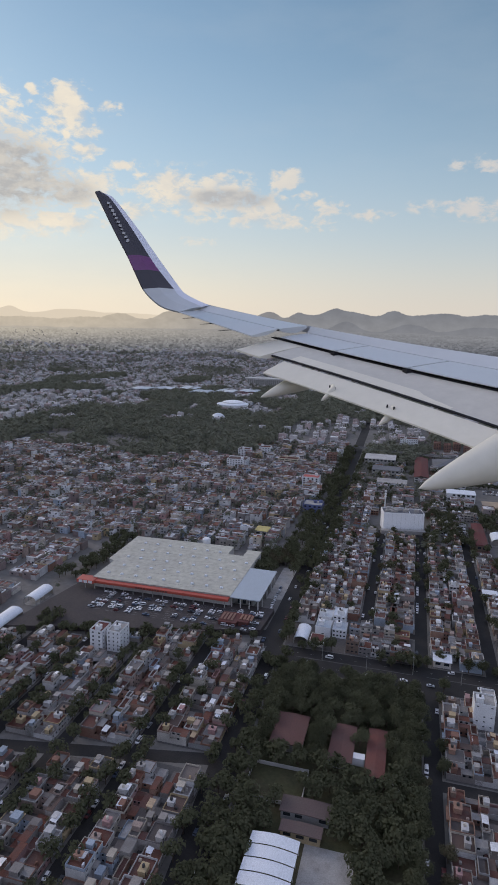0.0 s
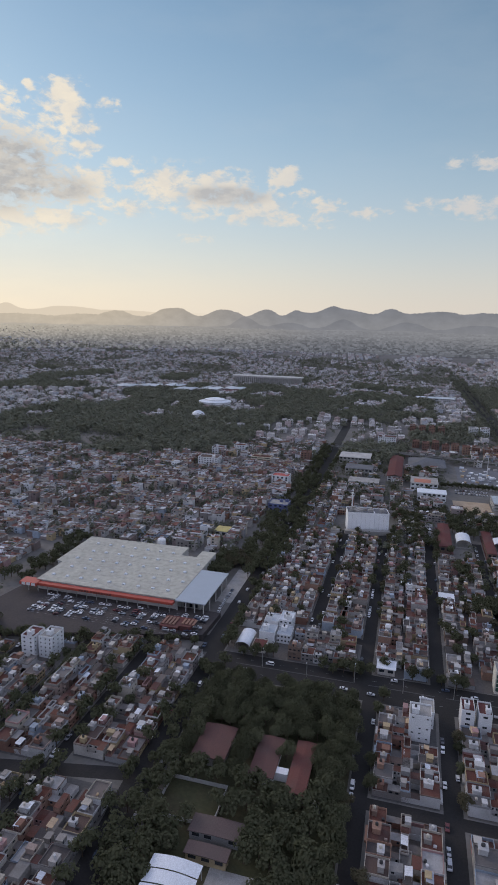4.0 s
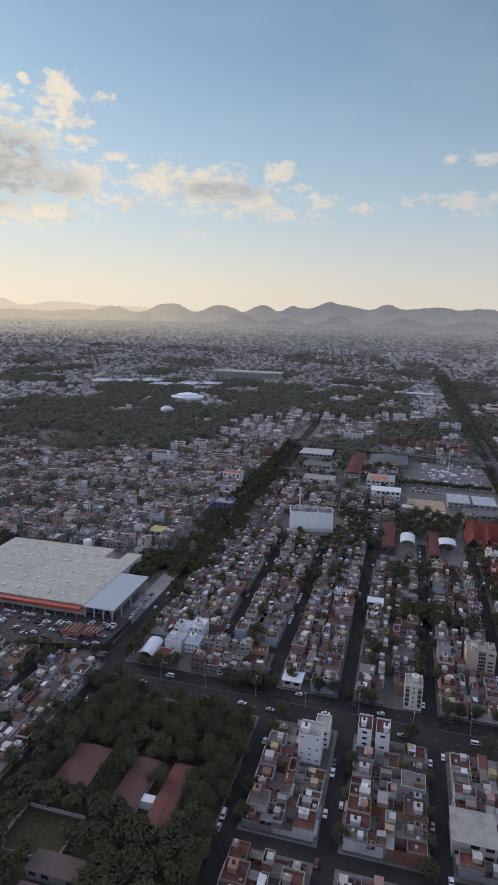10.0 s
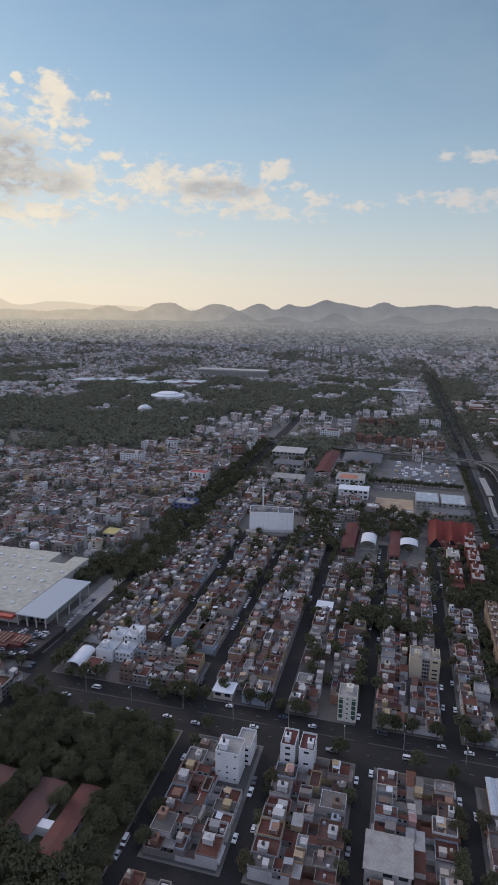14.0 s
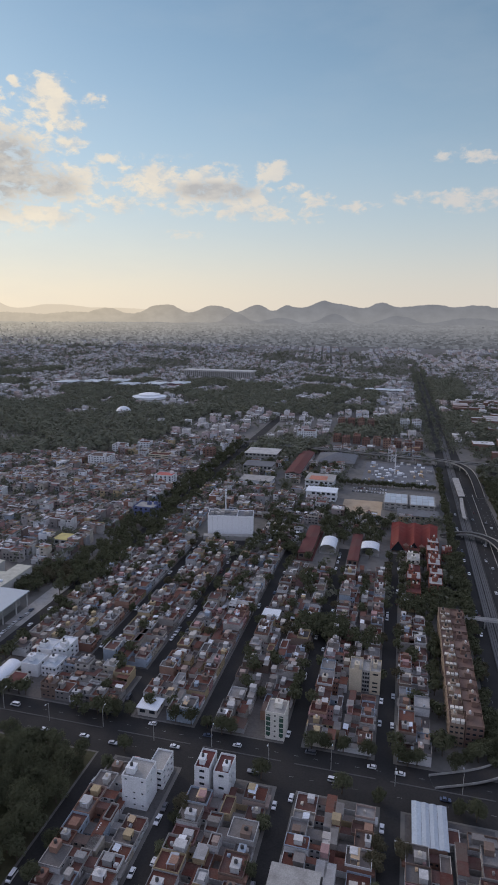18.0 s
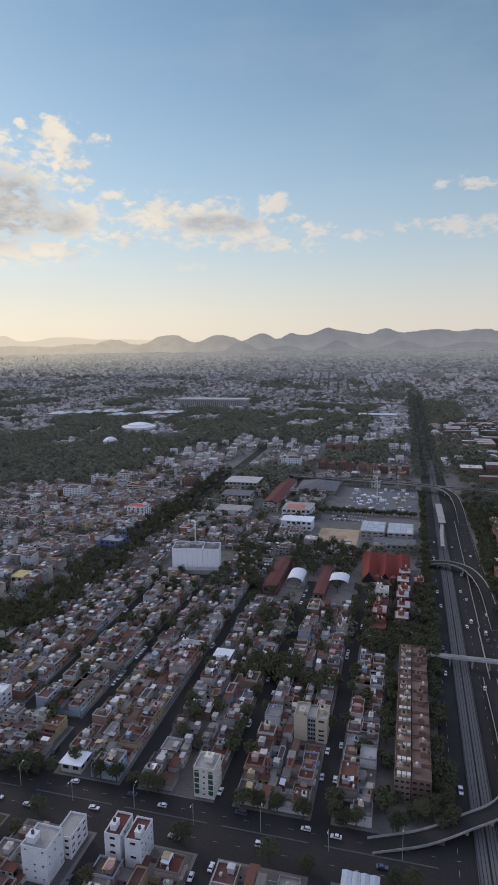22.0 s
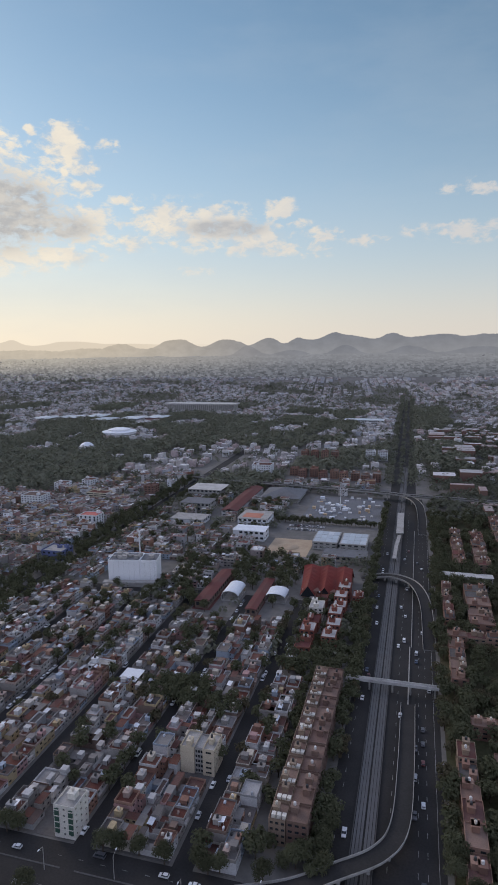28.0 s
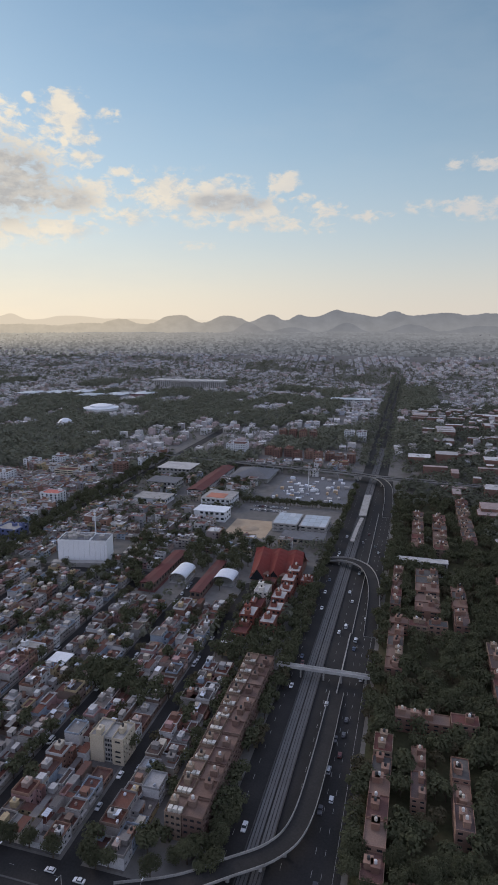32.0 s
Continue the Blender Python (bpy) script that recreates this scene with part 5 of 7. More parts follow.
def shed(name, label, x0, x1, y0, y1, h, roof, wall=None, ridge_h=0.0, bays=1, category="shed", z=0.05):
    """A low building with pitched or flat bays and an overhanging roof."""
    root = thing(name, label, category, pose(0, 0, z))
    reserved.append((x0 - 0.5, x1 + 0.5, y0 - 0.5, y1 + 0.5))
    g = Geo()
    cols = max(2, int((x1 - x0) / 5))
    side = max(2, int((y1 - y0) / 5))
    for a, b, c in (((x0, y0), (x1, y0), cols), ((x1, y0), (x1, y1), side), ((x1, y1), (x0, y1), cols), ((x0, y1), (x0, y0), side)):
        g.facade(a, b, 0, max(1, int(h / 3.4)), c, h / max(1, int(h / 3.4)), 0.25, 0, 1, 0.6, 0.1)
    part("wall", g, [wall or M_WALL, M_GLASS], root)
    for k in range(bays):
        a, b = x0 + (x1 - x0) * k / bays - (0.6 if k == 0 else -0.05), x0 + (x1 - x0) * (k + 1) / bays + (0.6 if k == bays - 1 else -0.05)
        g = Geo()
        m = (a + b) / 2
        t = 0.3
        g.face([(a, y0 - 0.6, h), (m, y0 - 0.6, h + ridge_h), (m, y1 + 0.6, h + ridge_h), (a, y1 + 0.6, h)][::-1])
        g.face([(m, y0 - 0.6, h + ridge_h), (b, y0 - 0.6, h), (b, y1 + 0.6, h), (m, y1 + 0.6, h + ridge_h)][::-1])
        g.v += [(x, y, z0 + t) for x, y, z0 in g.v]
        g.f += [tuple(i + 8 for i in f[::-1]) for f in g.f[:2]]
        g.m += [0, 0]
        g.face([(a, y0 - 0.6, h), (m, y0 - 0.6, h + ridge_h), (m, y0 - 0.6, h + ridge_h + t), (a, y0 - 0.6, h + t)])
        g.face([(m, y0 - 0.6, h + ridge_h), (b, y0 - 0.6, h), (b, y0 - 0.6, h + t), (m, y0 - 0.6, h + ridge_h + t)])
        g.face([(b, y0 - 0.6, h), (b, y1 + 0.6, h), (b, y1 + 0.6, h + t), (b, y0 - 0.6, h + t)])
        g.face([(a, y1 + 0.6, h), (a, y0 - 0.6, h), (a, y0 - 0.6, h + t), (a, y1 + 0.6, h + t)])
        part("roof_bay" if bays > 1 else "roof", g, roof, root)
    return root


# school grounds with red courts between trees
slab("court", "long dark red school building roof court", 62, 76, 568, 640, M_RED_COURT)
slab("court", "long dark red sports court", 103, 112, 564, 628, M_RED_COURT)
shed("school_wing", "long low school wing with a dark red roof", 64, 74, 570, 636, 5.5, M_RED_COURT, ridge_h=0.8)
shed("school_wing", "low school wing with a dark red roof", 104, 111.5, 566, 626, 5.0, M_RED_COURT, ridge_h=0.6)

# buildings north of the church and along the freeway
for x0, x1, h in ((126, 149, 7.4), (152, 176, 7.0)):
    fac = shed("factory", "three-storey factory under pale blue roof panels", x0, x1, 722, 756, h, M_CONCRETE, M_PALE_CONCRETE, category="factory")
    for i in range(4):
        for j in range(3):
            g = Geo()
            a, b = x0 + 0.4 + i * (x1 - x0 - 0.8) / 4, 723 + j * 11
            g.box(a + 0.15, a + (x1 - x0 - 0.8) / 4 - 0.15, b, b + 10.6, h + 0.32, h + 0.42 + 0.06 * ((i + j) % 2))
            part("roof_panel", g, M_PANEL, fac)
    for z in (2.2, 4.4, 6.4):
        g = Geo()
        g.box(x0 - 0.3, x1 + 0.3, 721.2, 721.8, z, z + 0.5)
        part("balcony_band", g, M_CONCRETE, fac)
shed("factory", "open dark link between factory blocks", 149.5, 151.5, 726, 752, 5.5, M_YARD, category="factory")
shed("factory", "grey flat-roofed factory block in front of pale roofs", 140, 178, 692, 712, 5.0, M_YARD, category="factory")
slab("yard", "bare brown earth lot", 84, 124, 698, 748, M_DIRT, 0.08, "yard")
g = Geo()
g.ring(104, 722, [(0, 9), (1.0, 8), (2.2, 5), (2.6, 2)], 18)
tagged(part("earth_mound", g, M_DIRT), "brown earth mound on a bare lot", "earth mound")
shed("office_block", "white layered office block with an orange roof patch", 36, 68, 776, 808, 10.0, M_CONCRETE, M_WHITE, category="office block")
slab("roof_deck", "faded orange roof covering on an office block", 40, 60, 780, 797, material("faded_orange_sheet", [(0.46, 0.20, 0.14)], dirt=0.4), 10.6, "roof deck")
shed("office_block", "white office block with long window bands", 44, 76, 733, 752, 10.0, M_METAL_WHITE, M_WHITE, category="office block")
shed("office_block", "lavender-grey flat-roofed office block", -50, -14, 826, 852, 10.0, M_YARD, M_CONCRETE, category="office block")
shed("office_block", "low terraced office block with white roof edges", -40, -3, 772, 796, 6.0, M_CONCRETE, M_WHITE, category="office block")
shed("office_block", "flat-roofed block with a green end wall", -66, -22, 894, 930, 10.0, M_PALE_CONCRETE, M_CONCRETE, category="office block")
shed("hall", "long hall with a red-brown pitched roof", 6, 24, 812, 936, 7.0, M_RED_COURT, M_WALL, ridge_h=2.0, category="hall")
pyr = thing("pavilion", "wide pavilion under a grey pyramid roof", "pavilion")
g = Geo()
g.box(34, 80, 890, 940, 0, 6)
part("wall", g, M_CONCRETE, pyr)
g = Geo()
for a, b in (((31, 887), (83, 887)), ((83, 887), (83, 943)), ((83, 943), (31, 943)), ((31, 943), (31, 887))):
    g.face([(*a, 6), (*b, 6), (57, 915, 14)])
g.face([(31, 943, 6), (83, 943, 6), (83, 887, 6), (31, 887, 6)])
part("roof", g, M_YARD, pyr)
reserved.append((30, 84, 886, 944))
slab("yard", "grey asphalt storage yard with scattered goods", 96, 182, 822, 930, M_YARD, 0.08, "yard")
reserved.append((84, 186, 690, 935))
for k in range(64):
    g = Geo()
    x, y = RNG.uniform(98, 178), RNG.uniform(826, 926)
    g.box(x, x + RNG.uniform(1.6, 6), y, y + RNG.uniform(1.6, 5), 0.08, RNG.uniform(0.8, 2.8))
    tagged(part("crate", g, M_SHEET), "large sheeted crate standing in a yard", "crate", "yard crates")
for x in range(74, 182, 4):
    tree(x, 806 + RNG.uniform(-1, 1), (2, 0))
for k in range(26):
    car(90 + (k % 13) * 3.0, 780 if k < 13 else 793, 90)
m2 = thing("mast", "tall thin light mast in a yard", "mast", pose(134, 871, 0))
g = Geo()
g.tube((0, 0, 0), (0, 0, 32), 0.5, 0.25, 6)
part("pole", g, M_WHITE, m2)
g = Geo()
g.ring(0, 0, [(31, 1.4), (32.5, 1.4)], 8)
part("lamp_ring", g, M_CONCRETE, m2)
shed("shed", "long pale flat-roofed shed between trees", 240, 280, 664, 672, 6.0, M_PALE_CONCRETE)
slab("pavement", "white roof slab of a service yard", 262, 276, 650, 661, M_METAL_WHITE, 4.0, "yard")

# towers further back
tower("apartment_block", "white apartment block before dark woods", -250, -222, 800, 820, 14, 5, 7, 4, M_WHITE)
tower("apartment_block", "small white apartment block before dark woods", -258, -240, 884, 900, 11, 4, 4, 3, M_WHITE)
tower("apartment_block", "small white apartment block before dark woods", -231, -214, 910, 926, 11, 4, 4, 3, M_WHITE)
tower("office_block", "ochre office block with long window bands", -186, -158, 846, 862, 10, 4, 3, 2, M_CREAM, share=0.9)
tower("apartment_block", "white block with an orange upper storey", -130, -109, 734, 750, 14, 5, 4, 3, M_WHITE, M_ORANGE, share=0.4, tall=0.8)
tower("apartment_block", "brick-red apartment block before the woods", -120, -106, 876, 892, 15, 5, 3, 3, M_BRICK)
M_BLUE = material("blue_render", [(0.13, 0.155, 0.29)], dirt=0.5)
tower("workshop", "blue-walled workshop block with a grey roof", -111, -90, 637, 656, 8, 2, 4, 3, M_BLUE, M_CONCRETE, rooms=2)
M_YELLOW = material("yellow_sheet", [(0.50, 0.43, 0.18)])
shed("shed", "small shed with a yellow sheet roof", -140, -128, 542, 556, 6.5, M_YELLOW)
tower("apartment_block", "white office block with round corners", -20, 9, 1040, 1062, 16, 5, 8, 4, M_WHITE, share=0.4)
for k in range(9):
    tower("apartment_block", "red-brick apartment block beyond the overpass", 36 + k * 15.5, 47 + k * 15.5, 1012 - (k % 2) * 14 + 40 - k * 3, 1030 - (k % 2) * 14 + 40 - k * 3, 10 + (k % 3), 4, 3, 4, M_BRICK)
for k in range(4):
    tower("apartment_block", "dark red-brick apartment block", 30 + k * 17, 41 + k * 17, 1176, 1192, 16, 6, 3, 4, M_BRICK)
for k in range(2):
    tower("apartment_block", "white slab apartment block by the freeway", 136 + k * 20, 152 + k * 20, 1200, 1216, 15, 5, 4, 4, M_WHITE)
stadium = thing("round_hall", "large round white hall with stepped roof tiers", "hall", pose(-421, 1390, 0))
reserved.append((-460, -382, 1362, 1420))
g = Geo()
g.ring(0, 0, [(0, 37), (11, 37), (11.2, 36)], 20)
part("wall", g, M_HALL, stadium)
g = Geo()
g.ring(0, 0, [(5.0, 37.2), (7.5, 37.2), (7.6, 36.9)], 20)
part("window_band", g, M_CONCRETE, stadium)
g = Geo()
g.ring(0, 0, [(11.0, 38.5), (12.4, 38.5), (14.5, 27), (14.6, 0.5)], 20)
part("roof_tier", g, M_METAL_WHITE, stadium)
g = Geo()
g.ring(0, 0, [(14.4, 24), (17.2, 24), (19.6, 13), (20.2, 0.5)], 20)
part("roof_tier", g, M_HALL, stadium)
g = Geo()
g.ring(-399, 1212, [(0, 15), (6, 15), (11, 11), (14, 6), (15, 1)], 20)
tagged(part("dome", g, M_METAL_WHITE), "small white dome at the edge of the woods", "dome")
far_hall = thing("colonnade_building", "long pale building with rows of tall columns", "public building")
g = Geo()
g.box(-537, -318, 1930, 1975, 0, 22)
part("body", g, M_CONCRETE, far_hall)
g = Geo()
g.box(-541, -314, 1926, 1979, 22, 26)
part("cornice", g, M_PALE_CONCRETE, far_hall)
for k in range(34):
    g = Geo()
    x = -535 + k * 6.5
    g.box(x, x + 2.0, 1924, 1927, 0, 22)
    part("column", g, M_PALE_CONCRETE, far_hall)
for k in range(6):
    shed("factory", "long pale-roofed factory hall in the distance", -800 + k * 62, -746 + k * 62, 1600 + (k % 3) * 34, 1660 + (k % 3) * 34, 10, M_PANEL, ridge_h=1.5, bays=2, category="factory")
shed("factory", "white sheet-roofed warehouse in the distance", 40, 138, 1705, 1745, 9, M_PANEL, ridge_h=0.6, bays=3, category="factory")

# flats beside the freeway and the flats with a striped roof line
for k in range(12):
    y = 372 + k * 9.6
    tower("apartment_block", "ochre four-storey apartment block with pale roof rooms", 168, 174.6, y, y + 9.3, 10.5 + (k % 3) * 0.5, 4, 3, 3, M_OCHRE, M_BROWN, rooms=1, seed=k, share=0.6)
    tower("apartment_block", "brown four-storey apartment block with pale roof rooms", 175.0, 183, y, y + 9.3, 10.8 + (k % 2) * 0.5, 4, 3, 3, M_BROWN, M_BROWN, rooms=1, seed=k, share=0.6)
    for i in range(3):
        g = Geo()
        g.box(169.0 + i * 2.0, 170.6 + i * 2.0, y + 1, y + 3, 10.6, 12.4)
        tagged(part("roof_store", g, M_OFFWHITE), "small white roof store on brown flats", "roof store", "roof stores")
for k in range(6):
    y = 527.0 + k * 15.6
    tower("apartment_block", "red-brick apartment block with white roof rooms among trees", 164.0 + (k % 2), 173.0 + (k % 2), y, y + 12.0, 9.6 + (k % 3) * 0.9, 3, 3, 4, M_ORANGE_BRICK, M_PALE_CONCRETE, rooms=2, seed=k, parapet=0.5)
    if k < 5:
        tower("apartment_block", "low red-brick house row with pale roof decks", 149.0, 158.5, y - 10.0 + k * 2.2, y + 3.5 + k * 2.2, 6.0 + (k % 2) * 2.6, 2 + k % 2, 3, 4, M_ORANGE_BRICK if k != 3 else M_OFFWHITE, M_PALE_CONCRETE if k % 2 else M_RED_COURT, rooms=2, seed=k + 9, parapet=0.7)
tower("apartment_block", "white town house with red roof rooms beside brick flats", 176.5, 184.0, 596.0, 608.0, 8.4, 3, 3, 3, M_ORANGE_BRICK, M_PALE_CONCRETE, rooms=2, seed=5)
shed("shed", "blue-roofed yard shed between brick houses", 150.5, 157.0, 543.0, 550.0, 6.4, material("blue_sheet", [(0.07, 0.12, 0.26)], rough=0.5))

# park
slab("park_ground", "dark park ground with dry grass", -62, 15, 120, 326, M_GRASS, 0.06, "park")
reserved.append((-78, 18, 100, 352))
shed("school_wing", "low school building with a dark red roof", -56, -41, 256, 279, 4.0, M_SCHOOL_ROOF, ridge_h=0.5)
shed("school_wing", "low school building with a dark red-brown roof", -27.5, -17, 252, 278, 4.0, M_SCHOOL_ROOF, ridge_h=0.5)
shed("school_wing", "narrow school building with a dark red roof", -10, -2, 246, 279, 4.0, M_SCHOOL_ROOF, ridge_h=0.5)
shed("school_wing", "long school building with a red-brown roof", -42, -22, 216, 224, 4.0, M_SCHOOL_ROOF, ridge_h=0.4)
shed("school_wing", "long school building with a red-brown roof", -40, -24, 206, 211, 4.0, M_SCHOOL_ROOF, ridge_h=0.3)
slab("court", "white concrete canopy slab over a court", -19, -11, 256, 260, M_WHITE, 4.0)
slab("court", "white concrete canopy slab over a court", 0.5, 5.5, 242.5, 247, M_WHITE, 4.0)
slab("court", "dark green sports pitch inside a low wall", -60, -36, 224, 244, M_GRASS, 0.1)
g = Geo()
g.frame_ring(-61, -35, 223, 245, 0, 1.8, 0.35)
tagged(part("wall_pitch", g, M_PALE_CONCRETE), "pale low wall round a pitch", "wall", kind="structure")
slab("plaza", "grey paved school yard", -30, -10, 172, 206, M_CONCRETE, 0.1, "plaza")
stripes = thing("court_canopy", "large white canopy roof in four panels with dark joints", "canopy")
for k in range(5):
    g = Geo()
    y = 170 + k * 6.2
    for i in range(8):
        a, b = -50 + i * 2.4, -50 + (i + 1) * 2.4
        za, zb = 6.0 + 1.0 * math.sin(math.pi * i / 8), 6.0 + 1.0 * math.sin(math.pi * (i + 1) / 8)
        g.face([(a, y, za), (b, y, zb), (b, y + 5.7, zb), (a, y + 5.7, za)])
    part("roof_panel", g, M_METAL_WHITE, stripes)
for x in (-49.5, -31.3):
    for k in range(6):
        g = Geo()
        g.ring(x, 170 + k * 6.0, [(0, 0.2), (6.0, 0.2)], 6)
        part("post", g, M_CONCRETE, stripes)


def in_building(x, y, m=1.0):
    return any(a - m < x < b + m and c - m < y < d + m for a, b, c, d in reserved if not (a == -78 and b == 18))


for k in range(800):
    x, y = RNG.uniform(-62, 15), RNG.uniform(150, 325)
    if in_building(x, y, 2.2) or (-60 < x < -36 and 224 < y < 244) or (-52 < x < -10 and y < 206):
        continue
    tree(x, y, (0, 1, 3, 5, 1, 5), 4.0)
for y in range(150, 336, 5):
    for c, often in ((-60.5, 0.9), (-66, 0.75), (-71, 0.75), (-79.5, 0.45)):
        if RNG.random() < often:
            tree(c + (y - 240) * -0.045 + RNG.uniform(-2, 2), y + RNG.uniform(-2, 2), (0, 1, 5, 2), 4)
# house blocks north of the cross avenue
reserved.append((-100, -71, 352, 1200))
XS = [-72.0] + STREETS_N + [190.0]
shed("shed", "white flat canopy roof over a corner yard", 22, 32, 355, 364, 4.2, M_METAL_WHITE)
shed("shed", "white flat canopy roof between houses", 60, 70, 458, 470, 5.0, M_METAL_WHITE)
for k in range(6):
    a, b = XS[k] + (5.6 if k else 2.0), XS[k + 1] - 5.6
    top = 586 if k < 2 else (600 if k == 2 else 560)
    if k == 5:
        a, b, top = 145.6, 160.0, 490
    if k == 0:
        block(a, -32.2, 354, 385)
        block(a, b, 385.2, top)
    elif k == 1:
        block(-31.5, b, 354, 385)
        block(a, b, 392.8, top)
        row_x(355.2, -31.2, b, "s")
        row_x(384.8, -31.2, b, "n")
    else:
        block(a, b, 354, top)
    row(a, {0: 386, 1: 393.5}.get(k, 355), top - 1, "w")
    row(b, {0: 386, 1: 393.5}.get(k, 355), top - 1, "e")
    if k == 0:
        row((a + b) / 2 - 6.5, 390, top - 1, "w")
row(145.8, 500, 596, "w"), row_x(650, -70, -30, "s"), row_x(656, 20, 80, "s"), row_x(650, 84, 126, "s"), row_x(676, -66, 80, "n")
row_x(606, 24, 60, "s"), row_x(624, 24, 60, "s"), row_x(640, 22, 60, "s"), row(-71, 600, 760, "w"), row(-38, 604, 756, "e")
# south of the avenue
XS2 = [20.0, 59.5, 101.5, 143.5, 188.0]
shed("warehouse", "white ribbed warehouse roof beside an avenue", 152, 164, 308, 328, 4.2, M_PANEL, bays=4, ridge_h=0.35, category="warehouse")
shed("office_block", "grey concrete block with a scalloped white parapet", 105, 121, 268, 284, 7.4, M_CONCRETE, M_PALE_CONCRETE, category="office block")
for k in range(4):
    a, b = XS2[k] + 5.6, XS2[k + 1] - 5.6
    for y0, y1 in ((258.5, 326), (180, 249.5)):
        block(a, b, y0, y1)
        row(a, y0 + 1, y1 - 1, "w")
        row(b, y0 + 1, y1 - 1, "e")
# west of the avenue
XW = [-75.0, -116.0, -154.0, -191.0, -229.0, -267.0]
for k in range(5):
    a, b = XW[k + 1] + 5.4, XW[k] - 5.4
    mid = (a + b) / 2
    cross, lot = 241.0 + 0.2 * (mid + 79.0), min(348.0, 322.0 + 0.3 * (mid + 245.0) - 8.0)
    for y0, y1 in ((cross + 6.5, lot), (130, cross - 6.5)):
        block(a, b, y0, y1)
        row(a, y0 + 1, y1 - 1, "w")
        row(b, y0 + 1, y1 - 1, "e")

# ---- the city beyond: houses by the thousand ----
nrng = np.random.default_rng(5)


class Mass:
    """Many boxes in one mesh, built from arrays."""

    def __init__(self):
        self.rows = []

    def add(self, x, y, z, a, b, h, turn, wall, roof):
        self.rows.append((x, y, z, a, b, h, turn, wall, roof))

    def build(self, name, label, category, mats, kind="stuff"):
        R = np.array(self.rows, float)
        c, s = np.cos(R[:, 6]), np.sin(R[:, 6])
        sx, sy = np.array([-1, 1, 1, -1]) / 2, np.array([-1, -1, 1, 1]) / 2
        px = R[:, 3:4] * sx
        py = R[:, 4:5] * sy
        X = R[:, 0:1] + px * c[:, None] - py * s[:, None]
        Y = R[:, 1:2] + px * s[:, None] + py * c[:, None]
        V = np.zeros((len(R), 8, 3))
        V[:, :4, 0] = V[:, 4:, 0] = X
        V[:, :4, 1] = V[:, 4:, 1] = Y
        V[:, :4, 2], V[:, 4:, 2] = R[:, 2:3], R[:, 2:3] + R[:, 5:6]
        Q = np.array([(0, 1, 5, 4), (1, 2, 6, 5), (2, 3, 7, 6), (3, 0, 4, 7), (4, 5, 6, 7)])
        F = (np.arange(len(R))[:, None, None] * 8 + Q).reshape(-1, 4)
        me = bpy.data.meshes.new(name)
        me.from_pydata(V.reshape(-1, 3).tolist(), [], F.tolist())
        for m in mats:
            me.materials.append(m)
        mi = np.repeat(R[:, 7:8].astype(int), 5, axis=1)
        mi[:, 4] = R[:, 8].astype(int)
        me.polygons.foreach_set("material_index", mi.ravel())
        me.update()
        return tagged(new(name, me), label, category, kind=kind)


def wooded(x, y):
    edge = 842 + max(0.0, (x + 300) * 1.1) + 25 * math.sin(x * 0.02) + 38 * noise.noise(Vector((x * 0.03, y * 0.03, 4.0)))
    if -760 < x < -232 and edge < y < 1290 + 40 * math.sin(x * 0.013):
        return noise.noise(Vector((x * 0.012, y * 0.008, 9.0))) > -0.34
    if -620 < x < 80 and 1290 < y < 1800 and noise.noise(Vector((x * 0.009, y * 0.007, 2.0))) > -0.02:
        return True
    return y > 900 and noise.noise(Vector((x * 0.006, y * 0.0035, 7.0))) > 0.12


def lot_taken(x, y, m=7.0):
    if any(a - m < x < b + m and c - m < y < d + m for a, b, c, d in reserved):
        return True
    return (183 < x < 236 and y < 940) or (176 - (y - 940) * 0.012 < x < 222 - (y - 940) * 0.012 and 940 <= y < 2600)


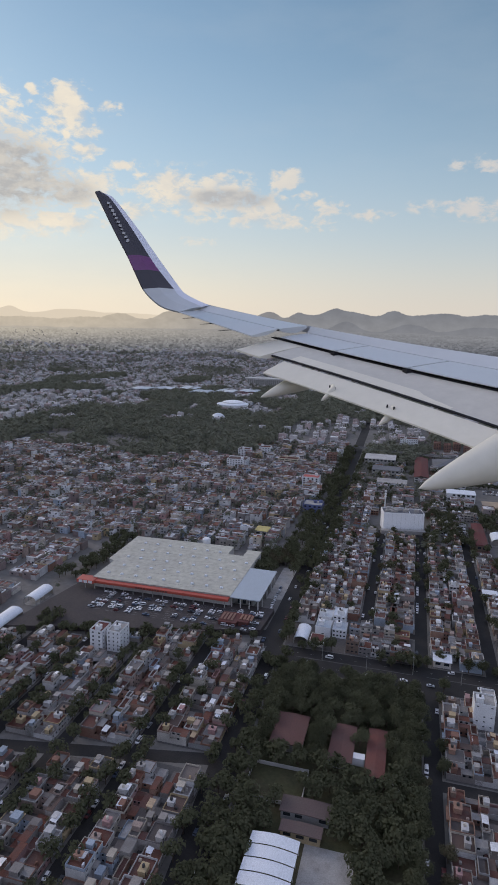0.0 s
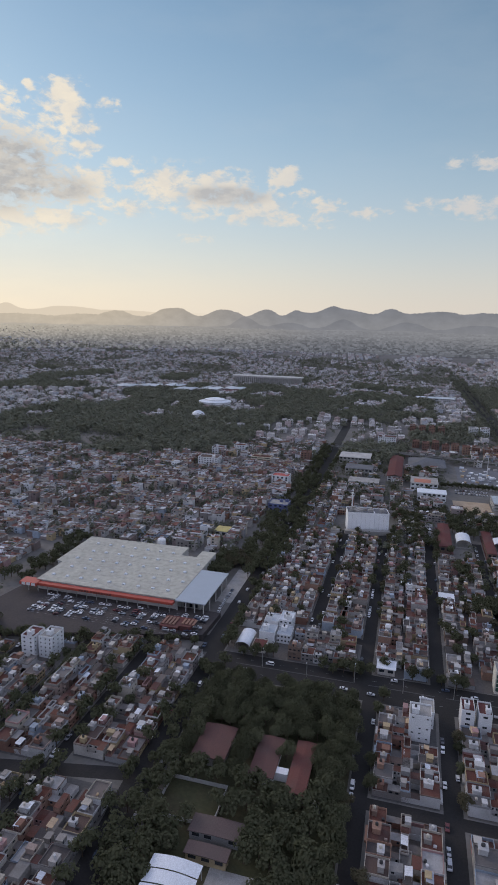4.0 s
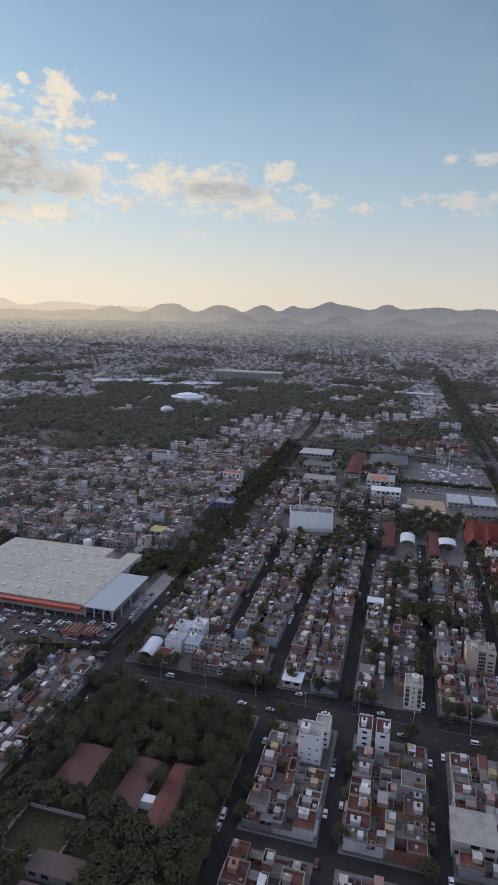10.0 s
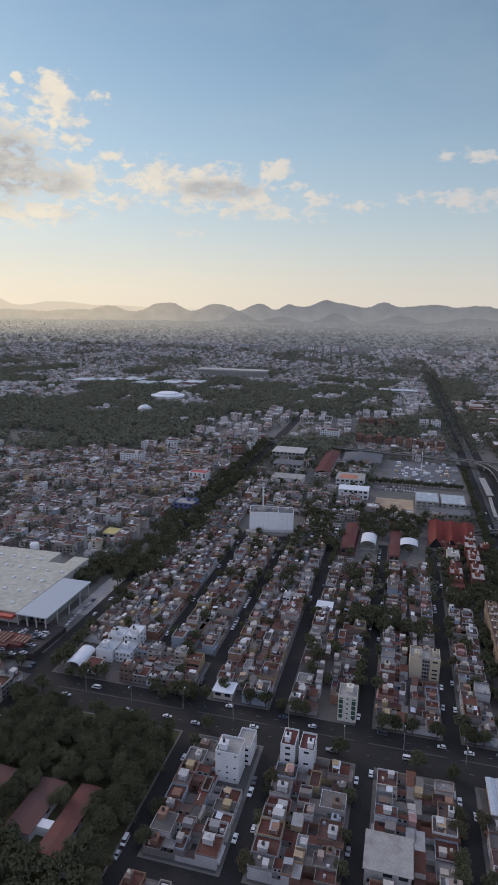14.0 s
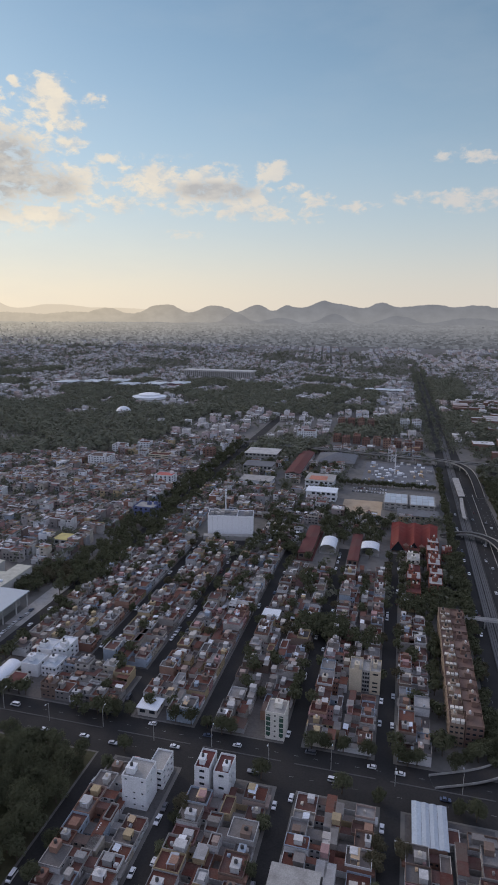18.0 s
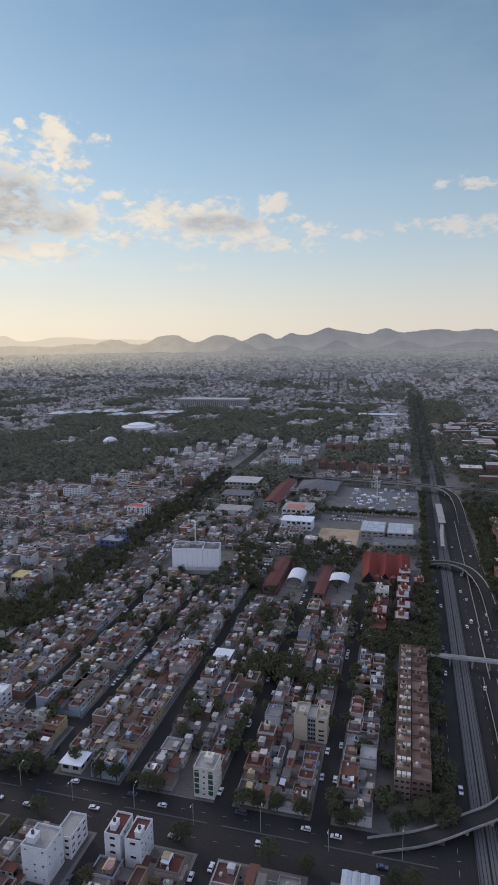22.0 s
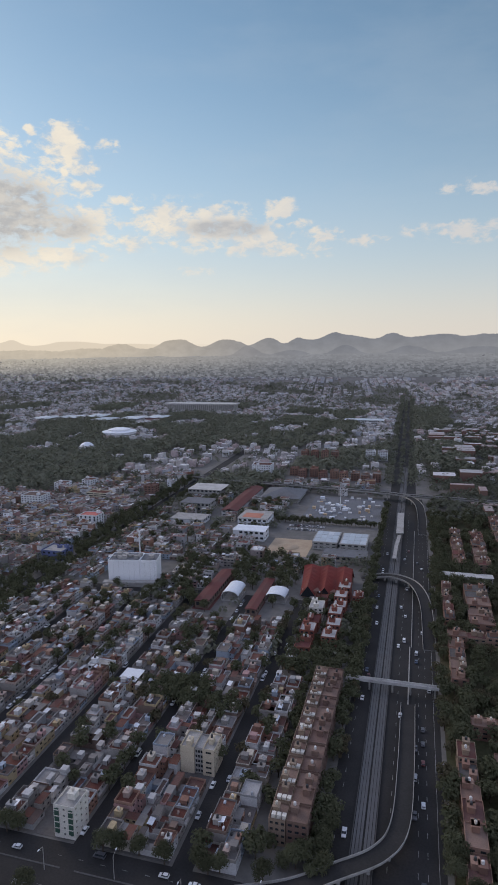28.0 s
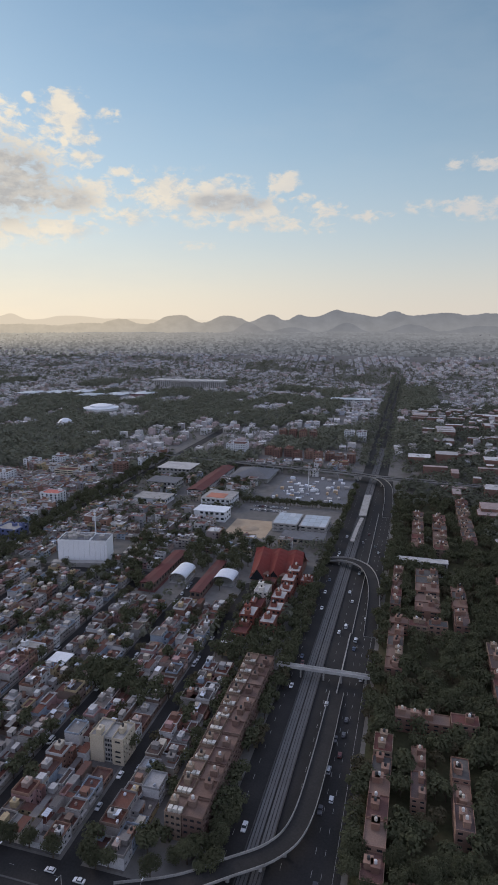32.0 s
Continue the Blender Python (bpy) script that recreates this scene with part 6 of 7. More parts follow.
def fill(name, x0, x1, y0, y1, lot, deep, street, keep, storeys, detail, degrees=0.0):
    """House rows over a district, with streets left open and details on the roofs."""
    m = Mass()
    turn = radians(degrees)
    ct, sn, mx, my = math.cos(turn), math.sin(turn), (x0 + x1) / 2, (y0 + y1) / 2
    x = x0
    col = 0
    spots = []
    while x < x1:
        y = y0
        while y < y1:
            wd = lot * nrng.uniform(0.6, 1.5)
            y += wd
            cross = (y // 95) != ((y - wd) // 95)
            if cross:
                y += street
                continue
            loose = 1.2 if detail else 10.0
            lx, ly = x + nrng.uniform(-loose, loose) - mx, y - wd / 2 - my
            cx, cy = mx + lx * ct - ly * sn, my + lx * sn + ly * ct
            if detail and not (y0 - 2 <= cy <= y1 + 2):
                continue
            d = math.hypot(cx - CX, cy - CY)
            az = math.degrees(math.atan2(cx - CX, cy - CY))
            if detail == 0 and not 3230 < d < 4712:
                continue
            if az < (-52 if detail == 0 else -66) or az > 20 or lot_taken(cx, cy) or (detail and wooded(cx, cy)):
                continue
            if nrng.random() > keep:
                spots.append((cx, cy))
                continue
            z = lift(d) - 0.3
            fl = nrng.choice(storeys)
            h = fl * 2.7 + nrng.uniform(0.2, 1.0)
            dp = deep * nrng.uniform(0.75, 1.0)
            if detail > 1:
                share, low = nrng.uniform(0.45, 0.75), max(2.7, h - nrng.choice((0.0, 1.2, 2.7)))
                side = nrng.choice((-1, 1))
                m.add(cx - side * dp * (1 - share) / 2, cy, z, dp * share, wd * 0.97, h, turn, 0, 1)
                m.add(cx + side * dp * share / 2, cy + nrng.uniform(-0.1, 0.1) * wd, z, dp * (1 - share) * 0.98, wd * nrng.uniform(0.6, 0.97), low - 0.02, turn, 0, 1)
            else:
                m.add(cx, cy, z, dp, wd * 0.97, h, turn, 0, 1)
            if detail > 0:
                for k in range(int(nrng.integers(1, 3))):
                    rw, rd = nrng.uniform(1.6, 3.6), nrng.uniform(1.6, 3.6)
                    du, dv = nrng.uniform(-0.3, 0.3) * dp, nrng.uniform(-0.3, 0.3) * wd
                    m.add(cx + du * ct - dv * sn, cy + du * sn + dv * ct, z + h, rw, rd, nrng.uniform(1.0, 2.7), turn, 0, 1)
            if detail > 1:
                t = 0.25
                for sx, sy, a, b in ((0, -wd * 0.485, dp, t), (0, wd * 0.485, dp, t), (-dp / 2, 0, t, wd * 0.97), (dp / 2, 0, t, wd * 0.97)):
                    m.add(cx + sx, cy + sy, z + h, a, b, 0.9, turn, 0, 0)
                for k in range(int(fl)):
                    for u in (-0.28, 0.05, 0.32):
                        if nrng.random() < 0.42:
                            m.add(cx + u * dp, cy - wd * 0.485, z + 0.9 + k * 2.7, 1.5, 0.12, 1.3, turn, 2, 2)
        col += 1
        x += deep if col % 2 else deep + street
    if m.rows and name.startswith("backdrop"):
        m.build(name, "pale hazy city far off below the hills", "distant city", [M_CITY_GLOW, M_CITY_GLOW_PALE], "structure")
    elif m.rows:
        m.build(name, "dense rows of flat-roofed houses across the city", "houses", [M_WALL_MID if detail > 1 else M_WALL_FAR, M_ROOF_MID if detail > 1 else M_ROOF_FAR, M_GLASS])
    return spots


tree_far = []
tree_far += fill("houses_west", -520, -266, 150, 498, 8.5, 14, 9, 0.93, (2, 2, 3, 1), 2)
tree_far += fill("houses_behind_store", -620, -100, 498, 850, 8.4, 12.5, 5.5, 0.84, (1, 2, 2, 2, 3, 3, 4), 2)
tree_far += fill("houses_middle", -300, 182, 660, 1000, 9.0, 12.5, 7, 0.72, (1, 2, 2, 2, 3, 3, 4), 2)
tree_far += fill("houses_beyond", -1100, 420, 1000, 1620, 10.5, 13.0, 9, 0.54, (1, 2, 2, 2, 3, 3, 4), 1, 5)
tree_far += fill("houses_far", -2100, 900, 1500, 2620, 10.5, 13.5, 9, 0.56, (1, 2, 2, 2, 3), 1, -13)
tree_far += fill("houses_farthest", -3000, 1900, 2380, 3260, 13.0, 16, 9, 0.62, (1, 2, 2, 3, 4), 1, 7)
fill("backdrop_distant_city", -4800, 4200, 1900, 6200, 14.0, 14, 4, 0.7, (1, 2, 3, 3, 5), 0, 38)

# flats east of the freeway
EAST = []
for (x0, x1, y0, y1) in ((240, 248, 367, 443), (248, 286, 458, 466), (256, 272, 574, 644), (280, 289, 558, 620), (240, 247, 578, 648), (241, 276, 552, 560), (241, 250, 500, 549),
                         (256, 262, 408, 440), (294, 306, 716, 846), (272, 279, 395, 435), (296, 304, 470, 540), (312, 324, 560, 640), (252, 262, 690, 790), (270, 282, 690, 790), (240, 247, 270, 355), (256, 262, 300, 370)):
    EAST.append((x0, x1, y0, y1))
    if y1 - y0 > x1 - x0:
        k = max(1, round((y1 - y0) / 13))
        for i in range(k):
            a, b = y0 + (y1 - y0) * i / k, y0 + (y1 - y0) * (i + 1) / k - 0.3
            tower("apartment_block", "orange-brown brick walk-up flats among trees", x0, x1, a, b, RNG.choice((6.4, 7.0, 7.6, 8.4)), 3, 2, 3, RNG.choice((M_BRICK, M_BRICK, M_OCHRE)), RNG.choice((M_BROWN, M_SCHOOL_ROOF, M_PAVEMENT)), rooms=2, seed=i, parapet=0.6)
    else:
        k = max(1, round((x1 - x0) / 13))
        for i in range(k):
            a, b = x0 + (x1 - x0) * i / k, x0 + (x1 - x0) * (i + 1) / k - 0.3
            tower("apartment_block", "orange-brown brick walk-up flats among trees", a, b, y0, y1, RNG.choice((6.4, 7.0, 7.6, 8.4)), 3, 3, 2, RNG.choice((M_BRICK, M_BRICK, M_OCHRE)), RNG.choice((M_BROWN, M_SCHOOL_ROOF, M_PAVEMENT)), rooms=2, seed=i, parapet=0.6)
slab("park_ground", "dark green ground between flats", 236, 345, 230, 860, M_GRASS, 0.05, "lawn")
for k in range(1500):
    x, y = RNG.uniform(236, 335), 330 + 530 * RNG.random() ** 1.3
    if not in_building(x, y, 1.2):
        tree(x, y, (0, 1, 3, 5, 4, 1), 3.4)

# trees of the streets, the avenues and the freeway
BIG = (98.0, 456.0)
for y in range(440, 800, 5):
    for x in (-84.5, -78, -70.5, -66):
        if RNG.random() < (0.55 if 470 < y < 590 else 0.3):
            tree(x + RNG.uniform(-1.5, 1.5), y + RNG.uniform(-2, 2), (0, 1, 5, 3), 3.5)
for k in range(30):
    tree(RNG.uniform(-114, -86), RNG.uniform(476, 503), (4,), 3.2)
for k in range(60):
    tree(BIG[0] + RNG.uniform(-13, 13), BIG[1] + RNG.uniform(-10, 10), (1, 3, 5), 3.4)
for x, y, kinds in ((63, 415, (1, 5)), (66, 409, (5, 1)), (80, 516, (1, 5)), (76, 522, (1, 3)), (83, 524, (5, 1)), (-6, 428, (1, 5)), (32, 508, (1, 5)), (30, 500, (5, 0)), (35, 517, (1, 5))):
    tree(x, y, kinds, 2)
for y in range(360, 1000, 5):
    for x in (-100, -94, -88):
        if y > 478 and RNG.random() < (0.75 if y < 575 else 0.4 if y < 800 else 0.3) and not (628 < y < 662 and x < -86):
            tree(x + RNG.uniform(-2.5, 2.5), y + RNG.uniform(-2, 2), (0, 1, 5, 3), 4)
    if RNG.random() < 0.5:
        tree(-70.5 + RNG.uniform(-1, 1), y, (0, 2, 5), 4)
for x in STREETS_N:
    for y in range(396 if x == -22.0 else 362, 590, 7):
        for s in (-4.6, 4.6):
            if RNG.random() < (0.22 if y > 380 else 0.12):
                tree(x + s, y, (0, 2, 4, 5), 4)
for x in (20, 59.5, 101.5, 143.5):
    for y in range(185, 326, 7):
        for s in (-4.6, 4.6):
            if RNG.random() < 0.3 and not in_building(x + s, y, 2.5):
                tree(x + s, y, (0, 2, 4), 4)
for x in (-116, -154, -191, -229):
    for y in range(135, 340, 7):
        for s in (-4.8, 4.8):
            if RNG.random() < 0.55:
                tree(x + s, y, (0, 2, 5, 1), 4)
for y in range(360, 900, 6):
    if RNG.random() < 0.85:
        tree(186.0 + RNG.uniform(-1.5, 1.5), y, (0, 1, 5, 2), 4)
    if RNG.random() < 0.8 and y < 640:
        tree(189.6 + RNG.uniform(-1.2, 1.2), y + 3, (0, 2, 5, 4), 3.5)
    if RNG.random() < 0.55:
        tree(235 + RNG.uniform(-1.5, 1.5), y, (0, 1, 4, 5), 4)
for k in range(16):
    tree(RNG.uniform(-72, -67), RNG.uniform(354, 402), (0, 2, 5), 3.5)
for k in range(60):
    tree(RNG.uniform(-264, -244), RNG.uniform(400, 500), (0, 1, 5, 2), 4)
    tree(RNG.uniform(-119, -103), RNG.uniform(455, 500), (0, 1, 5, 2), 4)
for x in (-50, -44, -40, 1, 7.5, 11):
    tree(x, 354.8, (0, 2, 5), 3)
for k in range(26):
    tree(RNG.uniform(162, 166), RNG.uniform(366, 500), (0, 2, 5), 4)
for k in range(150):
    x, y = RNG.uniform(144, 189), RNG.uniform(492, 602)
    if not in_building(x, y, 1.0):
        tree(x, y, (0, 1, 5, 2), 3.6)
for k in range(14):
    tree(RNG.uniform(162, 183), RNG.uniform(362, 371), (0, 2, 5), 3.5)
for k in range(30):
    x, y = RNG.uniform(-38, 24), RNG.uniform(586, 650)
    if not (-36 < x < 20 and 594 < y < 646):
        tree(x, y, (0, 2, 5), 3)
for x in range(18, 185, 8):
    if RNG.random() < 0.35 and not in_building(x, 355, 2):
        tree(x, 354.5, (0, 2, 5), 4)
for k in range(260):
    x, y = RNG.uniform(18, 136), RNG.uniform(560, 700)
    if not in_building(x, y, 2.0) and not (76 < x < 132 and y < 592):
        tree(x, y, (1, 5, 0, 3), 5)
for k in range(8):
    tree(RNG.uniform(108, 136), RNG.uniform(440, 452), (1, 5), 4)
for k in range(140):
    x, y = RNG.uniform(-70, 70), RNG.uniform(690, 960)
    if not in_building(x, y, 3.0):
        tree(x, y, (1, 5, 0), 5)

for k in range(90):
    x, y = RNG.uniform(-66, 186), RNG.uniform(362, 596)
    c = RNG.choice((-49, -3.5, 35.5, 77.5, 119.5))
    if not in_building(c, y, 2.0):
        tree(c + RNG.uniform(-2.0, 2.0), y, (0, 2, 4, 5), 5)

# lamp posts along the avenue and the freeway
def lamp_proto():
    root = thing("street_lamp", "tall grey steel street lamp with one arm", "street lamp", group="street lamps")
    g = Geo()
    g.tube((0, 0, 0), (0, 0, 9.5), 0.16, 0.10, 6)
    part("pole", g, M_CONCRETE, root)
    g = Geo()
    g.tube((0, 0, 9.4), (2.2, 0, 10.2), 0.08, 0.06, 5)
    part("arm", g, M_CONCRETE, root)
    g = Geo()
    g.prism([(2.0, -0.18), (3.0, -0.14), (3.0, 0.14), (2.0, 0.18)], 10.12, 10.3)
    part("lamp_head", g, M_METAL_WHITE, root)
    return root


LAMP = lamp_proto()
for k in range(9):
    put(LAMP, pose(-44 + k * 27.0, 339.9 if k % 2 else 342.6, 0.03, 0, 0, 90 if k % 2 == 0 else -90))
for x, y in ((-3, 348), (3, 350.5), (9, 348.5), (13, 351), (-9, 351), (-58, 351), (-51, 352), (66, 352), (70, 353.5), (108, 352.5), (133, 353), (150, 353), (90, 329.5), (27, 330), (124, 330), (139, 329), (170, 331), (176, 329)):
    tree(x, y, (0, 2, 5), 3)

# parked and driving cars
for x in STREETS_N + [20.0, 59.5, 101.5, 143.5]:
    south = x in (20.0, 59.5, 101.5, 143.5)
    for y in range(190 if south else (396 if x == -22.0 else 360), 325 if south else 590, 6):
        for s in (-2.9, 2.9):
            if RNG.random() < 0.15:
                car(x + s, y + RNG.uniform(-0.5, 0.5), 90 if s > 0 else -90)
for x in (-116.0, -154.0, -191.0):
    for y in range(140, 338, 6):
        for s in (-2.9, 2.9):
            if RNG.random() < 0.15:
                car(x + s, y, 90 if s > 0 else -90)
for x, y in ((-40, 346), (5, 334), (32, 350), (48, 338), (75, 346), (120, 336), (135, 348), (165, 337), (-15, 333), (86, 332), (20, 333), (147, 347), (-52, 336), (60, 349), (108, 350)):
    car(x, y, 0 if y < 341 else 180)
for k in range(46):
    lane = RNG.choice((194.0, 195.5, 211.0, 214.3, 222.0, 225.5, 229.0))
    car(lane, 262 + k * 10.5 + RNG.uniform(-4, 4), 90 if lane > 203 else -90)
for k in range(34):
    y = 165 + k * 17 + RNG.uniform(-4, 4)
    xc = np.interp(y, [120, 230, 330, 400, 560, 700, 1000], [-66, -73, -79, -78, -78, -81, -86])
    car(xc + RNG.choice((-5.5, -2.0, 2.0, 5.5)), y, 90)


far_rows.build("house_rows", "rows of painted terraced houses with flat walled roofs", "houses")
joined_trees = Joined({})
for proto, m in far_trees:
    joined_trees.add(proto, m, RNG)
for t in TREES_LIGHT:
    for o in (*t.children, t):
        bpy.data.objects.remove(o)
joined_trees.build("avenue_trees", "rows of dark green trees along avenues and yards", "trees")


# woods and far trees, too many to count
def clumps(name, label, spots, size, blades, leaf, seed):
    r = np.random.default_rng(seed)
    n = len(spots)
    P = np.array(spots, float)
    z = np.array([lift(math.hypot(x - CX, y - CY)) for x, y in spots])
    rad = r.uniform(size[0], size[1], n)
    ht = rad * r.uniform(1.5, 2.1, n)
    d = r.normal(size=(n, blades, 3))
    d /= np.linalg.norm(d, axis=2, keepdims=True)
    d[:, :, 2] = np.abs(d[:, :, 2]) * 1.2 - 0.25
    lob = 1 + 0.35 * np.sin(3 * np.arctan2(d[:, :, 1], d[:, :, 0]) + r.uniform(0, 6, (n, 1)))
    c = d * (rad[:, None] * lob * r.uniform(0.75, 1.1, (n, blades)))[:, :, None]
    c[:, :, 0] += P[:, 0:1]
    c[:, :, 1] += P[:, 1:2]
    c[:, :, 2] += (z + ht * 0.55)[:, None]
    nrm = d * 0.8 + r.normal(scale=0.2, size=d.shape) + np.array([0, 0, 0.7])
    nrm /= np.linalg.norm(nrm, axis=2, keepdims=True)
    u = np.cross(nrm, r.normal(size=d.shape))
    u /= np.linalg.norm(u, axis=2, keepdims=True)
    v = np.cross(nrm, u)
    e = (rad[:, None] * r.uniform(0.27, 0.46, (n, blades)))[:, :, None]
    V = np.stack([c + u * e, c + v * e * 0.8 + nrm * e * 0.3, c - u * e, c - v * e * 0.8 + nrm * e * 0.3], axis=2).reshape(-1, 3)
    F = np.arange(len(V)).reshape(-1, 4)
    me = bpy.data.meshes.new(name)
    me.from_pydata(V.tolist(), [], F.tolist())
    me.materials.append(leaf)
    me.update()
    return tagged(new(name, me), label, "trees", kind="stuff")


wood = []
for i in range(30000):
    x, y = nrng.uniform(-1500, 300), nrng.uniform(820, 2100)
    if wooded(x, y) and not lot_taken(x, y, 3.0):
        wood.append((x, y))
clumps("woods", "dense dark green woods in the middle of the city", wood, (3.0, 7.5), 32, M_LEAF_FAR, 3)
extra = []
for i in range(14000):
    x, y = nrng.uniform(-1700, 560), nrng.uniform(350, 3000)
    az = math.degrees(math.atan2(x - CX, y - CY))
    if -66 < az < 24 and (y > 500 or x < -242) and not lot_taken(x, y, 1.0) and (noise.noise(Vector((x * 0.008, y * 0.008, 1.0))) > 0.0 or nrng.random() < 0.3):
        extra.append((x, y))
for i in range(2600):
    x, y = nrng.uniform(-560, 180), nrng.uniform(500, 1000)
    if not lot_taken(x, y, 1.0) and (x < -112 or y > 660):
        extra.append((x, y))
for y in range(1010, 2560, 7):
    mid = 199 - (y - 940) * 0.012
    for side in (-19.0, -13.0, 0.0, 14.0, 20.0):
        if nrng.random() < (0.75 if side else 0.55):
            extra.append((mid + side + nrng.uniform(-2.0, 2.0), y + nrng.uniform(-3.0, 3.0)))
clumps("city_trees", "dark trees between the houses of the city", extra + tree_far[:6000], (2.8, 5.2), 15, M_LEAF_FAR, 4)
fog = []
for i in range(9000):
    x, y = nrng.uniform(-3000, 1200), nrng.uniform(2000, 3000)
    az = math.degrees(math.atan2(x - CX, y - CY))
    if -48 < az < 22 and (wooded(x, y) or nrng.random() < 0.35):
        fog.append((x, y))
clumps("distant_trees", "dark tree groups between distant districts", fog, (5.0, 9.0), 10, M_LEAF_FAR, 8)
east = []
for i in range(7000):
    x, y = nrng.uniform(238, 620), nrng.uniform(330, 1700)
    if x > 320 or y > 840:
        if not lot_taken(x, y, 2.0) and noise.noise(Vector((x * 0.012, y * 0.012, 4.0))) > -0.25:
            east.append((x, y))
clumps("eastern_trees", "dark trees between the eastern flats", east, (3.5, 6.0), 24, M_LEAF_FAR, 6)
m = Mass()
for i in range(260):
    x, y = nrng.uniform(250, 620), nrng.uniform(330, 1600)
    if (x > 326 or y > 850) and not lot_taken(x, y, 8.0):
        m.add(x, y, -0.2, nrng.choice((9.0, 30.0)), nrng.choice((9.0, 24.0)), nrng.uniform(7, 14), 0.0, 0, 1)
m.build("eastern_flats", "orange-brown brick flats among trees", "flats", [M_BRICK, M_ROOF_FAR])

# ---- the airliner's wing, where it is as the flight begins (x ahead, y out to the tip, z up from the eye) ----
M_WING_TOP = material("grey_wing_paint", [(0.53, 0.55, 0.545)], rough=0.3, spot=0.25, grain=3.0, dirt=0.10, bump=0.0, dirt_colour=(0.47, 0.49, 0.49), vary=0.03)
M_FLAP = material("cream_flap_paint", [(0.69, 0.65, 0.53)], rough=0.45, spot=0.5, grain=4.0, dirt=0.22, bump=0.0, dirt_colour=(0.54, 0.50, 0.44), vary=0.06)
M_FLAP_GREY = material("grey_flap_paint", [(0.53, 0.505, 0.435)], rough=0.5, spot=0.6, grain=5.0, dirt=0.3, bump=0.0, dirt_colour=(0.36, 0.34, 0.32), vary=0.08)
M_BARE = material("bare_leading_edge", [(0.66, 0.68, 0.72)], rough=0.3, metal=0.5, dirt=0.08, bump=0.0, vary=0.03)
M_NAVY = material("dark_winglet_paint", [(0.040, 0.037, 0.048)], rough=0.3, dirt=0.1, bump=0.0, vary=0.05)
M_PURPLE = material("purple_winglet_band", [(0.17, 0.050, 0.17)], rough=0.3, dirt=0.1, bump=0.0, vary=0.05)
M_LETTER = material("pale_winglet_marks", [(0.50, 0.50, 0.50)], rough=0.4, dirt=0.0, bump=0.0, vary=0.02)
M_SLOT = material("dark_gap", [(0.02, 0.02, 0.022)], dirt=0.1)
wing = thing("aircraft_wing", "pale airliner wing with lowered flaps and an upturned dark winglet", "aircraft wing", pose(0, 0, 202.5, 0, 0, 38.4))


def line(u, sweep, *z):
    """An edge along the span: swept straight in plan, bowed in height."""
    return lambda s: (u + (15.4 - s) * sweep, z[0] * s * s + z[1] * s + z[2])


lead = line(5.0, 0.51, 0.0065, -0.0084, -0.8836)
spoiler_front = line(5.25, 0.40, 0.0051, 0.0265, -1.255)
spoiler_edge = line(4.83, 0.32, 0.0046, 0.0433, -1.4801)
flap_fold = line(4.2, 0.29, -0.0042, 0.2349, -2.7638)
flap_edge = line(3.7, 0.29, -0.0062, 0.2684, -3.1516)
outer_flap_edge = line(3.95, 0.29, 0.0, 0.150, -2.3906)
aileron_front = line(4.83, 0.32, 0.0, 0.1465, -1.8916)
aileron_edge = line(4.28, 0.29, 0.0, 0.1836, -2.4981)


def panel(name, a, b, s0, s1, mat, thick=0.06, bulge=0.0, n=10, label="", span=5):
    """A skin between two edge lines along the span, with thickness and a curved section."""
    g = Geo()
    for i in range(n + 1):
        s = s0 + (s1 - s0) * i / n
        (u0, z0), (u1, z1) = a(s), b(s)
        for k in range(span + 1):
            t = k / span
            z = z0 + (z1 - z0) * t + bulge * math.sin(math.pi * t) * (abs(u1 - u0) / 3)
            g.v.append((u0 + (u1 - u0) * t, s, z))
        for k in range(span, -1, -1):
            t = k / span
            z = z0 + (z1 - z0) * t + bulge * math.sin(math.pi * t) * (abs(u1 - u0) / 3) - thick * (0.35 + math.sin(math.pi * t))
            g.v.append((u0 + (u1 - u0) * t, s, z))
    m = 2 * (span + 1)
    for i in range(n):
        for k in range(m):
            j = (k + 1) % m
            g.f.append((i * m + k, i * m + j, (i + 1) * m + j, (i + 1) * m + k))
            g.m.append(0)
    g.f += [tuple(range(m)), tuple(range(n * m + m - 1, n * m - 1, -1))]
    g.m += [0, 0]
    return part(name, g, mat, wing, label)


def between(a, b, t):
    return lambda s: tuple(p + (q - p) * t for p, q in zip(a(s), b(s)))


def shifted(f, du, dz):
    return lambda s: (f(s)[0] + du, f(s)[1] + dz)


S_IN, S_FLAP, S_TIP = 5.9, 12.15, 15.06
# the whole box of the wing, leading edge to the spoilers and ailerons
panel("leading_edge", shifted(lead, 0.05, -0.07), between(lead, spoiler_front, 0.12), S_IN, S_TIP, M_BARE, 0.10, 0.05, 24)
panel("upper_skin", between(lead, spoiler_front, 0.125), spoiler_front, S_IN, S_FLAP, M_WING_TOP, 0.16, 0.03, 20)
panel("upper_skin", between(lead, aileron_front, 0.13), aileron_front, S_FLAP + 0.002, S_TIP, M_WING_TOP, 0.10, 0.03, 16)
for a, b in ((S_IN, 7.32), (7.36, 8.93), (8.97, 10.58), (10.62, 12.1)):
    panel("spoiler", shifted(spoiler_front, -0.03, -0.005), spoiler_edge, a, b, M_WING_TOP, 0.05, 0.02)
panel("aileron", shifted(aileron_front, -0.03, -0.004), aileron_edge, S_FLAP + 0.03, 14.97, M_WING_TOP, 0.06, 0.03)
panel("seam", shifted(aileron_front, 0.0, -0.015), shifted(aileron_front, -0.04, -0.02), S_FLAP, S_TIP, M_SLOT, 0.02)
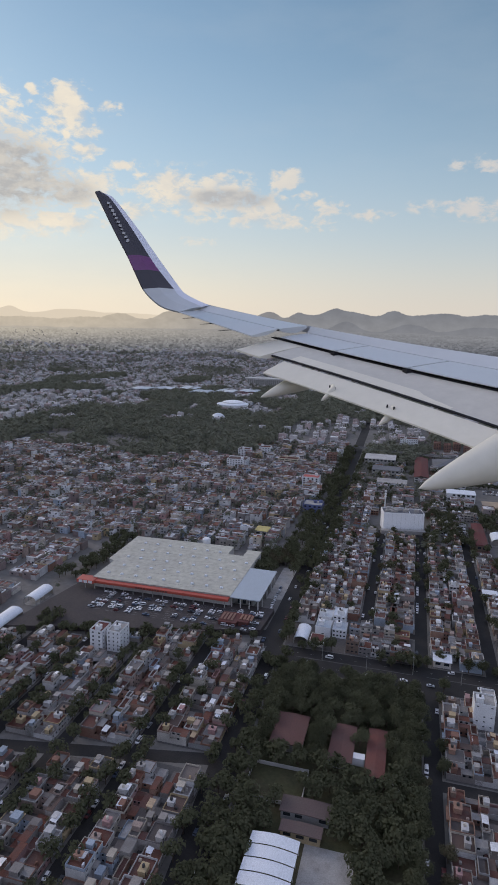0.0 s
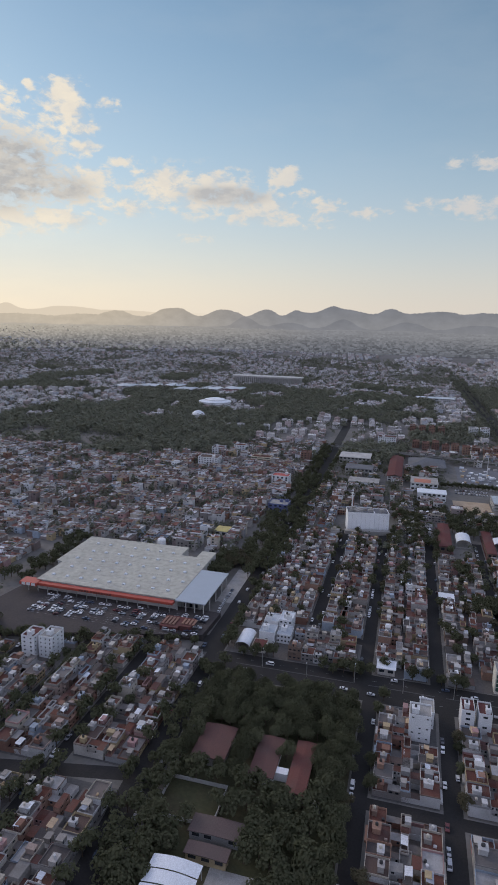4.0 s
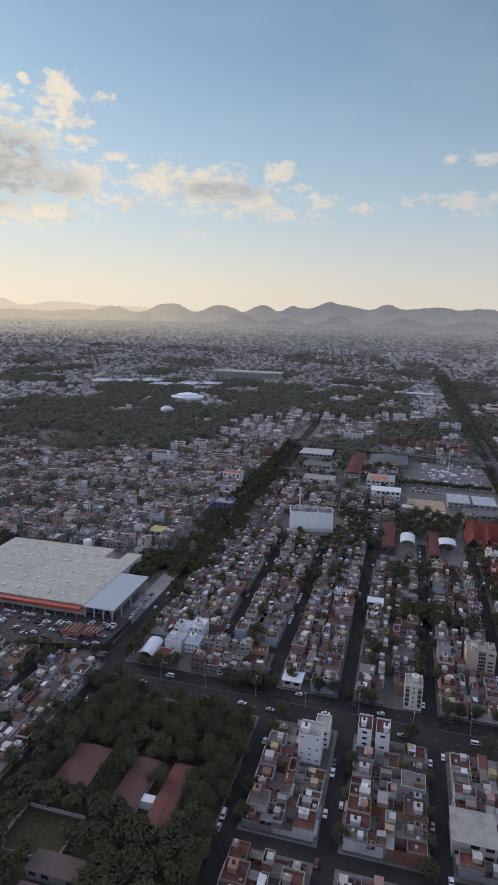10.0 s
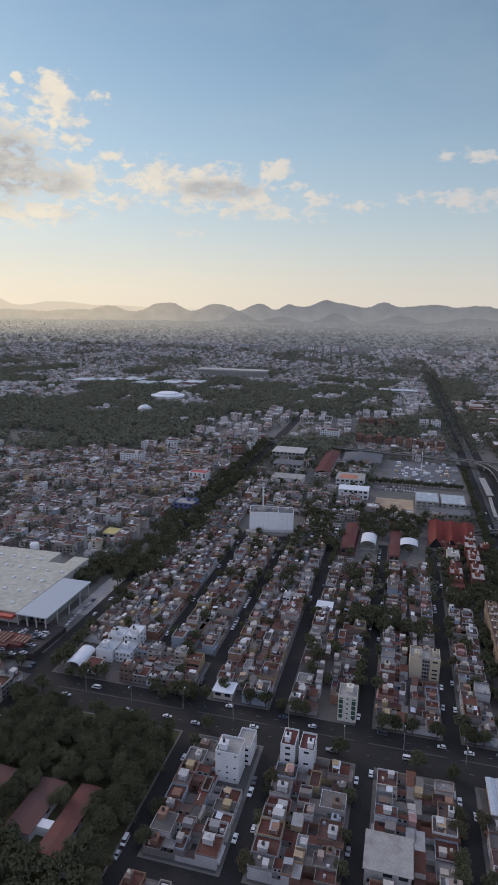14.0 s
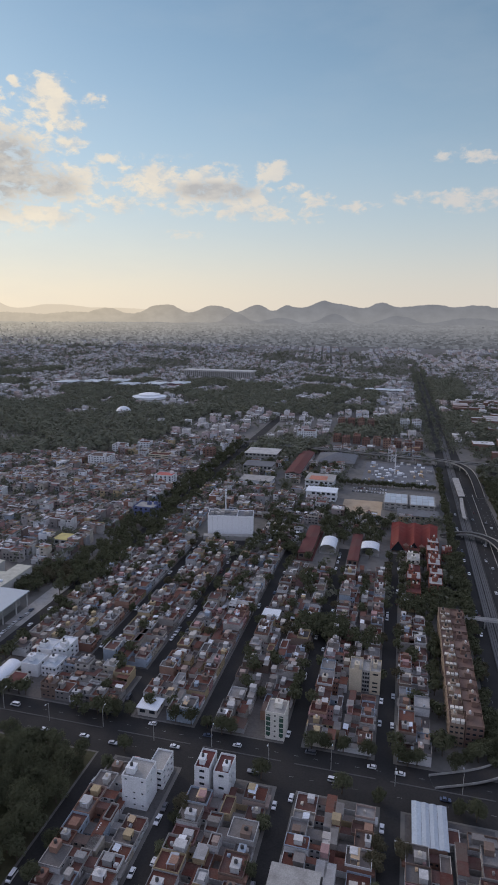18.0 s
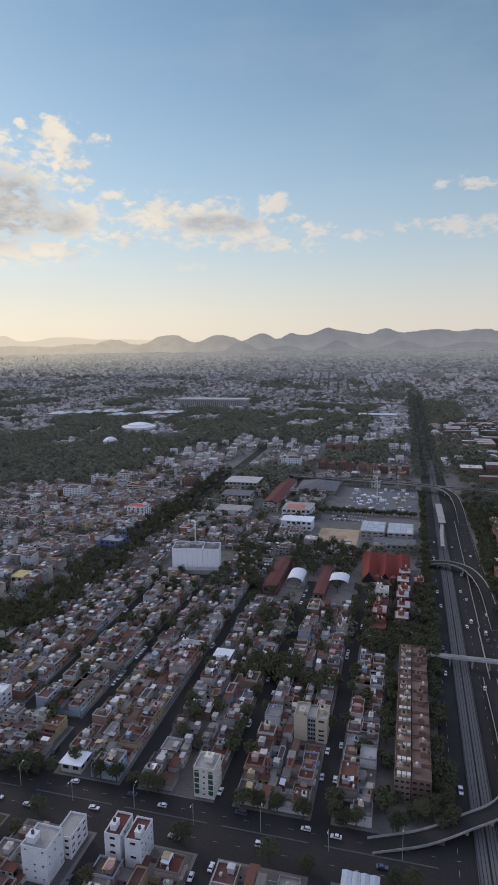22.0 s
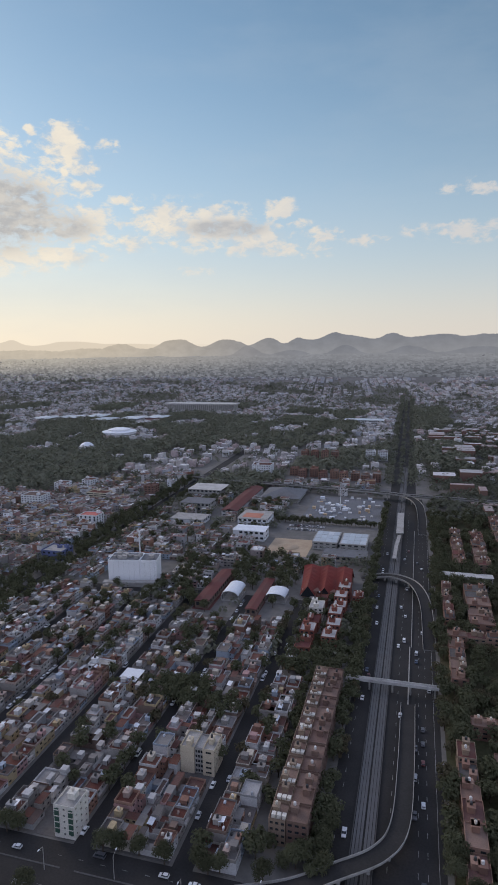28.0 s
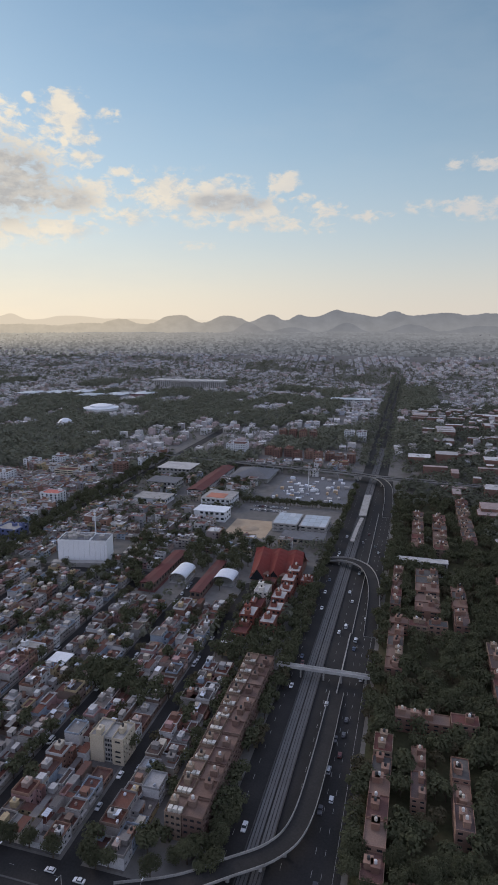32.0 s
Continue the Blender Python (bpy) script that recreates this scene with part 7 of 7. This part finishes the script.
panel("seam", shifted(spoiler_front, 0.0, -0.02), shifted(spoiler_front, -0.05, -0.03), S_IN, S_FLAP, M_SLOT, 0.02)
# cove behind the spoilers, its shade put into near-black colour, then the two flap leaves
panel("cove", shifted(spoiler_edge, 0.4, -0.075), shifted(spoiler_edge, 0.0, -0.055), S_IN, S_FLAP + 0.25, M_SLOT, 0.04)
panel("flap", shifted(spoiler_edge, 0.06, -0.065), flap_fold, S_IN, 11.45, M_FLAP_GREY, 0.10, 0.05, 16)
panel("flap_end", shifted(spoiler_edge, 0.06, -0.065), outer_flap_edge, 11.47, 12.2, M_FLAP, 0.10, 0.05)
panel("flap_strip", shifted(flap_fold, 0.24, 0.075), shifted(flap_fold, 0.02, 0.012), 7.4, 10.9, M_FLAP, 0.02, 0.0, 12, "pale worn strip along the flap")
panel("flap_seam", shifted(flap_fold, 0.0, 0.008), shifted(flap_fold, -0.03, -0.012), S_IN, 11.4, M_SLOT, 0.02)
panel("aft_flap", shifted(flap_fold, -0.05, -0.045), flap_edge, S_IN, 11.0, M_FLAP, 0.07, 0.05, 16)
for s in (8.95, 10.6):
    u, z = spoiler_edge(s)
    g = Geo()
    g.box(u - 0.08, u + 0.08, s - 0.06, s + 0.06, z - 0.12, z - 0.02)
    part("hinge", g, M_SLOT, wing)
for s in (9.42, 9.30, 8.18, 8.05):
    u, z = flap_edge(s)
    g = Geo()
    g.ring(u + 0.14, s, [(z + 0.06, 0.013), (z + 0.115, 0.013)], 8)
    part("bolt", g, M_SLOT, wing)
for s in (12.9, 13.6, 14.3):
    u, z = aileron_edge(s)
    g = Geo()
    g.tube((u + 0.1, s, z - 0.02), (u - 0.28, s, z - 0.05), 0.012, 0.004, 5)
    part("static_wick", g, M_SLOT, wing)


def fairing(s, base, tip, r, label):
    """A pod under the flap, tapering backwards to a point."""
    g = Geo()
    n, m = 14, 20
    for i in range(n + 1):
        t = i / n
        k = max(0.0, 1 - t) ** 0.72
        c = Vector((base[0] + (tip[0] - base[0]) * t, s, base[1] + (tip[1] - base[1]) * t))
        for j in range(m):
            a = 2 * math.pi * j / m
            g.v.append(tuple(c + Vector((0, r * k * math.cos(a), r * 1.15 * k * math.sin(a)))))
    for i in range(n):
        for j in range(m):
            q = (j + 1) % m
            g.f.append((i * m + j, i * m + q, (i + 1) * m + q, (i + 1) * m + j))
            g.m.append(0)
    g.f.append(tuple(range(m)))
    g.m.append(0)
    pod = part("flap_track_fairing", g, M_FLAP, wing, label)
    pod.data.shade_smooth()
    return pod


fairing(10.6, (5.76, -1.04), (4.75, -1.39), 0.20, "cream pointed flap track pod")
fairing(9.35, (5.60, -1.13), (5.36, -1.33), 0.085, "small cream flap pod")
fairing(8.1, (6.00, -1.37), (5.72, -1.58), 0.095, "small cream flap pod")
fairing(6.3, (6.75, -1.72), (5.15, -2.11), 0.33, "large cream pointed flap track pod")

# winglet stations: distance out, then ahead and up for the trailing edge, the rim of the painted panel and the leading edge
STATIONS = [(14.9, 4.43, 0.235, 5.0, 0.375, 5.25, 0.43), (15.0, 4.43, 0.25, 4.96, 0.42, 5.14, 0.46), (15.3, 4.16, 0.34, 4.73, 0.55, 4.91, 0.6), (15.55, 3.94, 0.52, 4.59, 0.68, 4.77, 0.72), (15.72, 3.72, 0.8, 4.52, 0.83, 4.7, 0.84), (15.9, 3.54, 1.26, 4.2, 1.26, 4.41, 1.28),
            (16.0, 3.39, 1.63, 3.97, 1.61, 4.17, 1.63), (16.2, 3.06, 2.34, 3.51, 2.37, 3.67, 2.37), (16.35, 2.81, 2.92, 3.08, 2.99, 3.18, 2.99), (16.42, 2.70, 3.16, 2.88, 3.15, 3.02, 3.11)]
FINE = 4
BLADE = list(zip(curve([(r[0], r[1], r[2]) for r in STATIONS], FINE), curve([(r[0], r[3], r[4]) for r in STATIONS], FINE), curve([(r[0], r[5], r[6]) for r in STATIONS], FINE)))


def blade(name, i0, i1, c0, c1, mat, label=""):
    g = Geo()
    rows = BLADE[i0 * FINE:i1 * FINE + 1]
    for row_ in rows:
        (s0, u0, z0), (s1, u1, z1) = row_[c0], row_[c1]
        bow = 0.03 if c0 == 0 else 0.0
        g.v += [(u0, s0, z0), ((u0 + u1) / 2, s0 - bow, (z0 + z1) / 2 + bow), (u1, s1, z1), (u1, s1 + 0.08, z1 - 0.05), (u0, s0 + 0.05, z0 - 0.03)]
    n = len(rows) - 1
    for i in range(n):
        for k in range(5):
            j = (k + 1) % 5
            g.f.append((5 * i + k, 5 * i + j, 5 * i + 5 + j, 5 * i + 5 + k))
            g.m.append(0)
    g.f += [(4, 3, 2, 1, 0), tuple(5 * n + k for k in range(5))]
    g.m += [0, 0]
    return part(name, g, mat, wing, label)


blade("winglet_root", 0, 4, 0, 1, M_WING_TOP)
blade("winglet_panel", 4, 5, 0, 1, M_NAVY, "dark lower winglet paint")
blade("winglet_band", 5, 6, 0, 1, M_PURPLE, "purple winglet band")
blade("winglet_panel", 6, 9, 0, 1, M_NAVY, "dark upper winglet paint")
blade("winglet_leading_edge", 0, 9, 1, 2, M_BARE, "bright bare winglet edge")
for k in range(11):
    t = k / 10
    u, z, s = 2.99 + 0.42 * t, 2.88 - 0.89 * t, 16.25 - 0.20 * t
    h = 0.03 if k == 7 else (0.075 if k in (2, 10) else 0.055)
    g = Geo()
    g.prism([(u - 0.036, s - 0.012), (u + 0.036, s - 0.012), (u + 0.036, s + 0.012), (u - 0.036, s + 0.012)], z - h / 2, z + h / 2)
    part("winglet_mark", g, M_LETTER, wing)
